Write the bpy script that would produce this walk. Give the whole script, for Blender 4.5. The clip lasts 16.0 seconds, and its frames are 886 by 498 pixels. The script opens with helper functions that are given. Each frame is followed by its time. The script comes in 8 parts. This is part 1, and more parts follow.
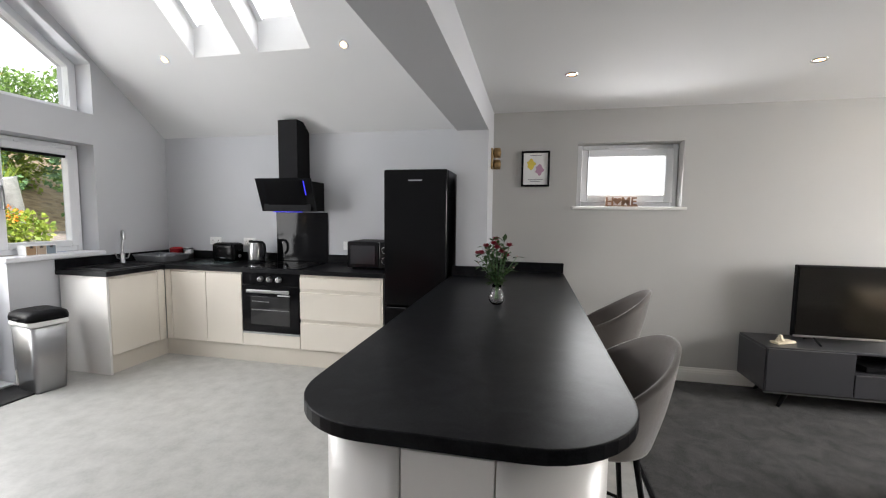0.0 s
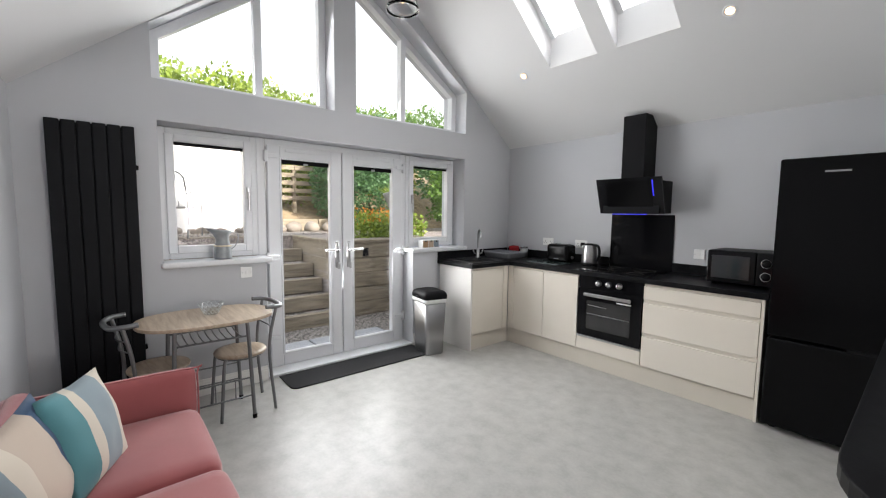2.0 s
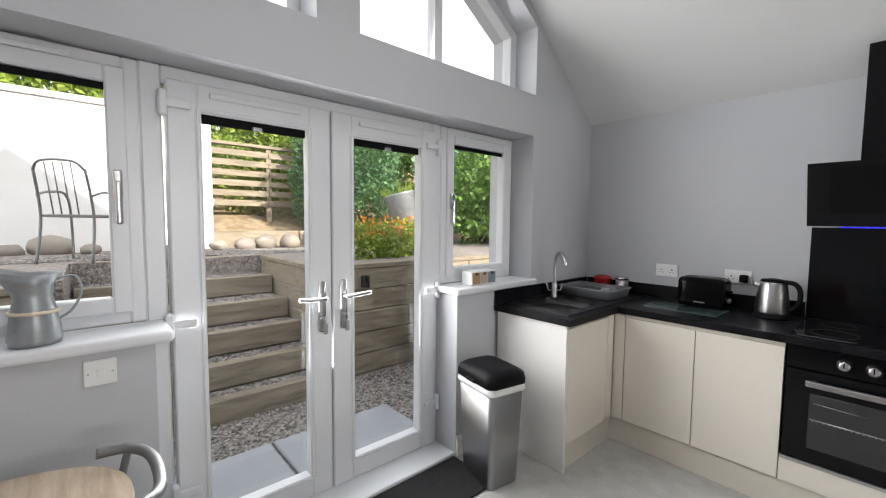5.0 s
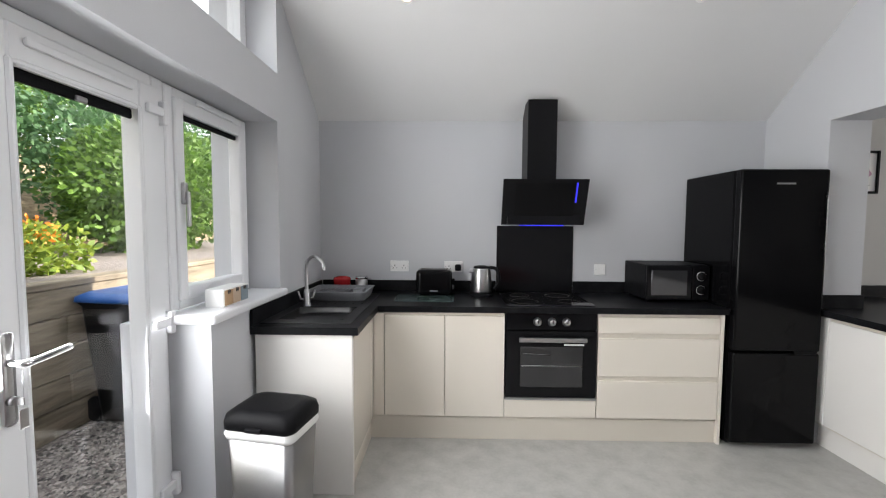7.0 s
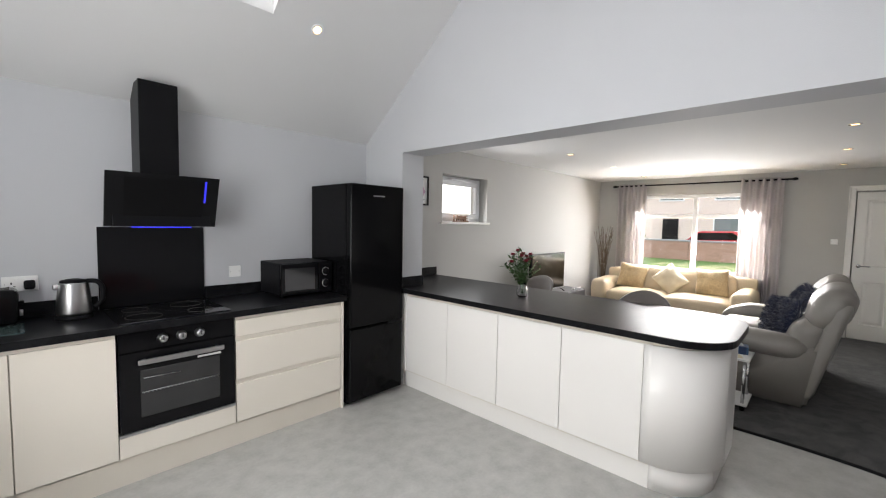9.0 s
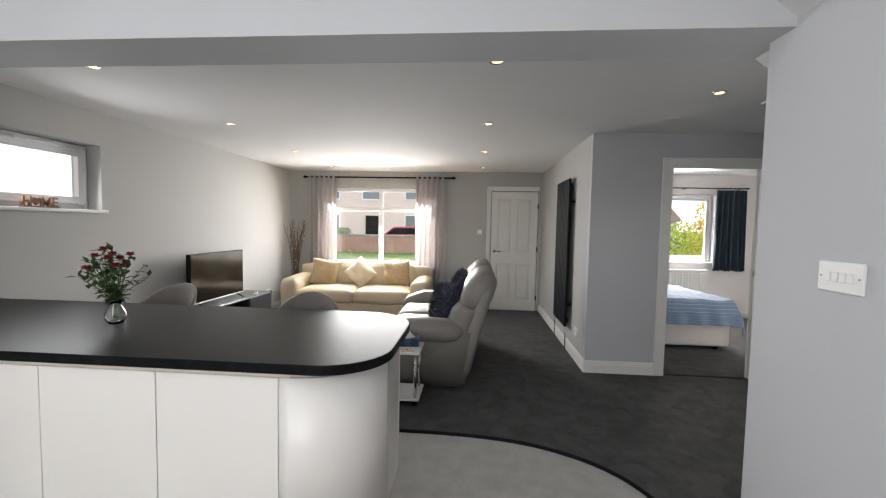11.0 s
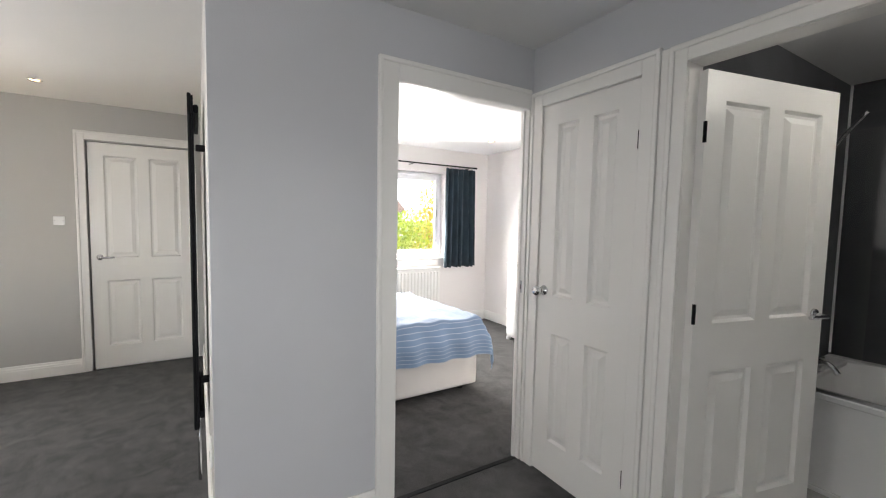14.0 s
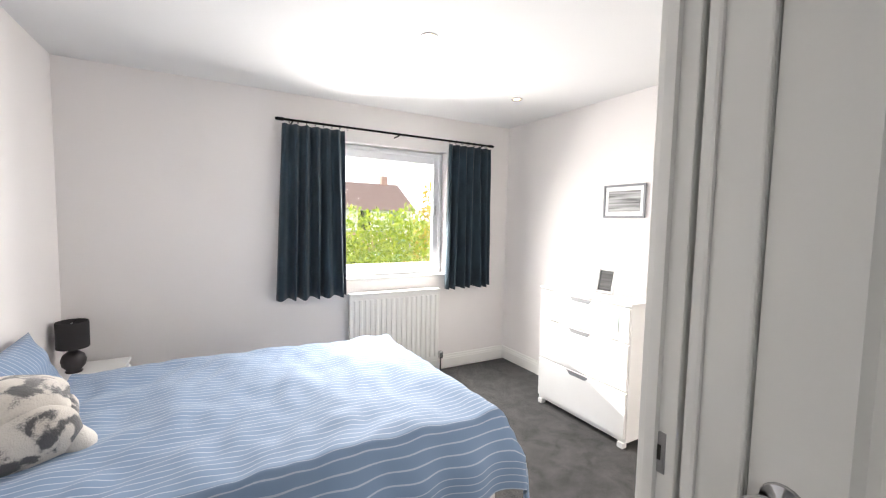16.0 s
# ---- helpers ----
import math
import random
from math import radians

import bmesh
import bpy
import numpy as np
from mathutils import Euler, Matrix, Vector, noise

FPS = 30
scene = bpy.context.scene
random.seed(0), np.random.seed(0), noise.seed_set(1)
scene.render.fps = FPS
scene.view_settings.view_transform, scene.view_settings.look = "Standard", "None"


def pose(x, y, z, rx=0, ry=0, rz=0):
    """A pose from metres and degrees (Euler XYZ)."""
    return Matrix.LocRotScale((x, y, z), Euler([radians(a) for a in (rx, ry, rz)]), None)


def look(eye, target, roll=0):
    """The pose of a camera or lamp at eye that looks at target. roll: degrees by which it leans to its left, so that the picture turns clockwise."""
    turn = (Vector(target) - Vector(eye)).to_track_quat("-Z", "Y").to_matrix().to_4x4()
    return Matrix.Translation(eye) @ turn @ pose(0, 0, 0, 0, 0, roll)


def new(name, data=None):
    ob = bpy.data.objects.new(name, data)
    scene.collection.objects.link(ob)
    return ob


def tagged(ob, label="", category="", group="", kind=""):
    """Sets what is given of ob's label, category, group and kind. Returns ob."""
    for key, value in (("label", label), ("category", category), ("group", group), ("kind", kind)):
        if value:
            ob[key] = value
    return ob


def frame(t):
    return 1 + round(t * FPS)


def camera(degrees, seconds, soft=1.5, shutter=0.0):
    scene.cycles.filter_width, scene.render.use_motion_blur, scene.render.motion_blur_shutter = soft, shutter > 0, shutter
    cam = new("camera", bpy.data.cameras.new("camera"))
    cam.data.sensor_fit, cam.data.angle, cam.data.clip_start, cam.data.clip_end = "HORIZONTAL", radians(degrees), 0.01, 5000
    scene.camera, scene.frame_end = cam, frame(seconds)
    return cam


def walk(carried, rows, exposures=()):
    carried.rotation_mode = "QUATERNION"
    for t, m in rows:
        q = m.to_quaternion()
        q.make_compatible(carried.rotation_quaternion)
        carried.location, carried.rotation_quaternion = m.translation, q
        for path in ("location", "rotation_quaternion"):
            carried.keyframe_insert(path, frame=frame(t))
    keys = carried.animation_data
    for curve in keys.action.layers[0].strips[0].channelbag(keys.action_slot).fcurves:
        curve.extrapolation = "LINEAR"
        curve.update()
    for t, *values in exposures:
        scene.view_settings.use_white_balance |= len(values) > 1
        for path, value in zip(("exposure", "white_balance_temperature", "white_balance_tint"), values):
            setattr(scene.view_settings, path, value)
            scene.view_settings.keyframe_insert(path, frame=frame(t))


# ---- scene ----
cam = camera(94.9, 16.0, soft=1.15)
PATH = [
    (0, (0.153, -0.012, 1.424), (-0.265, 1.937, 1.258), 0.6),
    (0.5, (0.025, 0.04, 1.421), (-0.842, 1.835, 1.261), 0.6),
    (1, (-0.065, 0.055, 1.433), (-1.266, 1.646, 1.27), 0.8),
    (1.5, (-0.211, -0.027, 1.431), (-1.626, 1.376, 1.261), 0.7),
    (2, (-0.404, -0.104, 1.428), (-1.937, 1.169, 1.253), 0.7),
    (2.5, (-0.595, 0.014, 1.424), (-2.188, 1.212, 1.255), 0.6),
    (3, (-0.839, 0.231, 1.466), (-2.455, 1.399, 1.303), 0.7),
    (3.2, (-0.945, 0.302, 1.476), (-2.567, 1.461, 1.316), 0.8),
    (5.5, (-2.421, 0.825, 1.442), (-3.764, 2.302, 1.325), 0.2),
    (6, (-2.633, 0.892, 1.437), (-3.647, 2.611, 1.324), 0.2),
    (6.5, (-2.859, 0.821, 1.461), (-3.401, 2.742, 1.34), 0.2),
    (7, (-2.874, 0.674, 1.445), (-2.914, 2.67, 1.324), 0.3),
    (7.5, (-2.895, 0.594, 1.481), (-2.423, 2.533, 1.344), 0.6),
    (8, (-2.903, 0.585, 1.486), (-2.024, 2.376, 1.355), 0.8),
    (8.5, (-2.906, 0.579, 1.509), (-1.703, 2.171, 1.374), 1.0),
    (9, (-2.891, 0.572, 1.503), (-1.433, 1.935, 1.374), 1.1),
    (9.2, (-2.876, 0.576, 1.502), (-1.333, 1.843, 1.376), 1.0),
    (11.3, (-1.71, 0.512, 1.425), (0.287, 0.473, 1.308), 1.0),
    (11.5, (-1.556, 0.464, 1.419), (0.434, 0.299, 1.3), 0.9),
    (12, (-1.147, 0.306, 1.417), (0.796, -0.151, 1.299), 1.0),
    (12.5, (-0.719, 0.178, 1.405), (1.151, -0.521, 1.286), 0.9),
    (13, (-0.322, -0.009, 1.382), (1.475, -0.879, 1.263), 1.0),
    (13.5, (0.05, -0.262, 1.39), (1.79, -1.24, 1.261), 1.0),
    (14, (0.412, -0.541, 1.399), (2.119, -1.573, 1.262), 1.1),
    (14.5, (0.744, -0.885, 1.409), (2.454, -1.912, 1.266), 1.0),
    (15, (1.111, -1.114, 1.414), (2.819, -2.145, 1.273), 1.0),
    (15.5, (1.449, -1.311, 1.414), (3.162, -2.333, 1.27), 1.1),
    (16, (1.783, -1.491, 1.408), (3.521, -2.47, 1.269), 1.2),
]
walk(cam, [(t, look(eye, target, roll)) for t, eye, target, roll in PATH], exposures=[(0, 1.3), (1, 1.15), (3, 1.1), (5.5, 1.0), (6.5, 1.2), (8, 1.25), (9.2, 1.15), (11.3, 0.95), (12, 1.15), (13, 1.5), (13.5, 1.78), (14.0, 1.87), (15.0, 1.75), (16.0, 1.55)])

# ---- light ----
SUN_EL, SUN_AZ = 22.5, 20.0          # degrees; azimuth from +x towards +y
sd = Vector((math.cos(radians(SUN_EL)) * math.cos(radians(SUN_AZ)), math.cos(radians(SUN_EL)) * math.sin(radians(SUN_AZ)), math.sin(radians(SUN_EL))))
world = bpy.data.worlds.new("sky")
scene.world = world
world.use_nodes = True
wn = world.node_tree
sky = wn.nodes.new("ShaderNodeTexSky")
sky.sky_type, sky.sun_disc = "NISHITA", False
sky.sun_elevation, sky.sun_rotation = radians(SUN_EL), radians(90 - SUN_AZ)
sky.air_density, sky.dust_density = 1.0, 2.5
bgn = wn.nodes["Background"]
veil = wn.nodes.new("ShaderNodeMix")          # thin bright cloud over the whole sky
veil.data_type = "RGBA"
veil.inputs[7].default_value = (7.4, 7.6, 7.9, 1)
cloud, ramp_c = wn.nodes.new("ShaderNodeTexNoise"), wn.nodes.new("ShaderNodeMapRange")
cloud.inputs["Scale"].default_value, cloud.inputs["Detail"].default_value = 1.6, 6
ramp_c.inputs[1].default_value, ramp_c.inputs[2].default_value = 0.35, 0.65
ramp_c.inputs[3].default_value, ramp_c.inputs[4].default_value = 0.78, 0.98
wn.links.new(cloud.outputs["Fac"], ramp_c.inputs[0])
wn.links.new(ramp_c.outputs[0], veil.inputs[0])
wn.links.new(sky.outputs[0], veil.inputs[6])
wn.links.new(veil.outputs[2], bgn.inputs[0])
bgn.inputs[1].default_value = 0.15
sun = new("sun", bpy.data.lights.new("sun", "SUN"))
sun.data.energy, sun.data.angle, sun.data.color = 5.0, radians(0.6), (1.0, 0.93, 0.82)
sun.matrix_world = look((0, 0, 0), -sd)


def skylamp(name, m, w, h, watts, color=(0.945, 0.947, 0.955), spread=128):
    """Sky light entering through an opening."""
    d = bpy.data.lights.new(name, "AREA")
    d.spread = radians(spread)
    d.shape, d.size, d.size_y, d.energy, d.color = "RECTANGLE", w, h, watts, color
    ob = new(name, d)
    ob.matrix_world = m
    return ob


# ---- materials ----
def material(name):
    m = bpy.data.materials.new(name)
    m.use_nodes = True
    return m, m.node_tree.nodes, m.node_tree.links, m.node_tree.nodes["Principled BSDF"]


def paint(name, color, rough=0.5, metal=0.0, vary=0.08, scale=6.0, fine=180.0, bump=0.04, coat=0.0, spread=0.0, distort=0.0, sheen=0.0):
    """A surface with broad tonal drift, fine grain and slight relief."""
    m, n, l, b = material(name)
    tc = n.new("ShaderNodeTexCoord")
    big = n.new("ShaderNodeTexNoise")
    big.inputs["Scale"].default_value, big.inputs["Detail"].default_value, big.inputs["Distortion"].default_value = scale, 6, distort
    small = n.new("ShaderNodeTexNoise")
    small.inputs["Scale"].default_value, small.inputs["Detail"].default_value = fine, 3
    l.new(tc.outputs["Object"], big.inputs["Vector"])
    l.new(tc.outputs["Object"], small.inputs["Vector"])
    mix = n.new("ShaderNodeMix")
    mix.data_type = "RGBA"
    lo = [c * (1 - vary) for c in color] + [1]
    hi = [min(1, c * (1 + vary)) for c in color] + [1]
    mix.inputs[6].default_value, mix.inputs[7].default_value = lo, hi
    add = n.new("ShaderNodeMath")
    add.operation = "MULTIPLY_ADD"
    add.inputs[1].default_value, add.inputs[2].default_value = 0.4, 0.0
    l.new(small.outputs["Fac"], add.inputs[0])
    add2 = n.new("ShaderNodeMath")
    add2.operation = "MULTIPLY_ADD"
    add2.inputs[1].default_value = 1.6
    l.new(big.outputs["Fac"], add2.inputs[0])
    sub = n.new("ShaderNodeMath")
    sub.operation = "SUBTRACT"
    sub.inputs[1].default_value = 0.5
    l.new(add.outputs[0], add2.inputs[2])
    l.new(add2.outputs[0], sub.inputs[0])
    l.new(sub.outputs[0], mix.inputs[0])
    l.new(mix.outputs[2], b.inputs["Base Color"])
    if spread:
        hue = n.new("ShaderNodeHueSaturation")
        info = n.new("ShaderNodeObjectInfo")
        mr = n.new("ShaderNodeMapRange")
        mr.inputs[3].default_value, mr.inputs[4].default_value = 1 - spread, 1 + spread
        l.new(info.outputs["Random"], mr.inputs[0])
        l.new(mr.outputs[0], hue.inputs["Value"])
        l.new(mix.outputs[2], hue.inputs["Color"])
        l.new(hue.outputs[0], b.inputs["Base Color"])
    b.inputs["Roughness"].default_value, b.inputs["Metallic"].default_value = rough, metal
    b.inputs["Coat Weight"].default_value = coat
    b.inputs["Coat Roughness"].default_value = 0.08
    b.inputs["Sheen Weight"].default_value = sheen
    if bump:
        bp = n.new("ShaderNodeBump")
        bp.inputs["Strength"].default_value, bp.inputs["Distance"].default_value = min(1, bump * 4), 0.004
        l.new(small.outputs["Fac"], bp.inputs["Height"])
        l.new(bp.outputs[0], b.inputs["Normal"])
    return m


def ramped(name, stops, scale, rough=0.6, detail=8, distort=0.6, fine=120.0, bump=0.1, stretch=(1, 1, 1), coat=0.0, second=0.0, sheen=0.0, dist=0.004):
    """A mottled surface: noise through a colour ramp, with fine relief."""
    m, n, l, b = material(name)
    tc = n.new("ShaderNodeTexCoord")
    mp = n.new("ShaderNodeMapping")
    mp.inputs["Scale"].default_value = stretch
    l.new(tc.outputs["Object"], mp.inputs[0])
    big = n.new("ShaderNodeTexNoise")
    big.inputs["Scale"].default_value, big.inputs["Detail"].default_value, big.inputs["Distortion"].default_value = scale, detail, distort
    l.new(mp.outputs[0], big.inputs["Vector"])
    small = n.new("ShaderNodeTexNoise")
    small.inputs["Scale"].default_value, small.inputs["Detail"].default_value = fine, 4
    l.new(mp.outputs[0], small.inputs["Vector"])
    mx = n.new("ShaderNodeMath")
    mx.operation = "MULTIPLY_ADD"
    mx.inputs[1].default_value = second
    l.new(small.outputs["Fac"], mx.inputs[0])
    off = n.new("ShaderNodeMath")
    off.operation = "SUBTRACT"
    off.inputs[1].default_value = 0.5 * second
    l.new(big.outputs["Fac"], off.inputs[0])
    l.new(off.outputs[0], mx.inputs[2])
    rp = n.new("ShaderNodeValToRGB")
    el = rp.color_ramp.elements
    for i, (p, c) in enumerate(stops):
        e = el[i] if i < 2 else el.new(p)
        e.position, e.color = p, (*c, 1)
    l.new(mx.outputs[0], rp.inputs[0])
    l.new(rp.outputs[0], b.inputs["Base Color"])
    b.inputs["Roughness"].default_value = rough
    b.inputs["Coat Weight"].default_value, b.inputs["Coat Roughness"].default_value = coat, 0.15
    b.inputs["Sheen Weight"].default_value = sheen
    if bump:
        bp = n.new("ShaderNodeBump")
        bp.inputs["Strength"].default_value, bp.inputs["Distance"].default_value = bump, dist
        l.new(small.outputs["Fac"], bp.inputs["Height"])
        l.new(bp.outputs[0], b.inputs["Normal"])
    return m


def glassy(name, tint=(1, 1, 1), rough=0.0):
    m, n, l, b = material(name)
    b.inputs["Base Color"].default_value = (*tint, 1)
    b.inputs["Roughness"].default_value, b.inputs["Transmission Weight"].default_value, b.inputs["IOR"].default_value = rough, 1.0, 1.45
    return m


def thin_glass(name, gloss=0.08, tint=(1, 1, 1)):
    """A pane: clear, with a Fresnel reflection."""
    m, n, l, b = material(name)
    tr, gl, mix, lw = n.new("ShaderNodeBsdfTransparent"), n.new("ShaderNodeBsdfGlossy"), n.new("ShaderNodeMixShader"), n.new("ShaderNodeLayerWeight")
    tr.inputs[0].default_value = (*tint, 1)
    gl.inputs["Roughness"].default_value = 0.01
    lw.inputs[0].default_value = 0.5
    pw, sc = n.new("ShaderNodeMath"), n.new("ShaderNodeMath")
    pw.operation, pw.inputs[1].default_value = "POWER", 4.0
    sc.operation, sc.inputs[1].default_value, sc.inputs[2].default_value = "MULTIPLY_ADD", 0.5, gloss * 0.4
    l.new(lw.outputs["Facing"], pw.inputs[0])
    l.new(pw.outputs[0], sc.inputs[0])
    l.new(sc.outputs[0], mix.inputs[0])
    l.new(tr.outputs[0], mix.inputs[1])
    l.new(gl.outputs[0], mix.inputs[2])
    l.new(mix.outputs[0], n["Material Output"].inputs[0])
    return m


def glow(name, color, strength):
    m, n, l, b = material(name)
    b.inputs["Base Color"].default_value = (*color, 1)
    b.inputs["Emission Color"].default_value = (*color, 1)
    b.inputs["Emission Strength"].default_value = strength
    return m


def striped(name, colors, axis, width, rough=0.85, bump=0.15, fine=300.0, attr=""):
    """Woven stripes of equal width across one axis of the object."""
    m, n, l, b = material(name)
    tc, sp = n.new("ShaderNodeTexCoord"), n.new("ShaderNodeSeparateXYZ")
    l.new(tc.outputs["Object"], sp.inputs[0])
    dv, fr = n.new("ShaderNodeMath"), n.new("ShaderNodeMath")
    dv.operation, dv.inputs[1].default_value = "DIVIDE", width * len(colors)
    if attr:
        at = n.new("ShaderNodeAttribute")
        at.attribute_name = attr
        l.new(at.outputs["Fac"], dv.inputs[0])
    else:
        l.new(sp.outputs[axis], dv.inputs[0])
    fr.operation = "FRACT"
    l.new(dv.outputs[0], fr.inputs[0])
    rp = n.new("ShaderNodeValToRGB")
    rp.color_ramp.interpolation = "CONSTANT"
    el = rp.color_ramp.elements
    for i, (p, c) in enumerate(colors):
        e = el[i] if i < 2 else el.new(p)
        e.position, e.color = p, (*c, 1)
    l.new(fr.outputs[0], rp.inputs[0])
    l.new(rp.outputs[0], b.inputs["Base Color"])
    b.inputs["Roughness"].default_value = rough
    b.inputs["Sheen Weight"].default_value = 0.2
    ns, bp = n.new("ShaderNodeTexNoise"), n.new("ShaderNodeBump")
    ns.inputs["Scale"].default_value = fine
    l.new(tc.outputs["Object"], ns.inputs["Vector"])
    bp.inputs["Strength"].default_value, bp.inputs["Distance"].default_value = bump, 0.003
    l.new(ns.outputs["Fac"], bp.inputs["Height"])
    l.new(bp.outputs[0], b.inputs["Normal"])
    return m


WALL = paint("grey wall paint", (0.53, 0.538, 0.56), 0.75, vary=0.025, scale=1.5, bump=0.05, fine=220)
LWALL = paint("warm grey wall paint", (0.47, 0.465, 0.45), 0.75, vary=0.025, scale=1.5, bump=0.05, fine=220)
BWALL = paint("white bedroom paint", (0.82, 0.79, 0.775), 0.8, vary=0.02, scale=1.5, bump=0.05, fine=220)
CEIL = paint("white ceiling paint", (0.74, 0.74, 0.74), 0.85, vary=0.02, scale=1.2, bump=0.06, fine=150)
TRIM = paint("white satin woodwork", (0.82, 0.81, 0.78), 0.35, vary=0.02, scale=3, bump=0.02, fine=90)
UPVC = paint("white upvc", (0.76, 0.77, 0.79), 0.3, vary=0.015, scale=4, bump=0.0)
VINYL = ramped("mottled grey vinyl", [(0.25, (0.365, 0.36, 0.34)), (0.75, (0.49, 0.485, 0.46)), (0.5, (0.43, 0.425, 0.405))], 9.0, 0.36, detail=12, distort=0.15, fine=55, bump=0.03, second=0.35, dist=0.002)
CARPET = ramped("dark grey carpet", [(0.25, (0.027, 0.027, 0.028)), (0.75, (0.085, 0.083, 0.082))], 8.0, 0.95, detail=14, distort=0.9, fine=240, bump=0.8, second=1.1, sheen=0.04, dist=0.008)
BATHFLOOR = ramped("beige bathroom vinyl", [(0.3, (0.34, 0.33, 0.31)), (0.7, (0.45, 0.44, 0.41))], 4, 0.4, fine=60, bump=0.05, second=0.3)
WORKTOP = ramped("black slate worktop", [(0.35, (0.005, 0.005, 0.006)), (0.75, (0.014, 0.0145, 0.016))], 9, 0.34, detail=10, distort=1.2, fine=150, bump=0.06, second=0.5, dist=0.001)
CREAM = paint("cream gloss door", (0.80, 0.745, 0.66), 0.22, vary=0.012, scale=2, bump=0.0, coat=0.25)
CREAMED = paint("cream carcass edge", (0.70, 0.65, 0.57), 0.4, vary=0.02, scale=3, bump=0.0)
PENW = paint("white gloss peninsula door", (0.82, 0.80, 0.77), 0.3, vary=0.012, scale=2, bump=0.0, coat=0.08)
# near-black: painted shade of slots and holes, also the hob's ring marks
SHADOWGAP = paint("slot shade and ring marks", (0.05, 0.045, 0.04), 0.8, vary=0.1, bump=0)
BLKGLASS = paint("black glass", (0.006, 0.006, 0.007), 0.05, vary=0.1, bump=0)
BLKGLOSS = paint("black gloss enamel", (0.004, 0.004, 0.0045), 0.12, vary=0.15, scale=3, bump=0.0)
BLKMETAL = paint("black satin metal", (0.009, 0.009, 0.010), 0.35, metal=0.2, vary=0.1, bump=0.0)
BLKPLASTIC = paint("black plastic", (0.007, 0.007, 0.008), 0.45, vary=0.12, bump=0.05, fine=260)
ANTHRACITE = paint("anthracite powder coat", (0.012, 0.0125, 0.014), 0.45, vary=0.06, bump=0.04, fine=400)
for dark, level in ((WORKTOP, 0.10), (BLKGLASS, 0.16), (BLKGLOSS, 0.11), (BLKMETAL, 0.08), (BLKPLASTIC, 0.08), (ANTHRACITE, 0.08)):
    dark.node_tree.nodes["Principled BSDF"].inputs["Specular IOR Level"].default_value = level
STEEL = paint("brushed steel", (0.46, 0.46, 0.465), 0.28, metal=1.0, vary=0.05, scale=3, bump=0.02, fine=300)
CHROME = paint("chrome", (0.62, 0.62, 0.63), 0.1, metal=1.0, vary=0.03, bump=0)
GREYMETAL = paint("grey painted tube", (0.20, 0.205, 0.21), 0.38, metal=0.6, vary=0.05, bump=0)
PLASTICW = paint("white plastic", (0.82, 0.82, 0.81), 0.35, vary=0.02, bump=0)
GREYPL = paint("grey plastic", (0.20, 0.205, 0.22), 0.45, vary=0.05, bump=0.02)
RED = paint("red enamel", (0.42, 0.02, 0.025), 0.25, vary=0.06, bump=0)
OAK = ramped("pale oak laminate", [(0.3, (0.36, 0.27, 0.19)), (0.7, (0.55, 0.45, 0.34))], 4, 0.4, stretch=(1, 9, 9), fine=60, bump=0.05, second=0.3)
PINK = paint("dusty pink velvet", (0.35, 0.095, 0.098), 0.85, vary=0.10, scale=5, fine=500, bump=0.06, sheen=0.5)
CREAMLEATHER = paint("cream leather", (0.66, 0.54, 0.38), 0.42, vary=0.05, scale=5, fine=160, bump=0.08)
GREYLEATHER = paint("taupe grey leather", (0.215, 0.20, 0.183), 0.42, vary=0.05, scale=5, fine=160, bump=0.08)
GREYFABRIC = paint("grey velvet stool", (0.13, 0.115, 0.105), 0.8, vary=0.12, scale=6, fine=400, bump=0.06, sheen=0.5)
GOLDCUSH = paint("gold crushed velvet", (0.48, 0.36, 0.20), 0.6, vary=0.25, scale=14, fine=120, bump=0.1, distort=2.0, sheen=0.4)
IVORYCUSH = paint("ivory cushion cloth", (0.72, 0.63, 0.47), 0.8, vary=0.06, bump=0.08, fine=300)
NAVY = paint("navy faux fur", (0.012, 0.018, 0.05), 0.95, vary=0.6, scale=40, fine=300, bump=0.2, sheen=0.4)
CURTAIN = paint("pale mushroom curtain", (0.56, 0.53, 0.525), 0.8, vary=0.05, scale=4, bump=0.06, fine=500)
cn, cl = CURTAIN.node_tree.nodes, CURTAIN.node_tree.links      # thin cloth lets daylight through
thru, both = cn.new("ShaderNodeBsdfTranslucent"), cn.new("ShaderNodeMixShader")
thru.inputs[0].default_value, both.inputs[0].default_value = (0.70, 0.665, 0.66, 1), 0.36
cl.new(cn["Principled BSDF"].outputs[0], both.inputs[1])
cl.new(thru.outputs[0], both.inputs[2])
cl.new(both.outputs[0], cn["Material Output"].inputs[0])
TEAL = paint("dark teal velvet curtain", (0.013, 0.030, 0.044), 0.85, vary=0.3, scale=8, bump=0.06, fine=300, sheen=0.15)
BEDBASE = paint("white divan cloth", (0.70, 0.68, 0.66), 0.85, vary=0.04, bump=0.08, fine=400)
STONEFUR = paint("cream plush", (0.68, 0.65, 0.60), 0.95, vary=0.1, scale=18, bump=0.2, fine=200, sheen=0.4)
CHARCOAL = paint("charcoal ceramic", (0.03, 0.025, 0.028), 0.35, vary=0.1, bump=0)
PANE = thin_glass("window pane")
CLEAR = glassy("clear glass")
FROST = glassy("frosted glass", (0.9, 0.95, 0.95), 0.45)
LAMPON = glow("warm lamp", (1.0, 0.62, 0.30), 2.4)
LAMPWHITE = glow("white lamp", (1.0, 0.92, 0.80), 0.8)
BLUELED = glow("blue light", (0.04, 0.04, 1.0), 0.28)
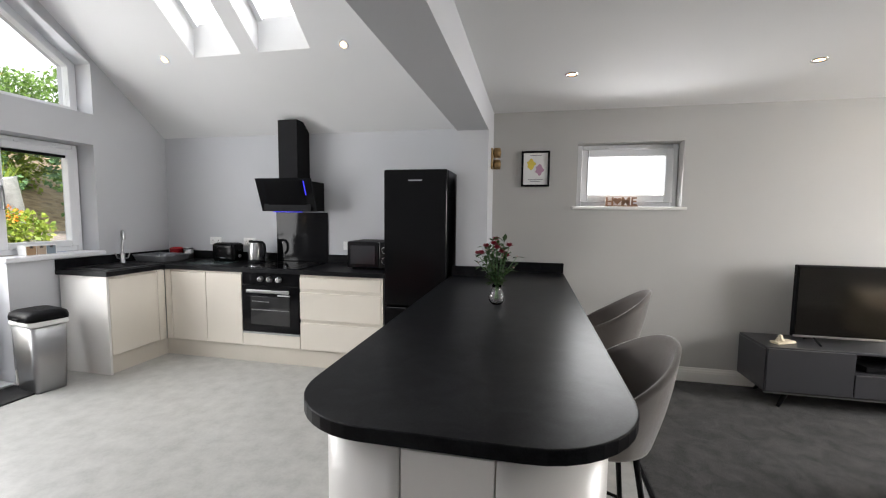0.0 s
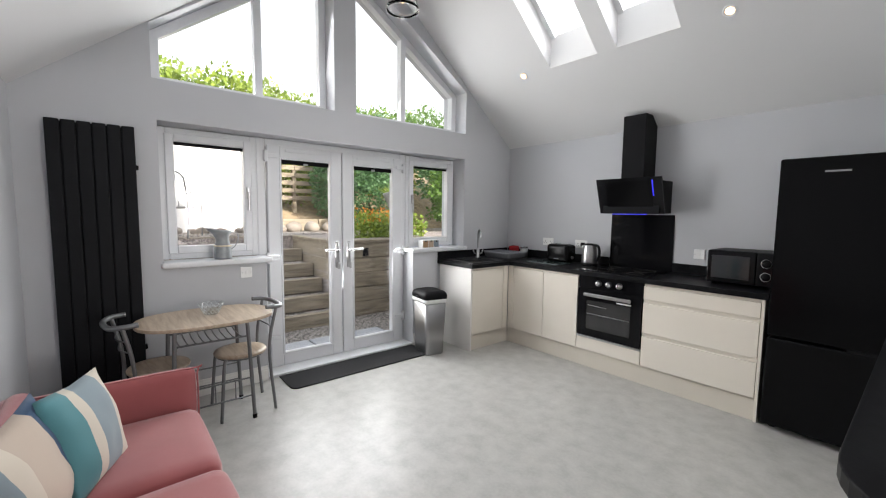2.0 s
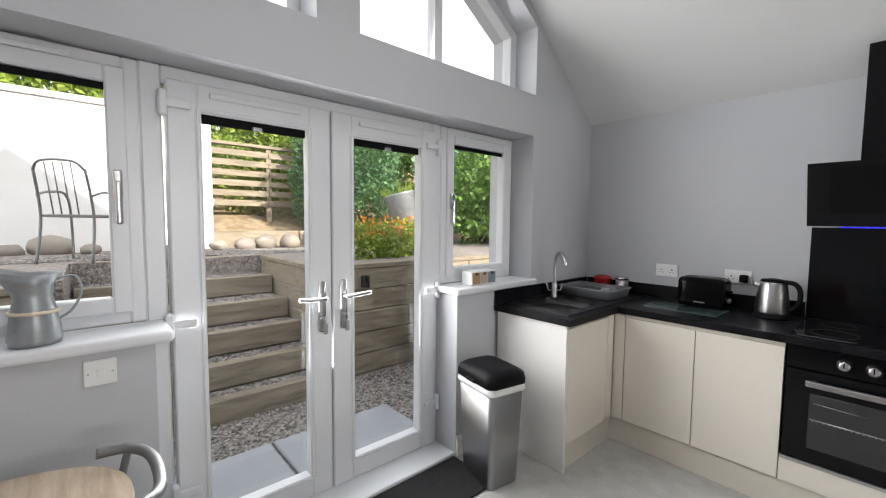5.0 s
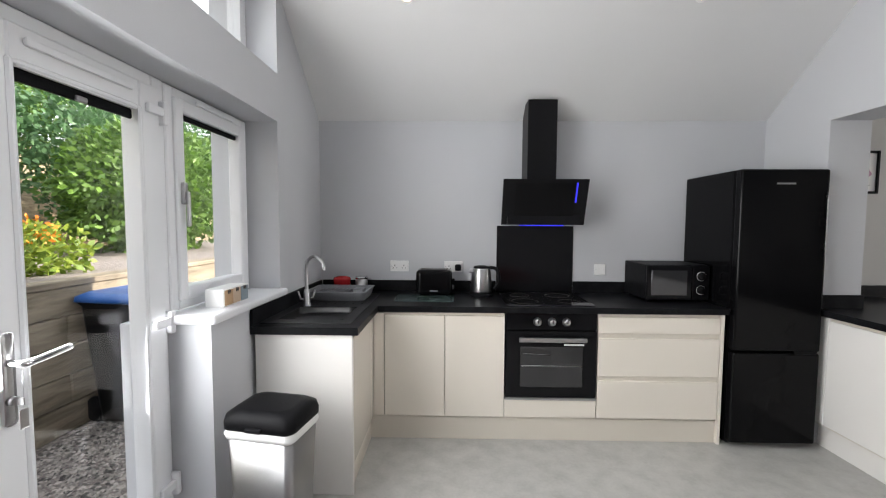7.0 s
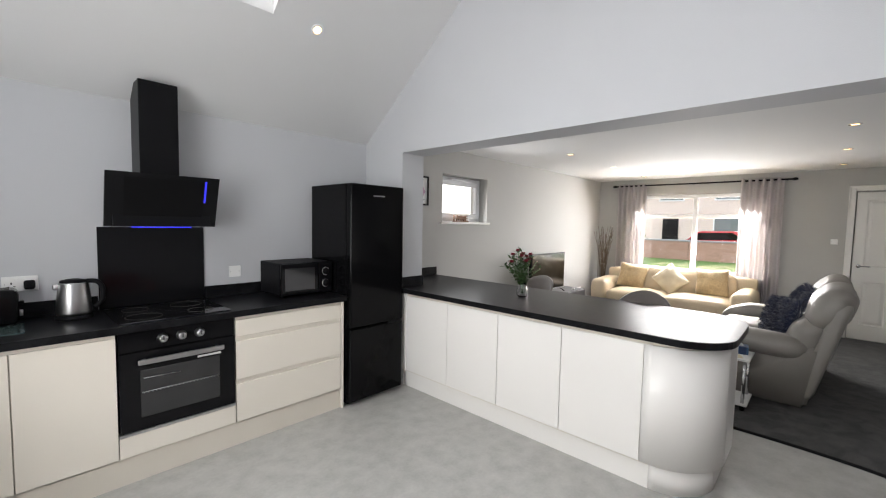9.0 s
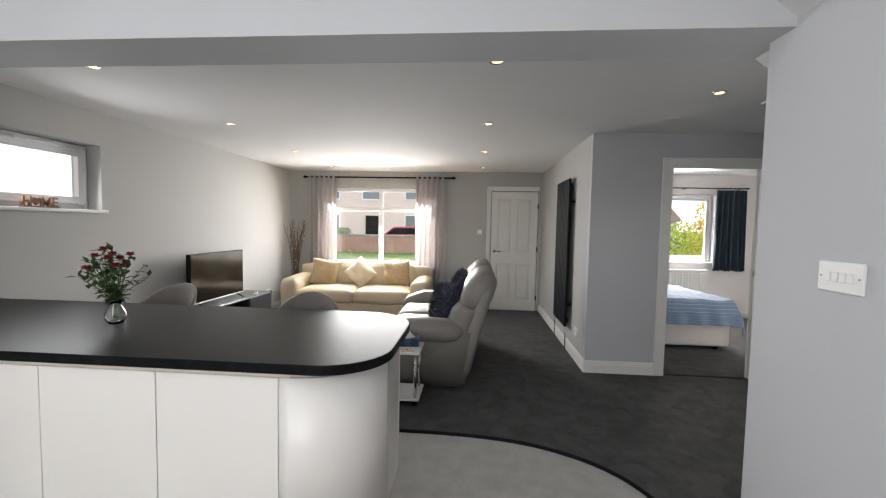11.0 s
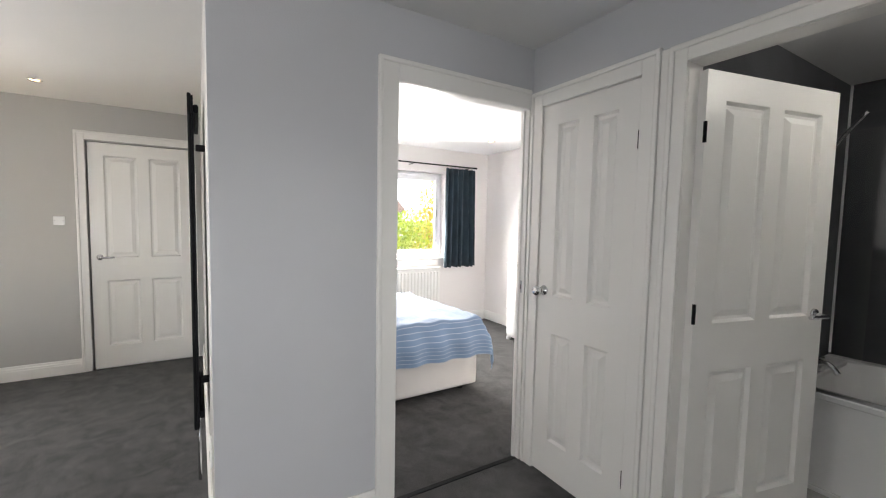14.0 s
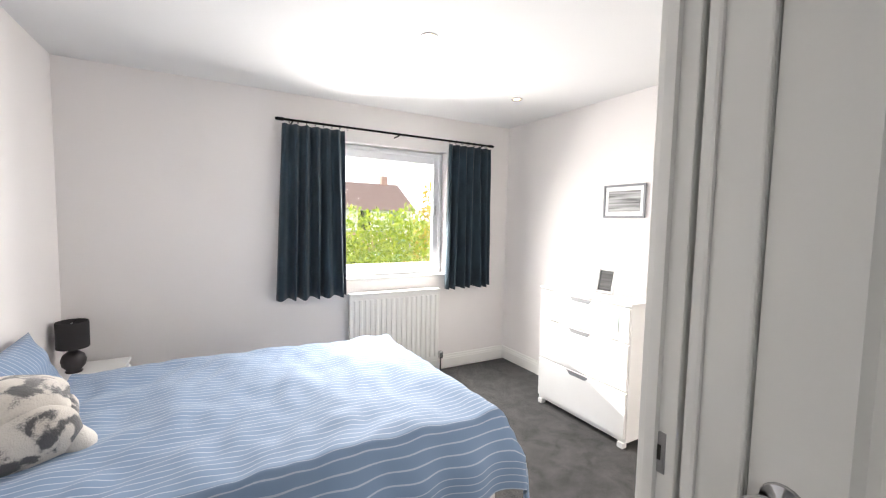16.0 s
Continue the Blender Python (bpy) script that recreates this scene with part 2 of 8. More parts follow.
SLATE = ramped("dark bathroom panel", [(0.3, (0.035, 0.037, 0.042)), (0.7, (0.075, 0.078, 0.085))], 3, 0.3, fine=80, bump=0.04, second=0.3)
ENAMEL = paint("white bath enamel", (0.82, 0.82, 0.81), 0.15, vary=0.01, bump=0, coat=0.3)
GALV = paint("galvanised zinc", (0.33, 0.35, 0.36), 0.4, metal=0.6, vary=0.25, scale=16, bump=0.02)
COIR = ramped("black ribbed mat", [(0.3, (0.008, 0.008, 0.009)), (0.7, (0.028, 0.028, 0.03))], 30, 0.95, stretch=(1, 12, 1), fine=300, bump=0.8, second=0.4)
TIMBER = ramped("weathered sleeper timber", [(0.25, (0.13, 0.105, 0.075)), (0.55, (0.26, 0.215, 0.155)), (0.8, (0.36, 0.31, 0.24))], 2.2, 0.8, stretch=(6, 1.2, 9), fine=40, bump=0.3, second=0.5)
GRAVEL = ramped("pinkish gravel", [(0.3, (0.12, 0.105, 0.10)), (0.5, (0.27, 0.23, 0.21)), (0.72, (0.44, 0.39, 0.36))], 32, 0.9, detail=4, distort=0.4, fine=60, bump=1.0, second=0.7, dist=0.02)
STONE = paint("pale rockery stone", (0.23, 0.20, 0.17), 0.85, vary=0.2, scale=7, spread=0.3, bump=0.15, fine=60)
SOIL = ramped("soil and bark", [(0.3, (0.18, 0.125, 0.075)), (0.7, (0.42, 0.32, 0.20))], 6, 0.95, fine=50, bump=0.9, second=0.6, dist=0.02)
PAVING = paint("grey paving", (0.30, 0.31, 0.33), 0.8, vary=0.12, scale=5, bump=0.1, fine=80)
RENDER = paint("white render", (0.78, 0.77, 0.75), 0.85, vary=0.05, scale=3, bump=0.1, fine=90)
# brick lightened in colour to imitate bright haze over the street
HAZEBRICK = paint("buff brick paled for haze", (0.70, 0.60, 0.55), 0.85, vary=0.15, scale=9, bump=0.1, fine=60)
CONCRETE = paint("pale concrete drive", (0.42, 0.41, 0.39), 0.85, vary=0.1, scale=2, bump=0.1, fine=80)
BRICK = paint("weathered brick", (0.40, 0.25, 0.20), 0.85, vary=0.2, scale=9, bump=0.1, fine=60, spread=0.2)
ROOFT = paint("brown roof tile", (0.17, 0.11, 0.09), 0.85, vary=0.2, scale=6, bump=0.1)
GRASS = ramped("lawn", [(0.3, (0.05, 0.11, 0.02)), (0.7, (0.13, 0.24, 0.05))], 12, 0.9, fine=120, bump=0.8, second=0.5, dist=0.02)
ASPHALT = paint("asphalt", (0.06, 0.06, 0.062), 0.9, vary=0.15, scale=5, bump=0.2, fine=120)


def leafmat(name, a, b2):
    m, n, l, b = material(name)
    g = n.new("ShaderNodeNewGeometry")
    mix = n.new("ShaderNodeMix")
    mix.data_type = "RGBA"
    mix.inputs[6].default_value, mix.inputs[7].default_value = (*a, 1), (*b2, 1)
    l.new(g.outputs["Random Per Island"], mix.inputs[0])
    l.new(mix.outputs[2], b.inputs["Base Color"])
    b.inputs["Roughness"].default_value = 0.5
    tr, mx = n.new("ShaderNodeBsdfTranslucent"), n.new("ShaderNodeMixShader")
    l.new(mix.outputs[2], tr.inputs[0])
    mx.inputs[0].default_value = 0.3
    l.new(b.outputs[0], mx.inputs[1])
    l.new(tr.outputs[0], mx.inputs[2])
    l.new(mx.outputs[0], n["Material Output"].inputs[0])
    return m


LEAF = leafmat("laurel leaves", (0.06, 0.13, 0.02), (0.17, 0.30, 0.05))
# brightened yellow-green: sunlight is put into this leaf colour
LEAFY = leafmat("hedge leaves with sun in colour", (0.12, 0.20, 0.025), (0.33, 0.41, 0.06))
LEAFB = leafmat("conifer foliage", (0.06, 0.14, 0.055), (0.15, 0.28, 0.12))
LEAFO = leafmat("autumn leaves", (0.30, 0.22, 0.03), (0.48, 0.38, 0.05))
BARK = paint("bark", (0.12, 0.085, 0.055), 0.9, vary=0.25, scale=12, bump=0.3, fine=50)
FLOWERO = paint("orange petals", (0.75, 0.24, 0.02), 0.6, vary=0.15, bump=0)
FLOWERR = paint("dark red rose", (0.22, 0.012, 0.03), 0.6, vary=0.25, bump=0)


# ---- mesh helpers ----
def bx(bm, x0, x1, y0, y1, z0, z1, bev=0.0, seg=2, rot=None, at=None):
    """Adds a box, with bevelled edges where bev is given, turned by rot about at."""
    g = bmesh.ops.create_cube(bm, size=1)
    vs = g["verts"]
    for v in vs:
        v.co = Vector(((x0 + x1) / 2 + v.co.x * (x1 - x0), (y0 + y1) / 2 + v.co.y * (y1 - y0), (z0 + z1) / 2 + v.co.z * (z1 - z0)))
    if bev:
        es = list({e for v in vs for e in v.link_edges})
        r = bmesh.ops.bevel(bm, geom=es, offset=bev, segments=seg, profile=0.5, affect="EDGES")
        vs = list({v for f in r["faces"] for v in f.verts} | {v for v in vs if v.is_valid})
    if rot is not None:
        c = Vector(at) if at else Vector(((x0 + x1) / 2, (y0 + y1) / 2, (z0 + z1) / 2))
        bmesh.ops.transform(bm, matrix=Matrix.Translation(c) @ rot @ Matrix.Translation(-c), verts=vs)
    return vs


def box(*a, **k):
    bm = bmesh.new()
    bx(bm, *a, **k)
    return bm


def prism(pts, z0, z1, bev=0.0):
    """An upright slab over a plan outline."""
    bm = bmesh.new()
    vs = [bm.verts.new((x, y, z0)) for x, y in pts]
    f = bm.faces.new(vs)
    bm.normal_update()
    r = bmesh.ops.extrude_face_region(bm, geom=[f])
    bmesh.ops.translate(bm, vec=(0, 0, z1 - z0), verts=[v for v in r["geom"] if isinstance(v, bmesh.types.BMVert)])
    bmesh.ops.recalc_face_normals(bm, faces=bm.faces)
    if bev:
        es = [e for e in bm.edges if abs(e.verts[0].co.z - e.verts[1].co.z) < 1e-6]
        bmesh.ops.bevel(bm, geom=es, offset=bev, segments=3, profile=0.5, affect="EDGES")
    return bm


def wallbox(pts, axis, a, b):
    """A slab over an outline in the (other, z) plane, between a and b on the axis."""
    bm = prism(pts, a, b)
    for v in bm.verts:
        u, w, t = v.co
        v.co = (t, u, w) if axis == "x" else (u, t, w)
    bmesh.ops.recalc_face_normals(bm, faces=bm.faces)
    return bm


def tube(bm, pts, r, n=8, closed=False, cap=True):
    """A round bar along points."""
    pts = [Vector(p) for p in pts]
    rings = []
    up = None
    for i, p in enumerate(pts):
        if closed:
            d = pts[(i + 1) % len(pts)] - pts[i - 1]
        else:
            d = pts[min(i + 1, len(pts) - 1)] - pts[max(i - 1, 0)]
        d.normalize()
        if up is None:
            up = d.orthogonal().normalized()
        up = (up - d * up.dot(d)).normalized()
        s = d.cross(up)
        rr = r[i] if isinstance(r, (list, tuple)) else r
        rings.append([bm.verts.new(p + (up * math.cos(2 * math.pi * k / n) + s * math.sin(2 * math.pi * k / n)) * rr) for k in range(n)])
    m = len(rings)
    for i in range(m if closed else m - 1):
        a, b = rings[i], rings[(i + 1) % m]
        for k in range(n):
            bm.faces.new((a[k], a[(k + 1) % n], b[(k + 1) % n], b[k])).smooth = True
    if cap and not closed:
        bm.faces.new(rings[0][::-1])
        bm.faces.new(rings[-1])
    return bm


def arc(pts, n=6):
    """Catmull-Rom points through pts."""
    p = [Vector(q) for q in pts]
    out = []
    for i in range(len(p) - 1):
        a, b, c, d = p[max(i - 1, 0)], p[i], p[i + 1], p[min(i + 2, len(p) - 1)]
        for k in range(n):
            t = k / n
            out.append(0.5 * ((2 * b) + (c - a) * t + (2 * a - 5 * b + 4 * c - d) * t * t + (3 * b - 3 * c + d - a) * t ** 3))
    return out + [p[-1]]


def lathe(profile, n=24, at=(0, 0, 0)):
    """A turned body over (radius, height) pairs."""
    bm = bmesh.new()
    rings = []
    for r, z in profile:
        if r < 1e-5:
            rings.append([bm.verts.new((at[0], at[1], at[2] + z))])
        else:
            rings.append([bm.verts.new((at[0] + r * math.cos(2 * math.pi * k / n), at[1] + r * math.sin(2 * math.pi * k / n), at[2] + z)) for k in range(n)])
    for a, b in zip(rings, rings[1:]):
        for k in range(n):
            if len(a) == 1 and len(b) == 1:
                continue
            if len(a) == 1:
                f = bm.faces.new((a[0], b[(k + 1) % n], b[k]))
            elif len(b) == 1:
                f = bm.faces.new((a[k], a[(k + 1) % n], b[0]))
            else:
                f = bm.faces.new((a[k], a[(k + 1) % n], b[(k + 1) % n], b[k]))
            f.smooth = True
    bmesh.ops.recalc_face_normals(bm, faces=bm.faces)
    return bm


def pillow(w, h, d, n=14, pinch=0.55, seed=0, rumple=0.012):
    """A stuffed cushion in the x, z plane, d thick along y, standing on z = 0."""
    bm = bmesh.new()
    rows = {}
    for s in (1, -1):
        for i in range(n + 1):
            for j in range(n + 1):
                u, v = 2 * i / n - 1, 2 * j / n - 1
                edge = i in (0, n) or j in (0, n)
                if s < 0 and edge:
                    rows[s, i, j] = rows[1, i, j]
                    continue
                t = ((1 - u * u) * (1 - v * v)) ** pinch
                k = 1 - 0.07 * (1 - abs(u)) * abs(v) ** 3 - 0.0
                kk = 1 - 0.07 * (1 - abs(v)) * abs(u) ** 3
                q = noise.noise(Vector((u * 2.2 + seed * 7.1, v * 2.2, s * 1.5 + seed))) * rumple * (0 if edge else 1)
                rows[s, i, j] = bm.verts.new((u * w / 2 * kk, s * (t * d / 2 + q), h / 2 + v * h / 2 * k))
    for s in (1, -1):
        for i in range(n):
            for j in range(n):
                q = [rows[s, i, j], rows[s, i + 1, j], rows[s, i + 1, j + 1], rows[s, i, j + 1]]
                bm.faces.new(q if s < 0 else q[::-1]).smooth = True
    return bm


def soft_box(x0, x1, y0, y1, z0, z1, r, puff=0.0, n=10, seed=0, rumple=0.004):
    """An upholstered block: rounded, bulging and slightly uneven."""
    bm = bmesh.new()
    bmesh.ops.create_cube(bm, size=2)
    bmesh.ops.subdivide_edges(bm, edges=bm.edges[:], cuts=n, use_grid_fill=True)
    hx, hy, hz = (x1 - x0) / 2, (y1 - y0) / 2, (z1 - z0) / 2
    c = Vector(((x0 + x1) / 2, (y0 + y1) / 2, (z0 + z1) / 2))
    rr = min(r, hx, hy, hz)
    for v in bm.verts:
        p = v.co.copy()
        # spread the grid so that corners get detail
        p = Vector([math.copysign(abs(q) ** 0.8, q) for q in p])
        q = Vector((p.x * hx, p.y * hy, p.z * hz))
        core = Vector((max(-hx + rr, min(hx - rr, q.x)), max(-hy + rr, min(hy - rr, q.y)), max(-hz + rr, min(hz - rr, q.z))))
        d = q - core
        if d.length > 1e-9:
            d = d.normalized() * rr
        out = core + d
        if puff:
            if abs(p.z) > 0.5:
                out.z += math.copysign(puff, p.z) * (1 - p.x ** 2) * (1 - p.y ** 2)
            if abs(p.y) > 0.5:
                out.y += math.copysign(puff * 0.6, p.y) * (1 - p.x ** 2) * (1 - p.z ** 2)
        nz = noise.noise(out * 5 + Vector((seed, seed * 2.3, 0))) * rumple
        v.co = c + out + (d.normalized() * nz if d.length > 1e-9 else Vector((0, 0, 0)))
    for f in bm.faces:
        f.smooth = True
    return bm


def turn(bm, m):
    bmesh.ops.transform(bm, matrix=m, verts=bm.verts)
    return bm


def link(name, bm, mat, smooth=False):
    me = bpy.data.meshes.new(name)
    if smooth:
        for f in bm.faces:
            f.smooth = True
    bm.normal_update()
    bm.to_mesh(me)
    bm.free()
    me.materials.append(mat)
    return new(name, me)


BASE = {}


def thing(name, at, label, category, group="", rz=0.0, kind=""):
    """An Empty at the base of a thing."""
    ob = new(name)
    ob.empty_display_size = 0.1
    BASE[ob] = pose(*at, 0, 0, rz)
    ob.matrix_basis = BASE[ob]
    return tagged(ob, label, category, group, kind)


def part(name, bm, mat, parent, label="", world=False, smooth=False):
    """One mesh under a thing or a part; world: the mesh is given in world coordinates."""
    root = parent if parent in BASE or parent.parent is None else parent.parent
    if world and root in BASE:
        bmesh.ops.transform(bm, matrix=BASE[root].inverted(), verts=bm.verts)
    ob = link(name, bm, mat, smooth)
    ob.parent = parent
    return tagged(ob, label)


def single(name, bm, mat, label, category, group="", kind="", smooth=False):
    """A thing that is one mesh."""
    return tagged(link(name, bm, mat, smooth), label, category, group, kind)


def structure(name, bm, mat, label, category="", smooth=False):
    return single(name, bm, mat, label, category or name.split("_")[0], kind="structure", smooth=smooth)

# ---- plan ----
XG, XGO = -3.917, -4.32          # gable wall, inner and outer face
YK, YS = 3.90, -0.513            # kitchen wall and south wall of the kitchen
YL = 3.81                        # living-room side wall
XP0, XP1 = -0.46, -0.20          # partition between kitchen and living room
XF = 5.058                       # front wall of the living room
XB = 2.147                       # hall face of the bedroom wall
YB = -0.58                       # living-room face of the bedroom wall
YH = -2.16                       # hall wall with the cupboard and bathroom doors
ZC = 2.355                       # flat ceiling
ZB = 2.12                        # underside of the beam
EAVE_N, EAVE_S, PITCH = 2.25, 2.15, 0.80
RIDGE_Y = (EAVE_N - EAVE_S + PITCH * (YK + YS)) / (2 * PITCH)
RIDGE_Z = EAVE_N + PITCH * (YK - RIDGE_Y)


def roof_z(y):
    return min(EAVE_N + PITCH * (YK - y), EAVE_S + PITCH * (y - YS))


# ---- floors ----
edge = [(-0.20, -0.60), (0.10, -0.50), (0.35, -0.38), (0.52, -0.22), (0.64, -0.02), (0.72, 0.20), (0.765, 0.45), (0.785, 0.75), (0.79, 1.2), (0.80, 2.4), (0.80, YL + 0.05)]
structure("floor_kitchen", prism([(XGO + 0.02, YS - 0.02), (-0.20, YS - 0.02), *[(p.x, p.y) for p in arc([(x, y, 0) for x, y in edge], 4)], (-0.3, YL + 0.05), (-0.3, YK + 0.02), (XGO + 0.02, YK + 0.02)], -0.12, 0.0), VINYL, "light grey mottled stone-effect vinyl kitchen floor", "floor")
strip = bmesh.new()
tube(strip, [(p.x, p.y, 0.004) for p in arc([(x, y, 0) for x, y in edge[1:]], 6)], 0.014, 6)
structure("floor_threshold", strip, BLKPLASTIC, "black curved threshold strip between vinyl and carpet", "threshold strip")
structure("floor_living", prism([*[(p.x + 0.008, p.y) for p in arc([(x, y, 0) for x, y in edge], 4)], (XF, YL + 0.05), (XF, -4.4), (1.30, -4.4), (1.30, YH - 0.06), (-0.35, YH - 0.06), (-0.35, -0.60)], -0.12, 0.006), CARPET, "dark grey twist pile carpet", "carpet")
structure("floor_bathroom", box(-0.6, 1.30, -4.4, YH - 0.062, -0.12, 0.004), BATHFLOOR, "beige stone-effect bathroom vinyl floor", "floor")


# ---- walls ----
def gable_wall():
    """The gable wall with its door opening and two raked windows, in strips between the openings."""
    y0, y1 = YS - 0.12, YK + 0.12
    lo, hi, zt = 0.205, 3.122, 2.053
    u0, u1, u2, u3 = 0.185, 1.53, 1.745, 3.135
    ub = 2.335
    cuts = [
        [(y0, -0.12), (lo, -0.12), (lo, zt), (u0, zt), (u0, roof_z(u0) + 0.2), (y0, roof_z(y0) + 0.2)],
        [(hi, -0.12), (y1, -0.12), (y1, roof_z(y1) + 0.2), (u3, roof_z(u3) + 0.2), (u3, zt), (hi, zt)],
        [(u0, zt), (u3, zt), (u3, ub), (u0, ub)],
        [(u1, ub), (u2, ub), (u2, roof_z(u2) + 0.2), (RIDGE_Y, RIDGE_Z + 0.2), (u1, roof_z(u1) + 0.2)],
        [(u0, WIN_L), (u1, WIN_T), (u1, roof_z(u1) + 0.2), (u0, roof_z(u0) + 0.2)],
        [(u2, WIN_T), (u3, WIN_R), (u3, roof_z(u3) + 0.2), (u2, roof_z(u2) + 0.2)],
        [(lo, -0.12), (0.906, -0.12), (0.906, 1.003), (lo, 1.003)],
        [(2.40, -0.12), (hi, -0.12), (hi, 1.003), (2.40, 1.003)],
    ]
    bm = bmesh.new()
    for c in cuts:
        part_bm = wallbox(c, "x", XGO, XG)
        me = bpy.data.meshes.new("piece")
        part_bm.to_mesh(me)
        part_bm.free()
        bm.from_mesh(me)
        bpy.data.meshes.remove(me)
    return structure("wall_gable", bm, WALL, "pale grey painted gable wall with raked windows", "wall")


WIN_L, WIN_R, WIN_T = 2.70, 2.80, 3.70
gable_wall()
structure("wall_kitchen", box(XGO, XP0, YK, YK + 0.25, -0.12, EAVE_N + 0.3), WALL, "pale grey painted kitchen wall", "wall")
structure("wall_south", box(XG, -0.335, YS - 0.12, YS, -0.12, EAVE_S + 0.2), WALL, "pale grey painted wall with a light switch", "wall")
# partition over and beside the wide opening
pb = wallbox([(YS - 0.12, ZB), (3.36, ZB), (3.36, -0.12), (YK + 0.25, -0.12), (YK + 0.25, EAVE_N), (RIDGE_Y, RIDGE_Z + 0.2), (YS - 0.12, EAVE_S)], "x", XP0, XP1)
structure("wall_partition", pb, WALL, "pale grey painted partition with a beam over a wide opening", "wall")
sw0, sw1, swz0, swz1 = 0.545, 1.40, 1.505, 2.07
lw = bmesh.new()
for a in ((XP1, sw0, -0.12, ZC), (sw1, XF + 0.3, -0.12, ZC), (sw0, sw1, -0.12, swz0), (sw0, sw1, swz1, ZC)):
    bx(lw, a[0], a[1], YL, YL + 0.28, a[2], a[3])
structure("wall_living_side", lw, LWALL, "warm grey painted living-room wall with a small window", "wall")
fw0, fw1, fwz0, fwz1 = 1.20, 3.20, 0.72, 2.07
fw = bmesh.new()
for a in ((-4.6, -3.385, -0.12, ZC), (-3.385, -2.325, -0.12, 0.91), (-3.385, -2.325, 2.035, ZC), (-2.325, YB - 0.05, -0.12, ZC)):
    bx(fw, XF + 0.04, XF + 0.30, a[0], a[1], a[2], a[3])
structure("wall_bedroom_window", fw, BWALL, "white painted bedroom wall with a window", "wall")
fw = bmesh.new()
for a in ((YB - 0.05, -0.535, -0.12, ZC), (-0.535, 0.29, 2.035, ZC), (0.29, fw0, -0.12, ZC), (fw0, fw1, -0.12, fwz0), (fw0, fw1, fwz1, ZC), (fw1, YL + 0.28, -0.12, ZC)):
    bx(fw, XF, XF + 0.28, a[0], a[1], a[2], a[3])
structure("wall_front", fw, LWALL, "warm grey painted front wall with a window and a door", "wall")
structure("wall_block", box(XB + 0.066, XF, YB - 0.05, YB, -0.12, ZC), LWALL, "grey painted wall carrying a tall black radiator", "wall")
bw = bmesh.new()
for a in ((YB, -1.312, -0.12, ZC), (-1.312, -2.157, 2.04, ZC), (-2.157, YH, -0.12, ZC), (YH, -4.4, -0.12, ZC)):
    bx(bw, XB + (0.0 if a[0] > YH else 0.002), XB + 0.065, a[1], a[0], a[2], a[3])
structure("wall_hall_end", bw, WALL, "grey painted hall wall with the bedroom doorway", "wall")
hw = bmesh.new()
for a in ((1.465, 2.080, 2.04, ZC), (2.080, XB, -0.12, ZC), (1.322, 1.465, -0.12, ZC), (0.49, 1.322, 2.04, ZC), (-0.35, 0.49, -0.12, ZC)):
    bx(hw, a[0], a[1], YH - 0.10, YH, a[2], a[3])
structure("wall_hall_side", hw, WALL, "grey painted hall wall with two doorways", "wall")
structure("wall_hall_west", box(-0.45, -0.35, YH - 0.1, YS - 0.12, -0.12, ZC), WALL, "grey painted wall at the closed end of the hall", "wall")
structure("wall_bedroom_side", box(XB + 0.065, XF + 0.04, -4.45, -4.09, -0.12, ZC), BWALL, "white painted bedroom wall", "wall")
structure("wall_bedroom_head", box(XB + 0.065, XF + 0.04, YB - 0.076, YB - 0.052, -0.12, ZC), BWALL, "white painted bedroom wall behind the bed head", "wall")
structure("wall_bedroom_door", box(XB + 0.067, XB + 0.072, -4.089, -2.16, 0, ZC), BWALL, "white painted bedroom wall beside the doorway", "wall")
bb = bmesh.new()
bx(bb, -0.70, -0.60, -4.4, YH - 0.1, -0.12, ZC)
bx(bb, -0.60, 1.40, -4.5, -4.30, -0.12, ZC)
bx(bb, 1.40, 1.46, -4.5, YH - 0.1, -0.12, ZC)
structure("wall_bathroom", bb, SLATE, "dark slate bathroom wall panels", "wall")

structure("trim_bathroom", box(1.384, 1.397, -4.297, -4.284, 0.54, ZC - 0.002, 0.003, 1), PLASTICW, "slim white corner trim between bathroom panels", "trim")
structure("wall_porch", box(XF + 0.16, XF + 0.27, -0.533, 0.288, -0.12, 2.033), LWALL, "grey wall closing the porch behind the door", "wall")

# ---- ceilings ----
structure("ceiling_living", box(XP1, XF + 0.04, YB, YL + 0.1, ZC, ZC + 0.1), CEIL, "white flat living-room ceiling", "ceiling")
# hall ceiling leaves the loft hatch open
hx0, hx1, hy0, hy1 = 0.50, 1.12, -2.08, -1.53
hc = bmesh.new()
bx(hc, -0.45, XB, hy1, YB, ZC, ZC + 0.1)
bx(hc, -0.45, XB, YH - 0.02, hy0, ZC, ZC + 0.1)
bx(hc, -0.45, hx0, hy0, hy1, ZC, ZC + 0.1)
bx(hc, hx1, XB, hy0, hy1, ZC, ZC + 0.1)
structure("ceiling_hall", hc, CEIL, "white flat hall ceiling with a loft hatch", "ceiling")
structure("ceiling_bedroom", box(XB + 0.065, XF + 0.3, -4.45, YB - 0.05, ZC - 0.012, ZC + 0.1), CEIL, "white flat bedroom ceiling", "ceiling")
structure("ceiling_bathroom", box(-0.7, XB, -4.5, YH - 0.02, ZC + 0.002, ZC + 0.1), CEIL, "white flat bathroom ceiling", "ceiling")
# vaulted kitchen ceiling, north slope with two roof windows
SKY = [(-2.835, -2.355), (-2.185, -1.695)]
SKY_LO, SKY_HI = 3.205, 2.25


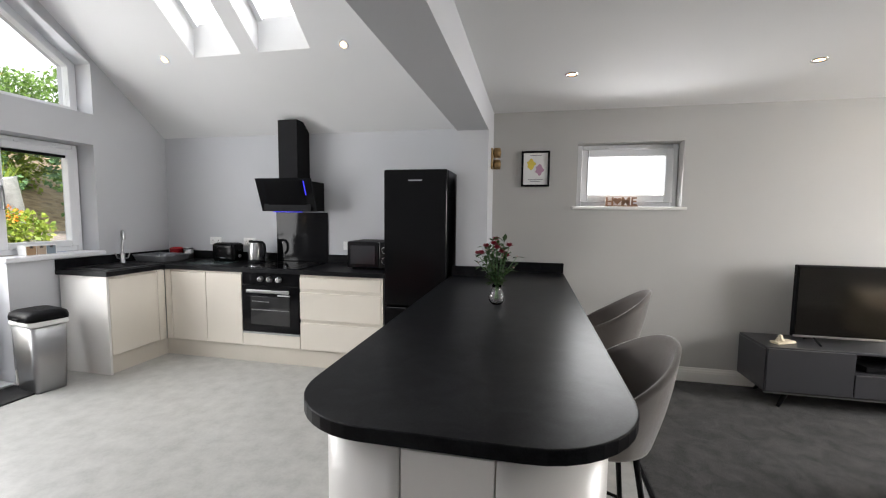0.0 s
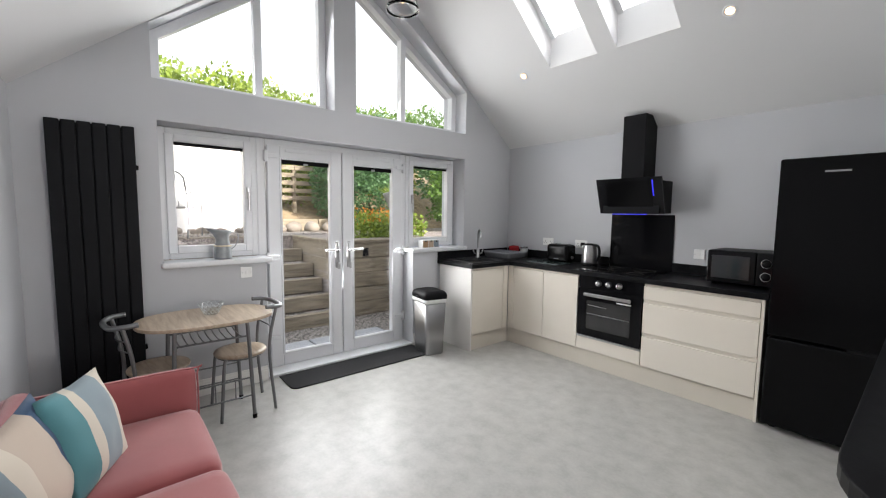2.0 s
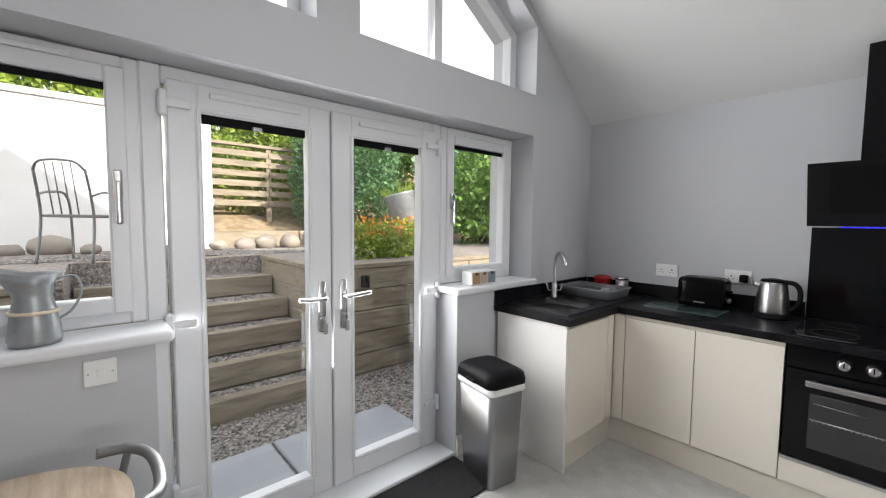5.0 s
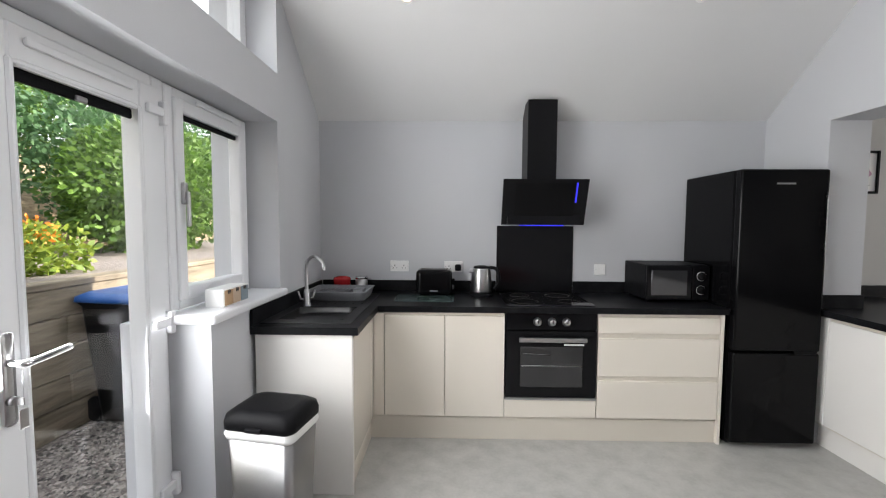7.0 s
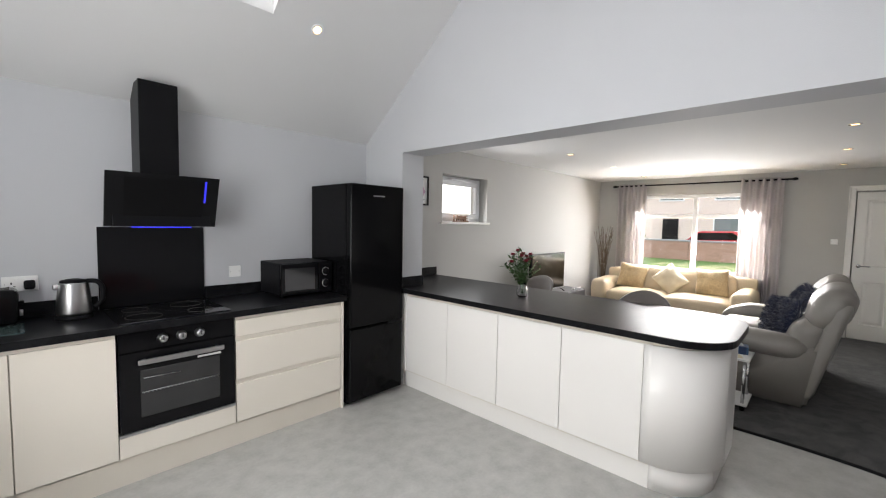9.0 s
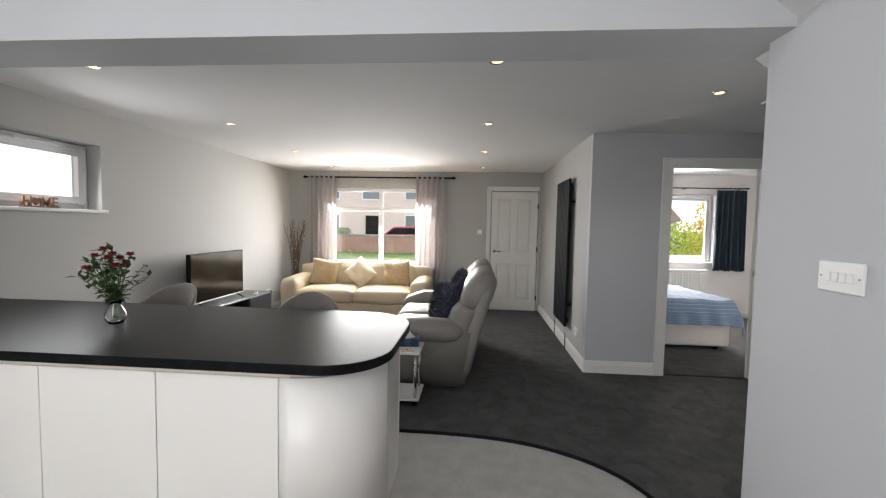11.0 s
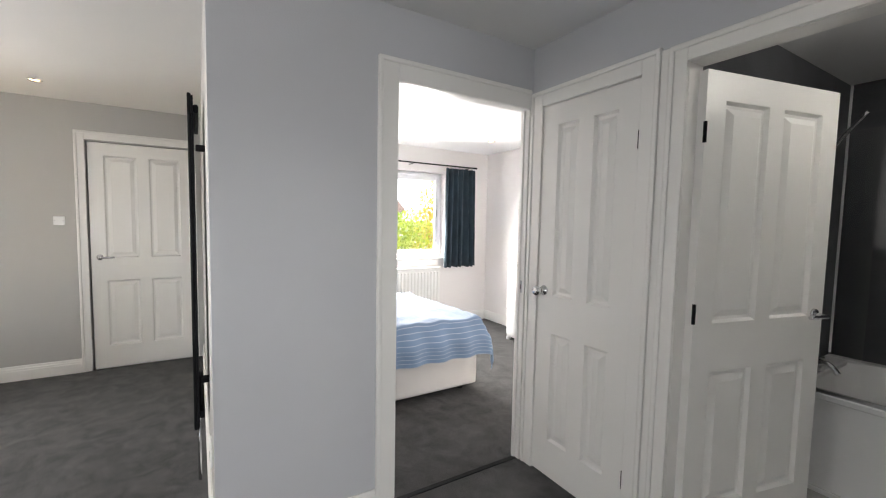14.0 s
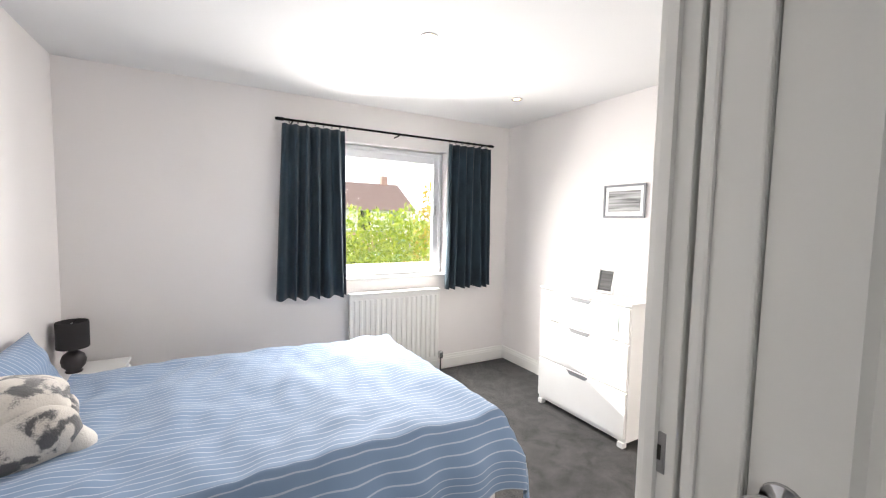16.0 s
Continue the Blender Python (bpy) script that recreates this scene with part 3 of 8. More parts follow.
def slope(y, x0, x1, y1, lift=0.0):
    return [(x0, y, roof_z(y) + lift), (x1, y, roof_z(y) + lift), (x1, y1, roof_z(y1) + lift), (x0, y1, roof_z(y1) + lift)]


def roof_piece(bm, x0, x1, y0, y1, thick=0.28):
    lo, hi = slope(y0, x0, x1, y1), slope(y0, x0, x1, y1, thick)
    a, b = [bm.verts.new(p) for p in lo], [bm.verts.new(p) for p in hi]
    bm.faces.new(a[::-1])
    bm.faces.new(b)
    for i in range(4):
        bm.faces.new((a[i], a[(i + 1) % 4], b[(i + 1) % 4], b[i]))


vc = bmesh.new()
xs = [XGO, SKY[0][0], SKY[0][1], SKY[1][0], SKY[1][1], XP1]
roof_piece(vc, XGO, XP1, SKY_LO, YK + 0.25)
roof_piece(vc, XGO, XP1, RIDGE_Y, SKY_HI)
for a, b in ((xs[0], xs[1]), (xs[2], xs[3]), (xs[4], xs[5])):
    roof_piece(vc, a, b, SKY_HI, SKY_LO)
roof_piece(vc, XGO, XP1, YS - 0.12, RIDGE_Y)
bmesh.ops.recalc_face_normals(vc, faces=vc.faces)
structure("ceiling_vault", vc, CEIL, "white vaulted kitchen ceiling with two roof windows", "ceiling")
# unseen roof keeps the sky out; ridge and overhang added to shade roof windows
structure("roof_house", wallbox([(XP1 - 0.25, ZC + 0.45), (XF + 0.6, ZC + 0.25), (XF + 0.6, ZC + 0.4), (2.4, 5.65), (XP1 - 0.25, 3.95)], "y", -4.9, YL + 1.2), ROOFT, "unseen brown roof over the bungalow, sized to block sun", "roof")

# ---- large lights ----
for i, (a, b) in enumerate(SKY):
    ym = (SKY_LO + SKY_HI) / 2
    nrm = Vector((0, PITCH, 1)).normalized()
    c = Vector(((a + b) / 2, ym, roof_z(ym))) + nrm * 0.24
    skylamp("roof_window_light", look(c, c - nrm), b - a, 1.1, 5)
skylamp("gable_light", look((-4.06, 1.66, 2.80), (0, 1.66, 1.7)), 2.7, 0.8, 14)
skylamp("patio_light", look((-4.07, 1.68, 1.28), (0, 1.68, 1.0)), 1.36, 1.2, 20, spread=165)
skylamp("front_light", look((5.135, 2.2, 1.42), (3.0, 2.2, 0.2)), 1.8, 1.2, 74, (0.985, 0.965, 0.955), 170)
skylamp("side_light", look((0.97, 3.86, 1.8), (0.97, 0, 1.2)), 0.8, 0.5, 4)
skylamp("bedroom_light", look((5.16, -2.855, 1.47), (2.9, -1.9, 0.3)), 0.84, 0.9, 38, (1.0, 0.955, 0.92), 180)


# ---- joinery: windows and doors ----
def ring(bm, axis, a, b, u0, u1, z0, z1, w, bev=0.006):
    """A rectangular frame of bars w wide between a and b on the axis."""
    for p in ((u0, u0 + w, z0, z1), (u1 - w, u1, z0, z1), (u0 + w, u1 - w, z0, z0 + w), (u0 + w, u1 - w, z1 - w, z1)):
        if axis == "x":
            bx(bm, a, b, p[0], p[1], p[2], p[3], bev, 1)
        else:
            bx(bm, p[0], p[1], a, b, p[2], p[3], bev, 1)
    return bm


def pane(parent, axis, a, u0, u1, z0, z1, name="pane"):
    bm = box(a - 0.003, a + 0.003, u0, u1, z0, z1) if axis == "x" else box(u0, u1, a - 0.003, a + 0.003, z0, z1)
    ob = part(name, bm, PANE, parent, world=True)
    ob.visible_shadow = False
    return ob


XW = -4.14   # plane of the glazing


def casement(name, y0, y1, z0, z1, hinge, label, x=XW, inward=1, mat=UPVC, axis="x"):
    """A fixed frame with one opening sash, handle and trickle vent."""
    w = thing(name, (x, (y0 + y1) / 2, z0) if axis == "x" else ((y0 + y1) / 2, x, z0), label, "window", kind="structure")
    part("window_frame", ring(bmesh.new(), axis, x - 0.035, x + 0.035, y0, y1, z0, z1, 0.05), mat, w, world=True)
    sash = part("sash", ring(bmesh.new(), axis, x - 0.02, x + 0.05 * inward if inward > 0 else x - 0.05, y0 + 0.042, y1 - 0.042, z0 + 0.042, z1 - 0.042, 0.06), mat, w, world=True)
    pane(w, axis, x, y0 + 0.09, y1 - 0.09, z0 + 0.09, z1 - 0.09)
    s = 0.05 * inward
    ym = (y0 + y1) / 2
    lo, hi = sorted((x + s, x + s + 0.012 * inward))
    vb = (lo, hi, ym - 0.16, ym + 0.16, z1 - 0.045, z1 - 0.025) if axis == "x" else (ym - 0.16, ym + 0.16, lo, hi, z1 - 0.045, z1 - 0.025)
    part("trickle_vent", box(*vb, 0.004, 1), mat, w, world=True)
    hy = y1 - 0.075 if hinge < 0 else y0 + 0.075
    hb = bmesh.new()
    zc = (z0 + z1) / 2
    if axis == "x":
        bx(hb, x + s, x + s + 0.02, hy - 0.014, hy + 0.014, zc - 0.02, zc + 0.08, 0.006, 2)
        bx(hb, x + s + 0.02, x + s + 0.035, hy - 0.011, hy + 0.011, zc - 0.12, zc + 0.04, 0.008, 2)
        part("window_handle", hb, STEEL, w, "steel espagnolette handle", world=True)
    else:
        hb.free()
    return w


casement("window_1", 0.215, 0.903, 1.05, 2.045, -1, "white upvc casement window beside the patio doors")
casement("window_2", 2.425, 3.115, 1.05, 2.045, 1, "white upvc casement window above the sink end")
for i, (y0, y1, zz) in enumerate(((0.215, 0.903, 1.93), (2.425, 3.115, 1.93))):
    single("roller_blind", box(XW + 0.012, XW + 0.028, y0 + 0.10, y1 - 0.10, zz - 0.012, zz + 0.012, 0.003, 1), BLKPLASTIC, "dark cassette of a raised blind inside the window", "blind", "raised blinds")


def sill(name, y0, y1):
    bm = bmesh.new()
    bx(bm, XW + 0.03, -3.885, y0, y1, 1.005, 1.048, 0.014, 3)
    return structure(name, bm, UPVC, "white rounded upvc window sill", "window sill")


sill("window_sill_1", 0.19, 0.96)
sill("window_sill_2", 2.375, 3.165)

# patio doors
pd = thing("door_1", (XW, 1.69, 0), "pair of white upvc french doors, closed, with clear glass", "french doors", kind="structure")
part("door_frame", ring(bmesh.new(), "x", XW - 0.035, XW + 0.03, 0.9035, 2.4245, -0.02, 2.05, 0.07), UPVC, pd, world=True)
for nm, y0, y1, sgn in (("left", 0.985, 1.672, 1), ("right", 1.682, 2.370, -1)):
    leaf = part("door_leaf", ring(bmesh.new(), "x", XW - 0.03, XW + 0.05, y0, y1, 0.03, 2.0, 0.108), UPVC, pd, world=True)
    part("bead", ring(bmesh.new(), "x", XW + 0.045, XW + 0.056, y0 + 0.098, y1 - 0.098, 0.128, 1.902, 0.022, 0.008), UPVC, leaf, world=True)
    pane(leaf, "x", XW, y0 + 0.108, y1 - 0.108, 0.138, 1.892)
    part("blind_cassette", box(XW + 0.015, XW + 0.03, y0 + 0.12, y1 - 0.12, 1.846, 1.884, 0.003, 1), BLKPLASTIC, leaf, "dark cassette of an integral blind", world=True)
    cat = bmesh.new()
    ymm = (y0 + y1) / 2
    bx(cat, XW + 0.03, XW + 0.042, ymm - 0.02, ymm + 0.02, 1.843, 1.861, 0.003, 1)
    part("blind_catch", cat, STEEL, leaf, world=True)
    part("trickle_vent", box(XW + 0.05, XW + 0.065, y0 + 0.15, y1 - 0.15, 1.945, 1.97, 0.006, 2), UPVC, leaf, world=True)
    hy = y1 - 0.055 if sgn > 0 else y0 + 0.055
    h = bmesh.new()
    bx(h, XW + 0.05, XW + 0.062, hy - 0.017, hy + 0.017, 0.885, 1.145, 0.012, 3)
    plate = part("handle_plate", h, STEEL, pd, "brushed steel handle plate", world=True)
    lv = bmesh.new()
    tube(lv, arc([(XW + 0.06, hy, 1.06), (XW + 0.105, hy, 1.06), (XW + 0.112, hy - sgn * 0.03, 1.062), (XW + 0.105, hy - sgn * 0.135, 1.068)], 5), 0.010, 10)
    part("lever", lv, CHROME, plate, world=True)
    kb = bmesh.new()
    tube(kb, [(XW + 0.06, hy, 0.955), (XW + 0.078, hy, 0.955)], 0.013, 12)
    bx(kb, XW + 0.075, XW + 0.10, hy - 0.002, hy + 0.002, 0.945, 0.965)
    bx(kb, XW + 0.095, XW + 0.10, hy - 0.012, hy + 0.012, 0.88, 0.935, 0.002, 1)
    part("key", kb, STEEL, plate, "lock cylinder with keys in it", world=True)
    yh = y0 - 0.012 if sgn > 0 else y1 + 0.012
    for zh in (0.30, 1.02, 1.90):
        hb = bmesh.new()
        bx(hb, XW + 0.035, XW + 0.075, yh - 0.014, yh + 0.014, zh - 0.05, zh + 0.05, 0.008, 2)
        bx(hb, XW + 0.05, XW + 0.07, min(yh, yh + sgn * 0.095), max(yh, yh + sgn * 0.095), zh - 0.015, zh + 0.022, 0.006, 2)
        part("hinge", hb, UPVC, leaf, "white flag hinge", world=True)
structure("door_threshold", box(XGO, XG + 0.005, 0.907, 2.399, -0.02, 0.03, 0.006, 1), UPVC, "white door threshold", "threshold")


def raked(name, y0, y1, z0, za, zb, ymul, label):
    """A raked gable window with a mullion; za and zb are the heights at y0 and y1."""
    w = thing(name, (XW, (y0 + y1) / 2, z0), label, "window", kind="structure")
    f = 0.062

    def top(y):
        return za + (zb - za) * (y - y0) / (y1 - y0)

    def bar(pts):
        return wallbox(pts, "x", XW - 0.035, XW + 0.04)

    d = f * math.sqrt(1 + ((zb - za) / (y1 - y0)) ** 2)
    part("sill_bar", bar([(y0, z0), (y1, z0), (y1, z0 + f), (y0, z0 + f)]), UPVC, w, world=True)
    part("jamb", bar([(y0, z0 + f), (y0 + f, z0 + f), (y0 + f, top(y0 + f) - d), (y0, top(y0) - d)]), UPVC, w, world=True)
    part("jamb", bar([(y1 - f, z0 + f), (y1, z0 + f), (y1, top(y1) - d), (y1 - f, top(y1 - f) - d)]), UPVC, w, world=True)
    part("raked_head", bar([(y0, top(y0) - d), (y1, top(y1) - d), (y1, top(y1)), (y0, top(y0))]), UPVC, w, world=True)
    part("mullion", bar([(ymul - 0.03, z0 + f), (ymul + 0.03, z0 + f), (ymul + 0.03, top(ymul + 0.03) - d), (ymul - 0.03, top(ymul - 0.03) - d)]), UPVC, w, world=True)
    for a, b in ((y0 + f, ymul - 0.03), (ymul + 0.03, y1 - f)):
        p = part("pane", wallbox([(a, z0 + f), (b, z0 + f), (b, top(b) - d), (a, top(a) - d)], "x", XW - 0.003, XW + 0.003), PANE, w, world=True)
        p.visible_shadow = False
    return w


raked("window_3", 0.19, 1.528, 2.337, WIN_L, WIN_T, 0.94, "white upvc raked gable window with a mullion")
raked("window_4", 1.747, 3.133, 2.337, WIN_T, WIN_R, 2.39, "white upvc raked gable window with a mullion")

# roof windows
ROOFUP = Vector((0, PITCH, 1)).normalized()
for i, (a, b) in enumerate(SKY):
    w = thing("window_%d" % (5 + i), ((a + b) / 2, (SKY_LO + SKY_HI) / 2, roof_z((SKY_LO + SKY_HI) / 2) + 0.1), "white framed roof window in the sloping ceiling", "roof window", kind="structure")
    dy = 1 / math.sqrt(1 + PITCH ** 2)

    def on(x, s, h):
        """A point s metres up the slope from the lower edge, h above the ceiling."""
        y = SKY_LO - s * dy
        return Vector((x, y, roof_z(y))) + ROOFUP * h

    length = (SKY_LO - SKY_HI) / dy
    fr = bmesh.new()
    for u0, u1, s0, s1 in ((a, a + 0.05, 0, length), (b - 0.05, b, 0, length), (a + 0.05, b - 0.05, 0, 0.06), (a + 0.05, b - 0.05, length - 0.06, length)):
        lo = [fr.verts.new(on(u, s, 0.20)) for u, s in ((u0, s0), (u1, s0), (u1, s1), (u0, s1))]
        hi = [fr.verts.new(on(u, s, 0.275)) for u, s in ((u0, s0), (u1, s0), (u1, s1), (u0, s1))]
        fr.faces.new(lo[::-1]), fr.faces.new(hi)
        for k in range(4):
            fr.faces.new((lo[k], lo[(k + 1) % 4], hi[(k + 1) % 4], hi[k]))
    bmesh.ops.recalc_face_normals(fr, faces=fr.faces)
    part("window_frame", fr, UPVC, w, world=True)
    gb = bmesh.new()
    gb.faces.new([gb.verts.new(on(u, s, 0.25)) for u, s in ((a + 0.04, 0.05), (b - 0.04, 0.05), (b - 0.04, length - 0.05), (a + 0.04, length - 0.05))])
    g = part("pane", gb, PANE, w, world=True)
    g.visible_shadow = False


# ---- skirting ----
def skirting(name, x0, y0, x1, y1, side, h=0.125):
    """A moulded skirting board along a wall line; side is the way it faces."""
    d = Vector((x1 - x0, y1 - y0, 0))
    ln = d.length
    d.normalize()
    n = Vector((side[0], side[1], 0))
    prof = [(0.0, 0.0), (0.016, 0.0), (0.016, h * 0.66), (0.013, h * 0.72), (0.013, h * 0.80), (0.009, h * 0.86), (0.007, h), (0.0, h)]
    bm = bmesh.new()
    a = [bm.verts.new(Vector((x0, y0, 0.004)) + n * (p + 0.001) + Vector((0, 0, q))) for p, q in prof]
    b = [bm.verts.new(v.co + d * ln) for v in a]
    for i in range(len(a)):
        j = (i + 1) % len(a)
        bm.faces.new((a[i], a[j], b[j], b[i]))
    bm.faces.new(a[::-1]), bm.faces.new(b)
    bmesh.ops.recalc_face_normals(bm, faces=bm.faces)
    return structure(name, bm, TRIM, "white moulded skirting board", "skirting board")


skirting("baseboard_1", XG, YS, XG, 0.90, (1, 0))
skirting("baseboard_2", XG, 2.402, XG, 2.745, (1, 0))
skirting("baseboard_3", XG, YS, -0.30, YS, (0, 1))
skirting("baseboard_4", 0.50, YL, XF, YL, (0, -1))
skirting("baseboard_5", XF, 0.35, XF, YL, (-1, 0))
skirting("baseboard_6", XB, YB, XF, YB, (0, 1))
skirting("baseboard_7", XB, -1.26, XB, YB + 0.016, (-1, 0))
skirting("baseboard_8", -0.35, YH, 0.43, YH, (0, 1))
skirting("baseboard_9", XF + 0.04, -4.09, XF + 0.04, YB - 0.076, (-1, 0))
skirting("baseboard_10", XB + 0.075, -4.09, XF + 0.04, -4.09, (0, 1))

# ---- kitchen units ----
ZT, ZU = 0.91, 0.87       # worktop top and underside
YF = 3.32                 # faces of the doors on the kitchen wall
XS = -3.385               # faces of the sink run


def slab_door(parent, x0, x1, y0, y1, z0, z1, mat=CREAM, name="door"):
    return part(name, box(x0, x1, y0, y1, z0, z1, 0.003, 2), mat, parent, world=True)


# worktops
wtop = thing("worktop", (-2.5, 3.6, ZU), "black slate-effect L-shaped kitchen worktop", "worktop")
wt = bmesh.new()
for q in ((XG + 0.004, -3.352, 2.73, 2.88), (XG + 0.004, -3.835, 2.88, 3.235), (-3.465, -3.352, 2.88, 3.235), (XG + 0.004, -3.352, 3.235, 3.2962)):
    bx(wt, q[0], q[1], q[2], q[3], ZU, ZT)
bmesh.ops.remove_doubles(wt, verts=wt.verts, dist=0.0005)
part("sink_length", wt, WORKTOP, wtop, "length cut out for the sink", world=True)
part("hob_length", box(XG + 0.004, -1.074, 3.297, YK - 0.003, ZU, ZT, 0.0015, 1), WORKTOP, wtop, world=True)
part("joint_strip", box(XG + 0.02, -3.354, 3.2955, 3.2975, ZT - 0.002, ZT + 0.0006), BLKMETAL, wtop, "thin dark metal joint strip", world=True)
us = thing("upstand", (-2.5, YK - 0.01, ZT), "black slate-effect upstand along the worktop", "upstand")
part("back_strip", box(XG + 0.02, -2.52, YK - 0.018, YK - 0.003, ZT, 1.0, 0.002, 1), WORKTOP, us, world=True)
part("back_strip", box(-1.912, -1.08, YK - 0.018, YK - 0.003, ZT, 1.0, 0.002, 1), WORKTOP, us, world=True)
part("side_strip", box(XG + 0.003, XG + 0.018, 2.732, YK - 0.02, ZT, 1.0, 0.002, 1), WORKTOP, us, world=True)

u = thing("sink_unit", (-3.65, 3.0, 0), "cream gloss base unit under the sink with a white end panel", "kitchen cabinet", "base units")
part("end_panel", box(XG + 0.02, XS, 2.75, 2.77, 0.0, ZU - 0.002, 0.002, 1), PENW, u, "white end panel", world=True)
part("carcass", box(XG + 0.02, XS - 0.022, 2.772, 3.30, 0.15, ZU - 0.004), CREAMED, u, world=True)
slab_door(u, XS - 0.02, XS, 2.773, 3.235, 0.165, 0.845)
part("rail", box(XS - 0.03, XS - 0.012, 2.773, 3.31, 0.845, ZU - 0.004), CREAMED, u, world=True)
part("corner_post", box(XS - 0.02, XS, 3.240, 3.315, 0.165, 0.86, 0.002, 1), CREAM, u, world=True)
part("plinth", box(XS - 0.04, XS - 0.022, 2.772, 3.36, 0.0, 0.155), CREAMED, u, world=True)

u = thing("base_unit", (-2.91, 3.6, 0), "cream gloss handleless base unit with two doors", "kitchen cabinet", "base units")
part("carcass", box(-3.40, -2.52, YF + 0.022, YK - 0.02, 0.15, ZU - 0.004), CREAMED, u, world=True)
part("corner_post", box(-3.383, -3.315, YF, YF + 0.02, 0.165, 0.86, 0.002, 1), CREAM, u, world=True)
slab_door(u, -3.31, -2.915, YF, YF + 0.02, 0.165, 0.845)
slab_door(u, -2.911, -2.518, YF, YF + 0.02, 0.165, 0.845)
part("rail", box(-3.383, -2.518, YF + 0.012, YF + 0.03, 0.845, ZU - 0.004), CREAMED, u, world=True)

ov = thing("oven", (-2.21, 3.6, 0.28), "black built-in electric oven with steel handle and three knobs", "oven")
part("body", box(-2.505, -1.918, YF + 0.022, YK - 0.05, 0.285, 0.868), BLKMETAL, ov, world=True)
part("control_panel", box(-2.508, -1.915, YF + 0.002, YF + 0.022, 0.755, 0.868, 0.002, 1), BLKGLASS, ov, world=True)
dr = part("oven_door", box(-2.508, -1.915, YF - 0.006, YF + 0.022, 0.305, 0.75, 0.003, 2), BLKGLASS, ov, world=True)
part("door_window", box(-2.415, -2.005, YF - 0.009, YF - 0.004, 0.375, 0.645, 0.002, 1), paint("smoked oven glass", (0.03, 0.03, 0.031), 0.08, vary=0.2, scale=5, bump=0), dr, "smoked glass oven window", world=True)
hb = bmesh.new()
bx(hb, -2.43, -1.99, YF - 0.05, YF - 0.032, 0.685, 0.715, 0.006, 2)
for xx in (-2.40, -2.02):
    bx(hb, xx - 0.01, xx + 0.01, YF - 0.04, YF - 0.004, 0.69, 0.71, 0.003, 1)
part("handle", hb, STEEL, dr, "brushed steel bar handle", world=True)
part("label", box(-2.13, -2.0, YF - 0.0095, YF - 0.008, 0.655, 0.667), PLASTICW, dr, world=True)
rk = bmesh.new()
tube(rk, [(-2.41, YF - 0.0105, 0.52), (-2.01, YF - 0.0105, 0.52)], 0.0025, 6)
for k in range(21):
    xx = -2.40 + k * 0.019
    bx(rk, xx, xx + 0.004, YF - 0.0115, YF - 0.0095, 0.513, 0.519)
part("rack", rk, STEEL, dr, "steel oven rack seen through the glass", world=True)
tube(rk2 := bmesh.new(), [(-2.40, YF - 0.0105, 0.60), (-2.22, YF - 0.0105, 0.595)], 0.002, 6)
part("rack", rk2, STEEL, dr, world=True)
for xx in (-2.305, -2.21, -2.115):
    kn = lathe([(0.0, 0.0), (0.028, 0.0), (0.028, 0.006), (0.023, 0.012), (0.021, 0.03), (0.017, 0.034), (0.0, 0.034)], 20)
    turn(kn, Matrix.Translation((xx, YF + 0.002, 0.81)) @ Matrix.Rotation(radians(90), 4, "X"))
    k = part("knob", kn, STEEL, ov, "brushed steel control knob", world=True)
    part("knob_mark", box(xx - 0.0025, xx + 0.0025, YF - 0.034, YF - 0.0315, 0.803, 0.829), BLKPLASTIC, k, world=True)
u = thing("oven_housing", (-2.21, 3.6, 0), "cream gloss panel of the oven housing unit", "kitchen cabinet", "base units")
slab_door(u, -2.514, -1.911, YF, YF + 0.02, 0.165, 0.282, name="panel")
part("trim_strip", box(-2.514, -1.911, YF - 0.004, YF + 0.02, 0.284, 0.300, 0.002, 1), STEEL, u, "steel trim strip", world=True)
part("carcass", box(-2.514, -1.911, YF + 0.024, YK - 0.02, 0.15, 0.28), CREAMED, u, world=True)

u = thing("drawer_unit", (-1.50, 3.6, 0), "cream gloss handleless unit with three drawers", "kitchen cabinet", "base units")
part("carcass", box(-1.905, -1.115, YF + 0.022, YK - 0.02, 0.15, ZU - 0.004), CREAMED, u, world=True)
for z0, z1 in ((0.735, 0.845), (0.450, 0.705), (0.165, 0.420)):
    slab_door(u, -1.905, -1.118, YF, YF + 0.02, z0, z1, name="drawer_front")
    part("grip_rail", box(-1.905, -1.118, YF + 0.012, YF + 0.03, z1, z1 + 0.028), CREAMED, u, world=True)
part("end_panel", box(-1.113, -1.093, YF - 0.004, YK - 0.02, 0.0, ZU - 0.004, 0.002, 1), CREAM, u, world=True)
single("plinth", box(-3.42, -1.115, YF + 0.022, YF + 0.038, 0.0, 0.155, 0.001, 1), CREAMED, "cream plinth board along the kitchen units", "plinth")

# fridge freezer
fx0, fx1, fy0, fy1 = -1.066, -0.522, 3.265, 3.868
fr = thing("fridge_freezer", ((fx0 + fx1) / 2, 3.56, 0), "tall gloss black fridge freezer", "fridge freezer")
part("cabinet", box(fx0, fx1, fy0 + 0.065, fy1, 0.02, 1.80, 0.008, 2), BLKGLOSS, fr, world=True)
part("upper_door", box(fx0, fx1, fy0, fy0 + 0.058, 0.645, 1.80, 0.012, 3), BLKGLOSS, fr, world=True)
part("lower_door", box(fx0, fx1, fy0, fy0 + 0.058, 0.04, 0.632, 0.012, 3), BLKGLOSS, fr, world=True)
part("badge", box(-0.85, -0.735, fy0 - 0.002, fy0 + 0.001, 1.705, 1.715), STEEL, fr, "small silver badge", world=True)
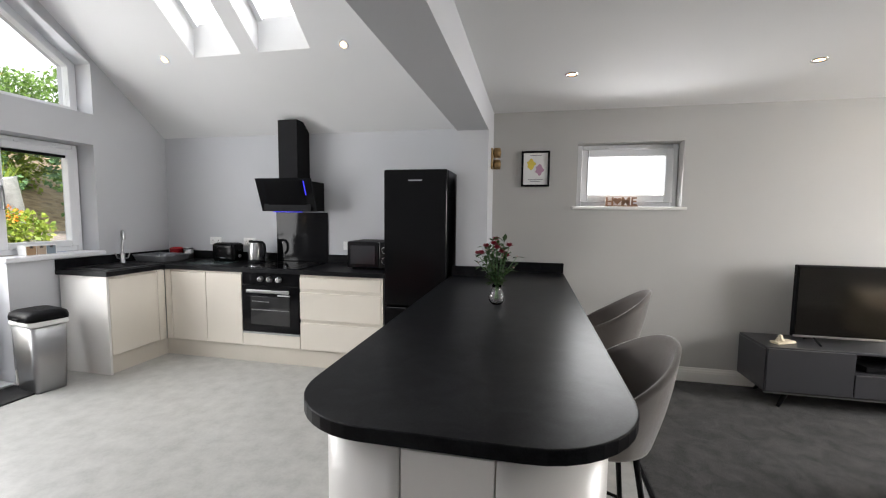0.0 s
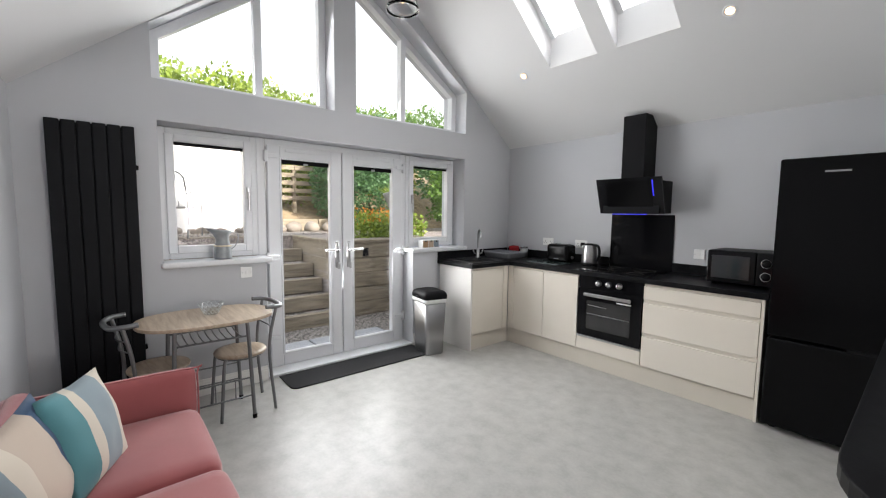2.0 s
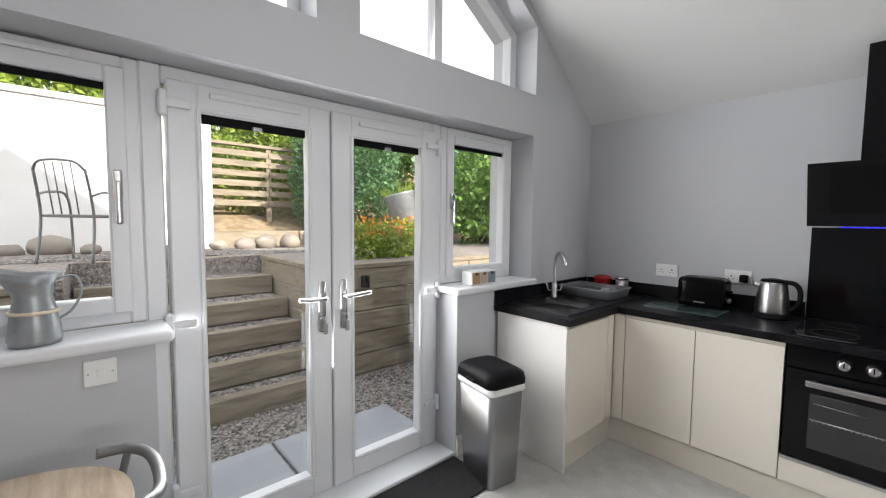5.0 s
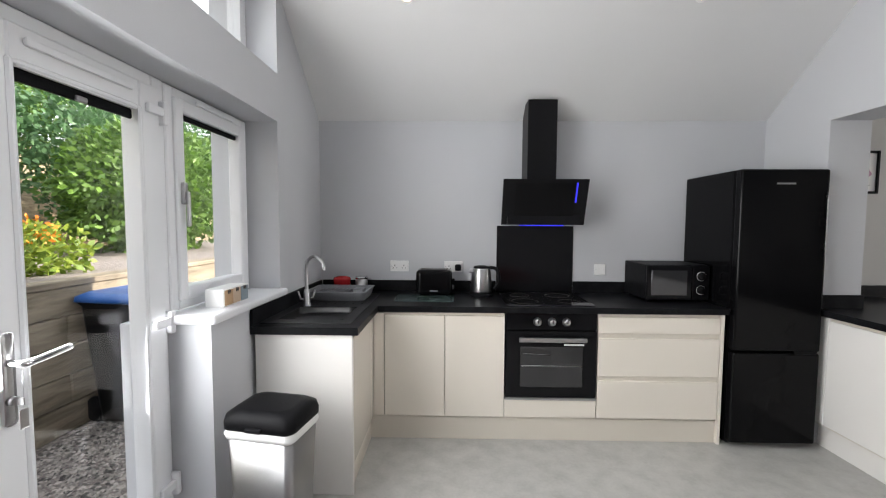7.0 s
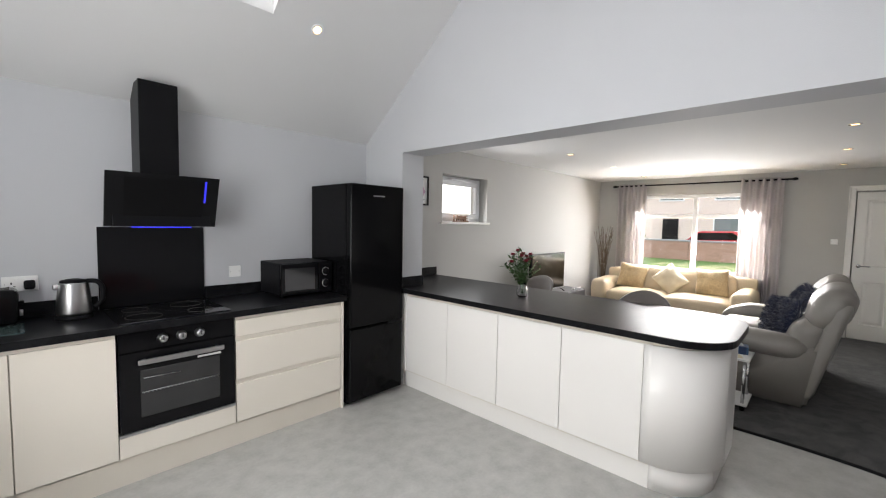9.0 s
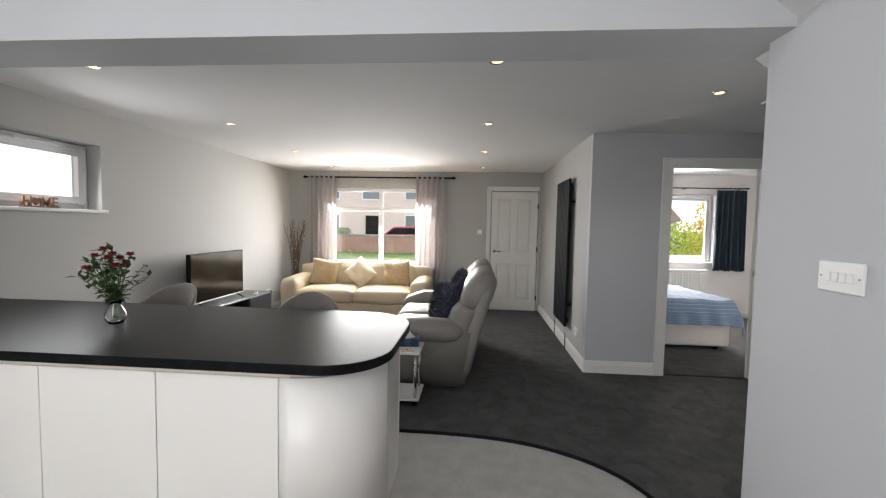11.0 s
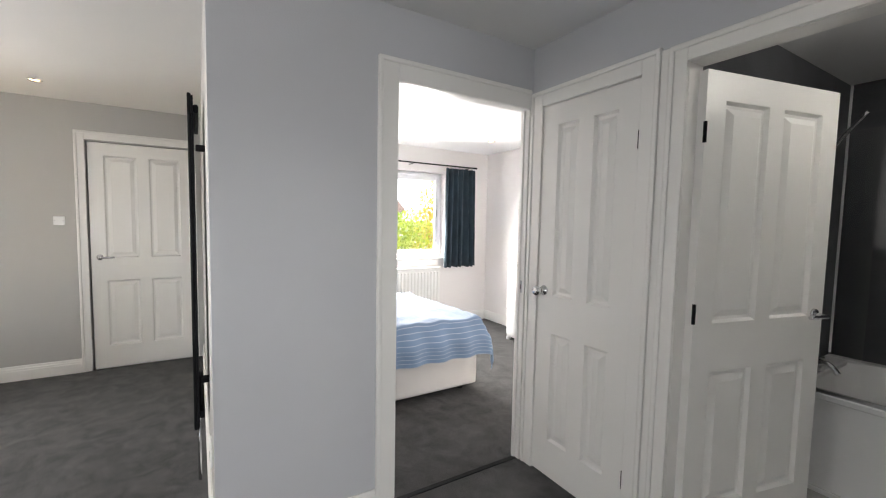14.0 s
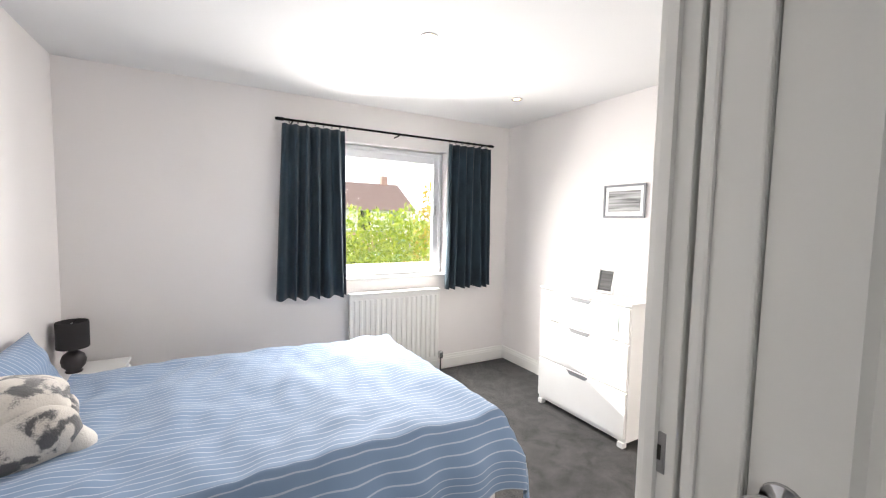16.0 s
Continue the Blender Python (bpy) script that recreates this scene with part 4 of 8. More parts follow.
part("handle_recess", box(fx1 - 0.16, fx1 - 0.02, fy0 - 0.003, fy0 + 0.01, 0.628, 0.65, 0.003, 1), BLKPLASTIC, fr, world=True)
for xx in (fx0 + 0.05, fx1 - 0.05):
    part("foot", lathe([(0.0, 0), (0.02, 0), (0.02, 0.025), (0, 0.025)], 10, (xx, fy0 + 0.1, 0)), BLKPLASTIC, fr, world=True)

# splashback, hob, hood
single("splashback", box(-2.515, -1.915, YK - 0.012, YK - 0.003, ZT, 1.437, 0.002, 1), BLKGLASS, "black glass splashback behind the hob", "splashback")
hobb = thing("hob", (-2.21, 3.58, ZT), "black ceramic glass hob set in the worktop", "hob")
part("glass_top", box(-2.505, -1.92, 3.34, 3.84, ZT, ZT + 0.006, 0.002, 1), BLKGLASS, hobb, world=True)
for dx, dy, r in ((-0.15, -0.12, 0.09), (0.15, -0.12, 0.07), (-0.15, 0.12, 0.07), (0.13, 0.12, 0.09)):
    rg = bmesh.new()
    tube(rg, [(-2.21 + dx + r * math.cos(q * math.pi / 14), 3.60 + dy + r * math.sin(q * math.pi / 14), ZT + 0.0062) for q in range(28)], 0.0015, 4, closed=True)
    part("ring_mark", rg, SHADOWGAP, hobb, world=True)
hd = thing("cooker_hood", (-2.21, 3.7, 1.43), "black angled glass cooker hood with blue light strips", "cooker hood")
part("chimney", box(-2.325, -2.115, 3.665, YK - 0.003, 1.70, 2.345, 0.003, 1), BLKMETAL, hd, "black steel chimney", world=True)
part("body", wallbox([(3.62, 1.45), (3.885, 1.45), (3.885, 1.74), (3.66, 1.74)], "x", -2.47, -1.95), BLKMETAL, hd, world=True)
glass_face = wallbox([(3.655, 1.445), (3.675, 1.445), (3.565, 1.765), (3.545, 1.765)], "x", -2.51, -1.912)
part("front_glass", glass_face, BLKGLASS, hd, "tilted black glass front", world=True)
inner = wallbox([(3.644, 1.465), (3.66, 1.465), (3.564, 1.735), (3.548, 1.735)], "x", -2.42, -2.0)
part("inner_panel", inner, BLKGLOSS, hd, world=True)
led = wallbox([(3.6435, 1.48), (3.66, 1.48), (3.57, 1.74), (3.553, 1.74)], "x", -1.997, -1.985)
part("light_strip", led, BLUELED, hd, "glowing blue light strip", world=True)
part("light_strip", box(-2.38, -2.06, 3.64, 3.652, 1.437, 1.444), BLUELED, hd, "glowing blue light strip", world=True)

# peninsula
PX0, PX1, PY0 = -0.502, 0.455, 0.872


def rounded(x0, x1, y0, y1, r0, r1, n=10):
    """An outline, counter-clockwise, with the two corners at y0 rounded."""
    pts = []
    for k in range(n + 1):
        a = math.pi + math.pi / 2 * k / n
        pts.append((x0 + r0 + r0 * math.cos(a), y0 + r0 + r0 * math.sin(a)))
    for k in range(n + 1):
        a = 1.5 * math.pi + math.pi / 2 * k / n
        pts.append((x1 - r1 + r1 * math.cos(a), y0 + r1 + r1 * math.sin(a)))
    return pts + [(x1, y1), (x0, y1)]


top = rounded(PX0, PX1, PY0, 3.355, 0.26, 0.30)[:-2] + [(PX1, YL - 0.003), (XP1 + 0.004, YL - 0.003), (XP1 + 0.004, 3.354), (PX0, 3.354)]
single("peninsula_worktop", prism(top, ZU, ZT, 0.004), WORKTOP, "black slate-effect peninsula worktop with rounded end", "worktop")
us = thing("upstand", (0, 3.5, ZT), "black slate-effect upstand at the peninsula's wall end", "upstand")
part("pier_strip", box(XP0 - 0.03, XP1 + 0.003, 3.338, 3.354, ZT, 1.0, 0.002, 1), WORKTOP, us, world=True)
part("wall_strip", box(XP1 + 0.02, PX1, YL - 0.018, YL - 0.003, ZT, 1.0, 0.002, 1), WORKTOP, us, world=True)
part("return_strip", box(XP1 + 0.003, XP1 + 0.018, 3.355, YL - 0.003, ZT, 1.0, 0.002, 1), WORKTOP, us, world=True)
XD = -0.472
pen = thing("peninsula_unit", (0, 2.2, 0), "white gloss handleless peninsula units with curved end door", "kitchen cabinet")
part("carcass", box(XD + 0.022, 0.11, 1.232, 3.35, 0.15, ZU - 0.004), CREAMED, pen, world=True)
for k in range(4):
    y1 = 3.27 - 0.5 * k
    slab_door(pen, XD, XD + 0.02, y1 - 0.496, y1, 0.165, 0.845, PENW)
part("filler", box(XD, XD + 0.02, 3.273, 3.352, 0.165, 0.86, 0.002, 1), PENW, pen, world=True)
part("rail", box(XD + 0.012, XD + 0.03, 1.231, 3.352, 0.845, ZU - 0.004), CREAMED, pen, world=True)
part("back_panel", box(0.112, 0.13, 1.26, YL - 0.02, 0.0, ZU - 0.004, 0.002, 1), PENW, pen, world=True)


def curved(x0, y0, r, a0, a1, th, z0, z1, n=14, run=0.0):
    """A quarter-round panel, with a straight run before the bend."""
    bm = bmesh.new()
    cols = []
    if run:
        cols.append([bm.verts.new((x0 - q, y0 + run, z)) for q, z in ((r, z0), (r, z1), (r - th, z1), (r - th, z0))])
    for k in range(n + 1):
        a = a0 + (a1 - a0) * k / n
        c, s = math.cos(a), math.sin(a)
        cols.append([bm.verts.new((x0 + q * c, y0 + q * s, z)) for q, z in ((r, z0), (r, z1), (r - th, z1), (r - th, z0))])
    for p, q in zip(cols, cols[1:]):
        for i in range(4):
            f = bm.faces.new((p[i], p[(i + 1) % 4], q[(i + 1) % 4], q[i]))
            f.smooth = i == 0
    bm.faces.new(cols[0]), bm.faces.new(cols[-1][::-1])
    bmesh.ops.recalc_face_normals(bm, faces=bm.faces)
    return bm


RC = 0.32
part("curved_door", curved(XD + RC, 1.23, RC, math.pi, 1.5 * math.pi, 0.02, 0.165, 0.845, run=0.041), PENW, pen, "curved white gloss door", world=True)
part("curved_rail", curved(XD + RC, 1.23, RC - 0.012, math.pi, 1.5 * math.pi, 0.02, 0.846, ZU - 0.003), CREAMED, pen, world=True)
slab_door(pen, XD + RC + 0.004, 0.086, 1.23 - RC, 1.23 - RC + 0.02, 0.165, 0.845, PENW, "end_door")
part("curved_door", curved(0.09, 1.21, 0.30, 1.5 * math.pi, 2 * math.pi, 0.02, 0.165, 0.845), PENW, pen, "curved white gloss door", world=True)
part("side_panel", box(0.37, 0.39, 1.211, 1.60, 0.0, 0.86, 0.002, 1), PENW, pen, world=True)
part("end_rail", box(XD + RC, 0.09, 1.23 - RC + 0.012, 1.23 - RC + 0.03, 0.845, ZU - 0.003), CREAMED, pen, world=True)
part("curved_rail", curved(0.09, 1.21, 0.288, 1.5 * math.pi, 2 * math.pi, 0.02, 0.846, ZU - 0.003), CREAMED, pen, world=True)
pl = bmesh.new()
bx(pl, XD + 0.045, XD + 0.06, 1.231, 3.352, 0.0, 0.15)
part("plinth", pl, PENW, pen, world=True)
part("curved_plinth", curved(XD + RC, 1.23, RC - 0.045, math.pi, 1.5 * math.pi, 0.015, 0.0, 0.16), PENW, pen, world=True)
part("end_plinth", box(XD + RC, 0.09, 1.23 - RC + 0.045, 1.23 - RC + 0.06, 0.0, 0.155), PENW, pen, world=True)
part("curved_plinth", curved(0.09, 1.21, 0.255, 1.5 * math.pi, 2 * math.pi, 0.015, 0.0, 0.16), PENW, pen, world=True)


# ---- kitchen things ----
def downlight(x, y, z, n=(0, 0, -1), mat=None, group="ceiling downlights", on=True):
    d = thing("downlight", (x, y, z), "small round recessed ceiling downlight, lit" if on else "small round recessed ceiling downlight", "downlight", group)
    q = Vector(n).to_track_quat("-Z", "Y").to_matrix().to_4x4()
    rim = lathe([(0.026, 0.002), (0.03, -0.004), (0.040, -0.006), (0.044, -0.001), (0.044, 0.002)], 24)
    part("rim", turn(rim, q), CHROME if mat is None else mat, d)
    part("bulb", turn(lathe([(0.0, -0.004), (0.027, -0.003), (0.027, 0.006), (0, 0.006)], 20), q), LAMPON if on else PLASTICW, d)
    return d


nd = -ROOFUP
for xx in (-3.15, -1.39):
    p = Vector((xx, 3.20, roof_z(3.20)))
    downlight(p.x, p.y, p.z, nd, PLASTICW)
for xx in (0.39, 1.78, 3.15, 4.50):
    for yy in (0.44, 2.86):
        downlight(xx, yy, ZC)
downlight(0.955, -1.06, ZC)
for xx, yy in ((3.69, -2.46), (4.28, -3.515)):
    downlight(xx, yy, ZC - 0.012)

pn = thing("pendant_lamp", (-3.17, RIDGE_Y, RIDGE_Z - 0.02), "clear glass pendant lamp hanging from the ridge", "pendant lamp")
tube(cb := bmesh.new(), [(0, 0, 0.0), (0, 0, -0.740)], 0.003, 6)
part("cord", cb, BLKPLASTIC, pn)
part("ceiling_rose", lathe([(0, 0), (0.05, 0), (0.045, -0.03), (0, -0.03)], 20), CHROME, pn)
part("lampholder", lathe([(0, -0.720), (0.018, -0.720), (0.02, -0.790), (0, -0.790)], 16), CHROME, pn)
part("shade", lathe([(0.02, -0.750), (0.05, -0.790), (0.10, -0.850), (0.125, -0.920), (0.128, -0.950), (0.124, -0.950), (0.12, -0.920), (0.095, -0.855), (0.046, -0.796), (0.02, -0.756)], 28), CLEAR, pn, "clear glass bell shade")
part("bulb", lathe([(0, -0.790), (0.012, -0.795), (0.03, -0.840), (0.03, -0.860), (0.018, -0.885), (0, -0.890)], 16), LAMPON, pn)


def panel_radiator(name, at, rz, n, w, h, label, tubes=True):
    """Tall flat-panel radiator: origin at the wall, facing +y locally."""
    r = thing(name, at, label, "radiator", rz=rz)
    for k in range(n):
        x0 = -n * w / 2 + k * w
        part("panel", box(x0 + 0.003, x0 + w - 0.003, 0.055, 0.072, 0, h, 0.006, 2), ANTHRACITE, r)
    part("back_plate", box(-n * w / 2 + 0.006, n * w / 2 - 0.006, 0.047, 0.0545, 0.01, h - 0.01), ANTHRACITE, r)
    for z in (0.05, h - 0.09):
        part("header", box(-n * w / 2 + 0.02, n * w / 2 - 0.02, 0.024, 0.0465, z, z + 0.04, 0.006, 1), ANTHRACITE, r)
    for z in (0.25, h - 0.28):
        part("bracket", box(-n * w / 2 - 0.012, -n * w / 2 + 0.02, 0.0, 0.04, z, z + 0.03, 0.003, 1), BLKPLASTIC, r)
    for x in (-n * w / 2 + 0.03, n * w / 2 - 0.03):
        v = bmesh.new()
        tube(v, [(x, 0.05, 0.03), (x, 0.05, -0.10), (x, 0.05, -at[2] + 0.02)], 0.008, 8)
        part("valve_pipe", v, CHROME, r)
    return r


panel_radiator("radiator", (XG, -0.145, 0.20), -90, 6, 0.0735, 1.775, "tall anthracite flat-panel vertical radiator on the gable wall")

# dining set
dt = thing("dining_table", (-3.50, 0.40, 0), "small oval oak-effect breakfast table on grey tube legs", "dining table")
oval = []
for k in range(40):
    a = 2 * math.pi * k / 40
    c, s = math.cos(a), math.sin(a)
    oval.append((0.285 * math.copysign(abs(c) ** 0.8, c), 0.405 * math.copysign(abs(s) ** 0.75, s)))
part("tabletop", prism(oval, 0.72, 0.742, 0.004), OAK, dt, "pale oak-effect oval top")
for sx in (-1, 1):
    for sy in (-1, 1):
        lg = bmesh.new()
        tube(lg, arc([(0.15 * sx, 0.20 * sy, 0.715), (0.165 * sx, 0.21 * sy, 0.66), (0.185 * sx, 0.235 * sy, 0.012)], 5), 0.0125, 10)
        leg = part("leg", lg, GREYMETAL, dt)
        part("foot_cap", lathe([(0, 0), (0.015, 0), (0.015, 0.03), (0, 0.03)], 10, (0.185 * sx, 0.235 * sy, 0)), BLKPLASTIC, leg)
for sx in (-1, 1):
    tube(rackb := bmesh.new(), [(0.165 * sx, -0.22, 0.60), (0.165 * sx, 0.22, 0.60)], 0.007, 8)
    part("rack_rail", rackb, GREYMETAL, dt)
for k in range(9):
    sl = bmesh.new()
    yy = -0.18 + k * 0.045
    tube(sl, [(-0.165, yy, 0.602), (-0.08, yy, 0.585), (0.08, yy, 0.585), (0.165, yy, 0.602)], 0.004, 6)
    part("rack_bar", sl, GREYMETAL, dt)
for z in (0.17, 0.30):
    for sx in (-1, 1):
        tube(lr := bmesh.new(), [(0.18 * sx, -0.23, z), (0.18 * sx, 0.23, z)], 0.006, 8)
        part("lower_rail", lr, GREYMETAL, dt)
for yy in (-0.12, 0.0, 0.12):
    tube(ties := bmesh.new(), [(0.18, yy, 0.17), (0.18, yy, 0.30)], 0.004, 6)
    part("rail_tie", ties, GREYMETAL, dt)


dt.matrix_basis = BASE[dt] @ Matrix.Diagonal((1.0, 1.0, 0.967, 1.0))


def tube_chair(at, rz):
    """A round-seat tube chair; the sitter faces local +y."""
    c = thing("dining_chair", at, "grey tube dining chair with a round wooden seat", "dining chair", "chairs at the breakfast table", rz)
    part("seat", lathe([(0, 0.445), (0.14, 0.442), (0.168, 0.447), (0.172, 0.458), (0.165, 0.468), (0.12, 0.464), (0, 0.462)], 32), OAK, c, "round oak-effect seat")
    rg = bmesh.new()
    tube(rg, [(0.15 * math.cos(2 * math.pi * k / 24), 0.15 * math.sin(2 * math.pi * k / 24), 0.437) for k in range(24)], 0.008, 6, closed=True)
    part("seat_ring", rg, GREYMETAL, c)
    for sx in (-1, 1):
        f = bmesh.new()
        tube(f, arc([(0.10 * sx, 0.11, 0.435), (0.145 * sx, 0.135, 0.40), (0.165 * sx, 0.165, 0.01)], 5), 0.011, 8)
        part("front_leg", f, GREYMETAL, c)
        b = bmesh.new()
        tube(b, arc([(0.165 * sx, -0.185, 0.01), (0.155 * sx, -0.155, 0.40), (0.155 * sx, -0.165, 0.60), (0.165 * sx, -0.205, 0.80)], 6), 0.011, 8)
        part("back_leg", b, GREYMETAL, c)
    tr = bmesh.new()
    tube(tr, arc([(-0.175, -0.13, 0.805), (-0.165, -0.205, 0.80), (-0.09, -0.255, 0.79), (0.09, -0.255, 0.79), (0.165, -0.205, 0.80), (0.175, -0.13, 0.805)], 6), 0.016, 10)
    part("top_rail", tr, GREYMETAL, c)
    for z, yy in ((0.70, -0.18), (0.63, -0.168)):
        s = bmesh.new()
        tube(s, arc([(-0.16, yy, z), (0, yy - 0.03, z - 0.01), (0.16, yy, z)], 5), 0.005, 6)
        part("back_slat", s, GREYMETAL, c)
    c.matrix_basis = BASE[c] @ Matrix.Diagonal((1.0, 1.0, 0.945, 1.0))
    return c


tube_chair((-3.51, 0.60, 0), 180)
tube_chair((-3.50, 0.12, 0), 8)
CUTGLASS = thin_glass("cut glass", 0.5, (0.93, 0.95, 0.96))
bw = thing("cut_glass_bowl", (-3.54, 0.43, 0.718), "small cut-glass bowl on the breakfast table", "bowl")
part("shell", lathe([(0, 0.0), (0.04, 0.0), (0.044, 0.006), (0.064, 0.035), (0.078, 0.078), (0.074, 0.078), (0.058, 0.037), (0.034, 0.012), (0, 0.012)], 24), CUTGLASS, bw)
for k in range(14):
    for sgn in (-1, 1):
        cutb = bmesh.new()
        tube(cutb, [((0.046 + 0.033 * q / 6) * math.cos(0.4488 * k + sgn * 0.15 * q), (0.046 + 0.033 * q / 6) * math.sin(0.4488 * k + sgn * 0.15 * q), 0.008 + 0.0115 * q) for q in range(7)], 0.0016, 4)
        part("cut", cutb, FROST, bw)

# pink sofa
sf = thing("sofa", (-2.2, -0.12, 0), "dusty pink velvet two-seat sofa with slim arms", "sofa")
part("base", soft_box(-2.86, -1.54, -0.42, 0.20, 0.16, 0.30, 0.03, seed=1), PINK, sf, world=True)
for x0, x1, k in ((-2.845, -2.205, 2), (-2.195, -1.555, 3)):
    part("seat_cushion", soft_box(x0, x1, -0.33, 0.228, 0.28, 0.43, 0.05, 0.015, seed=k), PINK, sf, world=True)
    bc = soft_box(x0, x1, -0.47, -0.37, 0.40, 0.70, 0.045, 0.015, seed=k + 4)
    part("back_cushion", bc, PINK, sf, world=True)
part("back", soft_box(-2.86, -1.54, -0.50, -0.42, 0.16, 0.68, 0.04, seed=9), PINK, sf, world=True)
for x0, x1 in ((-2.93, -2.855), (-1.545, -1.47)):
    arm = part("arm", soft_box(x0, x1, -0.50, 0.235, 0.14, 0.635, 0.03, seed=5), PINK, sf, world=True)
    pip = bmesh.new()
    tube(pip, arc([(x1 - 0.01, 0.236, 0.17), (x1 - 0.01, 0.237, 0.60), (x1 - 0.02, 0.21, 0.632), (x1 - 0.02, -0.40, 0.636)], 4), 0.005, 6)
    part("piping", pip, PINK, arm, world=True)
for xx in (-2.85, -1.55):
    for yy in (-0.42, 0.15):
        part("leg", lathe([(0, 0), (0.015, 0), (0.022, 0.17), (0, 0.17)], 12, (xx, yy, 0)), OAK, sf, world=True)
sf.matrix_basis = BASE[sf] @ Matrix.Diagonal((1.0, 1.0, 0.93, 1.0))
SAND, BONE, MIST = (0.52, 0.43, 0.35), (0.62, 0.56, 0.47), (0.22, 0.28, 0.31)
STRIPE_A = striped("blue and sand striped cotton", [(0.0, SAND), (0.182, BONE), (0.318, MIST), (0.50, (0.014, 0.06, 0.14)), (0.818, SAND)], 0, 0.44 / 5)
STRIPE_B = striped("teal and grey striped cotton", [(0.0, MIST), (0.073, BONE), (0.182, (0.08, 0.24, 0.27)), (0.50, BONE), (0.727, MIST)], 0, 0.44 / 5)
for (xx, yy, zz), (rx, ry, rz), k, m, lab in (((-2.17, -0.265, 0.39), (16, 6, -14), 1, STRIPE_A, "navy, sand and grey striped square cushion on the pink sofa"), ((-2.38, -0.15, 0.39), (16, -4, -22), 2, STRIPE_B, "teal, cream and grey striped square cushion on the pink sofa")):
    ob = single("cushion", pillow(0.41, 0.40, 0.13, seed=k), m, lab, "cushion", "striped cushions")
    ob.matrix_basis = pose(xx, yy, zz, rx, ry, rz)

single("door_mat", prism([(x, y) for x, y in rounded(-4.06, -3.58, 0.99, 2.385, 0.03, 0.06)], 0.0, 0.012, 0.003), COIR, "black ribbed door mat inside the patio doors", "door mat")

# bin
bn = thing("pedal_bin", (-3.64, 2.44, 0), "rectangular brushed steel bin with black lid and white liner", "bin")


def loft(secs, n=8):
    """A body through rounded rectangles (z, half x, half y, radius)."""
    bm = bmesh.new()
    rings = []
    for z, hx, hy, r in secs:
        ringv = []
        for cx, cy, a0 in ((hx - r, hy - r, 0), (-hx + r, hy - r, 90), (-hx + r, -hy + r, 180), (hx - r, -hy + r, 270)):
            for k in range(n + 1):
                a = radians(a0 + 90 * k / n)
                ringv.append(bm.verts.new((cx + r * math.cos(a), cy + r * math.sin(a), z)))
        rings.append(ringv)
    for p, q in zip(rings, rings[1:]):
        for i in range(len(p)):
            f = bm.faces.new((p[i], p[(i + 1) % len(p)], q[(i + 1) % len(p)], q[i]))
            f.smooth = True
    bm.faces.new(rings[0][::-1]), bm.faces.new(rings[-1])
    return bm


part("body", loft([(0.0, 0.135, 0.105, 0.03), (0.02, 0.14, 0.11, 0.035), (0.56, 0.162, 0.132, 0.04)]), paint("dull brushed steel", (0.33, 0.33, 0.335), 0.34, metal=1.0, vary=0.05, scale=3, bump=0.02, fine=300), bn)
lin = loft([(0.53, 0.166, 0.136, 0.042), (0.545, 0.172, 0.143, 0.045), (0.565, 0.168, 0.138, 0.045), (0.575, 0.165, 0.135, 0.045)])
for v in lin.verts:
    v.co.z += 0.008 * noise.noise(v.co * 30)
part("liner", lin, PLASTICW, bn, "white bin liner edge")
part("lid", loft([(0.572, 0.172, 0.142, 0.045), (0.60, 0.174, 0.144, 0.05), (0.628, 0.168, 0.138, 0.055), (0.645, 0.145, 0.115, 0.06), (0.65, 0.12, 0.09, 0.06)]), BLKPLASTIC, bn, "black domed plastic lid")
part("lid_tab", box(-0.04, 0.04, -0.158, -0.14, 0.575, 0.595, 0.006, 2), BLKPLASTIC, bn)
bn.matrix_basis = pose(-3.665, 2.43, 0, 0, 0, -10) @ Matrix.Diagonal((0.97, 0.93, 1.0, 1.0))

# sink and tap
SINKBLK = paint("black composite", (0.014, 0.014, 0.015), 0.3, vary=0.2, scale=60, bump=0.02)
sk = thing("sink", (-3.65, 3.3, ZT), "inset black composite sink with drainer", "sink")
rim = bmesh.new()
for q in ((-3.895, -3.41, 2.80, 2.885), (-3.895, -3.83, 2.885, 3.23), (-3.47, -3.41, 2.885, 3.23), (-3.895, -3.41, 3.23, 3.30)):
    bx(rim, q[0], q[1], q[2], q[3], ZT, ZT + 0.006)
part("rim", rim, SINKBLK, sk, world=True)
bo = loft([(ZT + 0.004, 0.182, 0.175, 0.06), (ZT - 0.02, 0.178, 0.171, 0.06), (ZT - 0.034, 0.174, 0.167, 0.06), (ZT - 0.038, 0.16, 0.155, 0.05)])
bmesh.ops.delete(bo, geom=[f for f in bo.faces if len(f.verts) > 4 and f.calc_center_median().z > ZT - 0.01], context="FACES")
for f in bo.faces:
    f.normal_flip()
bmesh.ops.translate(bo, vec=(-3.65, 3.058, 0), verts=bo.verts)
part("bowl", bo, SINKBLK, sk, "deep black bowl", world=True)
part("drainer", box(-3.895, -3.41, 3.30, 3.76, ZT, ZT + 0.005, 0.002, 1), SINKBLK, sk, world=True)
for k in range(7):
    xx = -3.83 + 0.06 * k
    part("drainer_rib", box(xx, xx + 0.012, 3.34, 3.72, ZT + 0.005, ZT + 0.008, 0.001, 1), SINKBLK, sk, world=True)
tp = thing("mixer_tap", (-3.80, 3.25, ZT + 0.006), "tall swan-neck stainless steel mixer tap", "tap")
part("base", lathe([(0, 0), (0.026, 0), (0.026, 0.006), (0.02, 0.02), (0.02, 0.09), (0.014, 0.11), (0, 0.11)], 20), STEEL, tp)
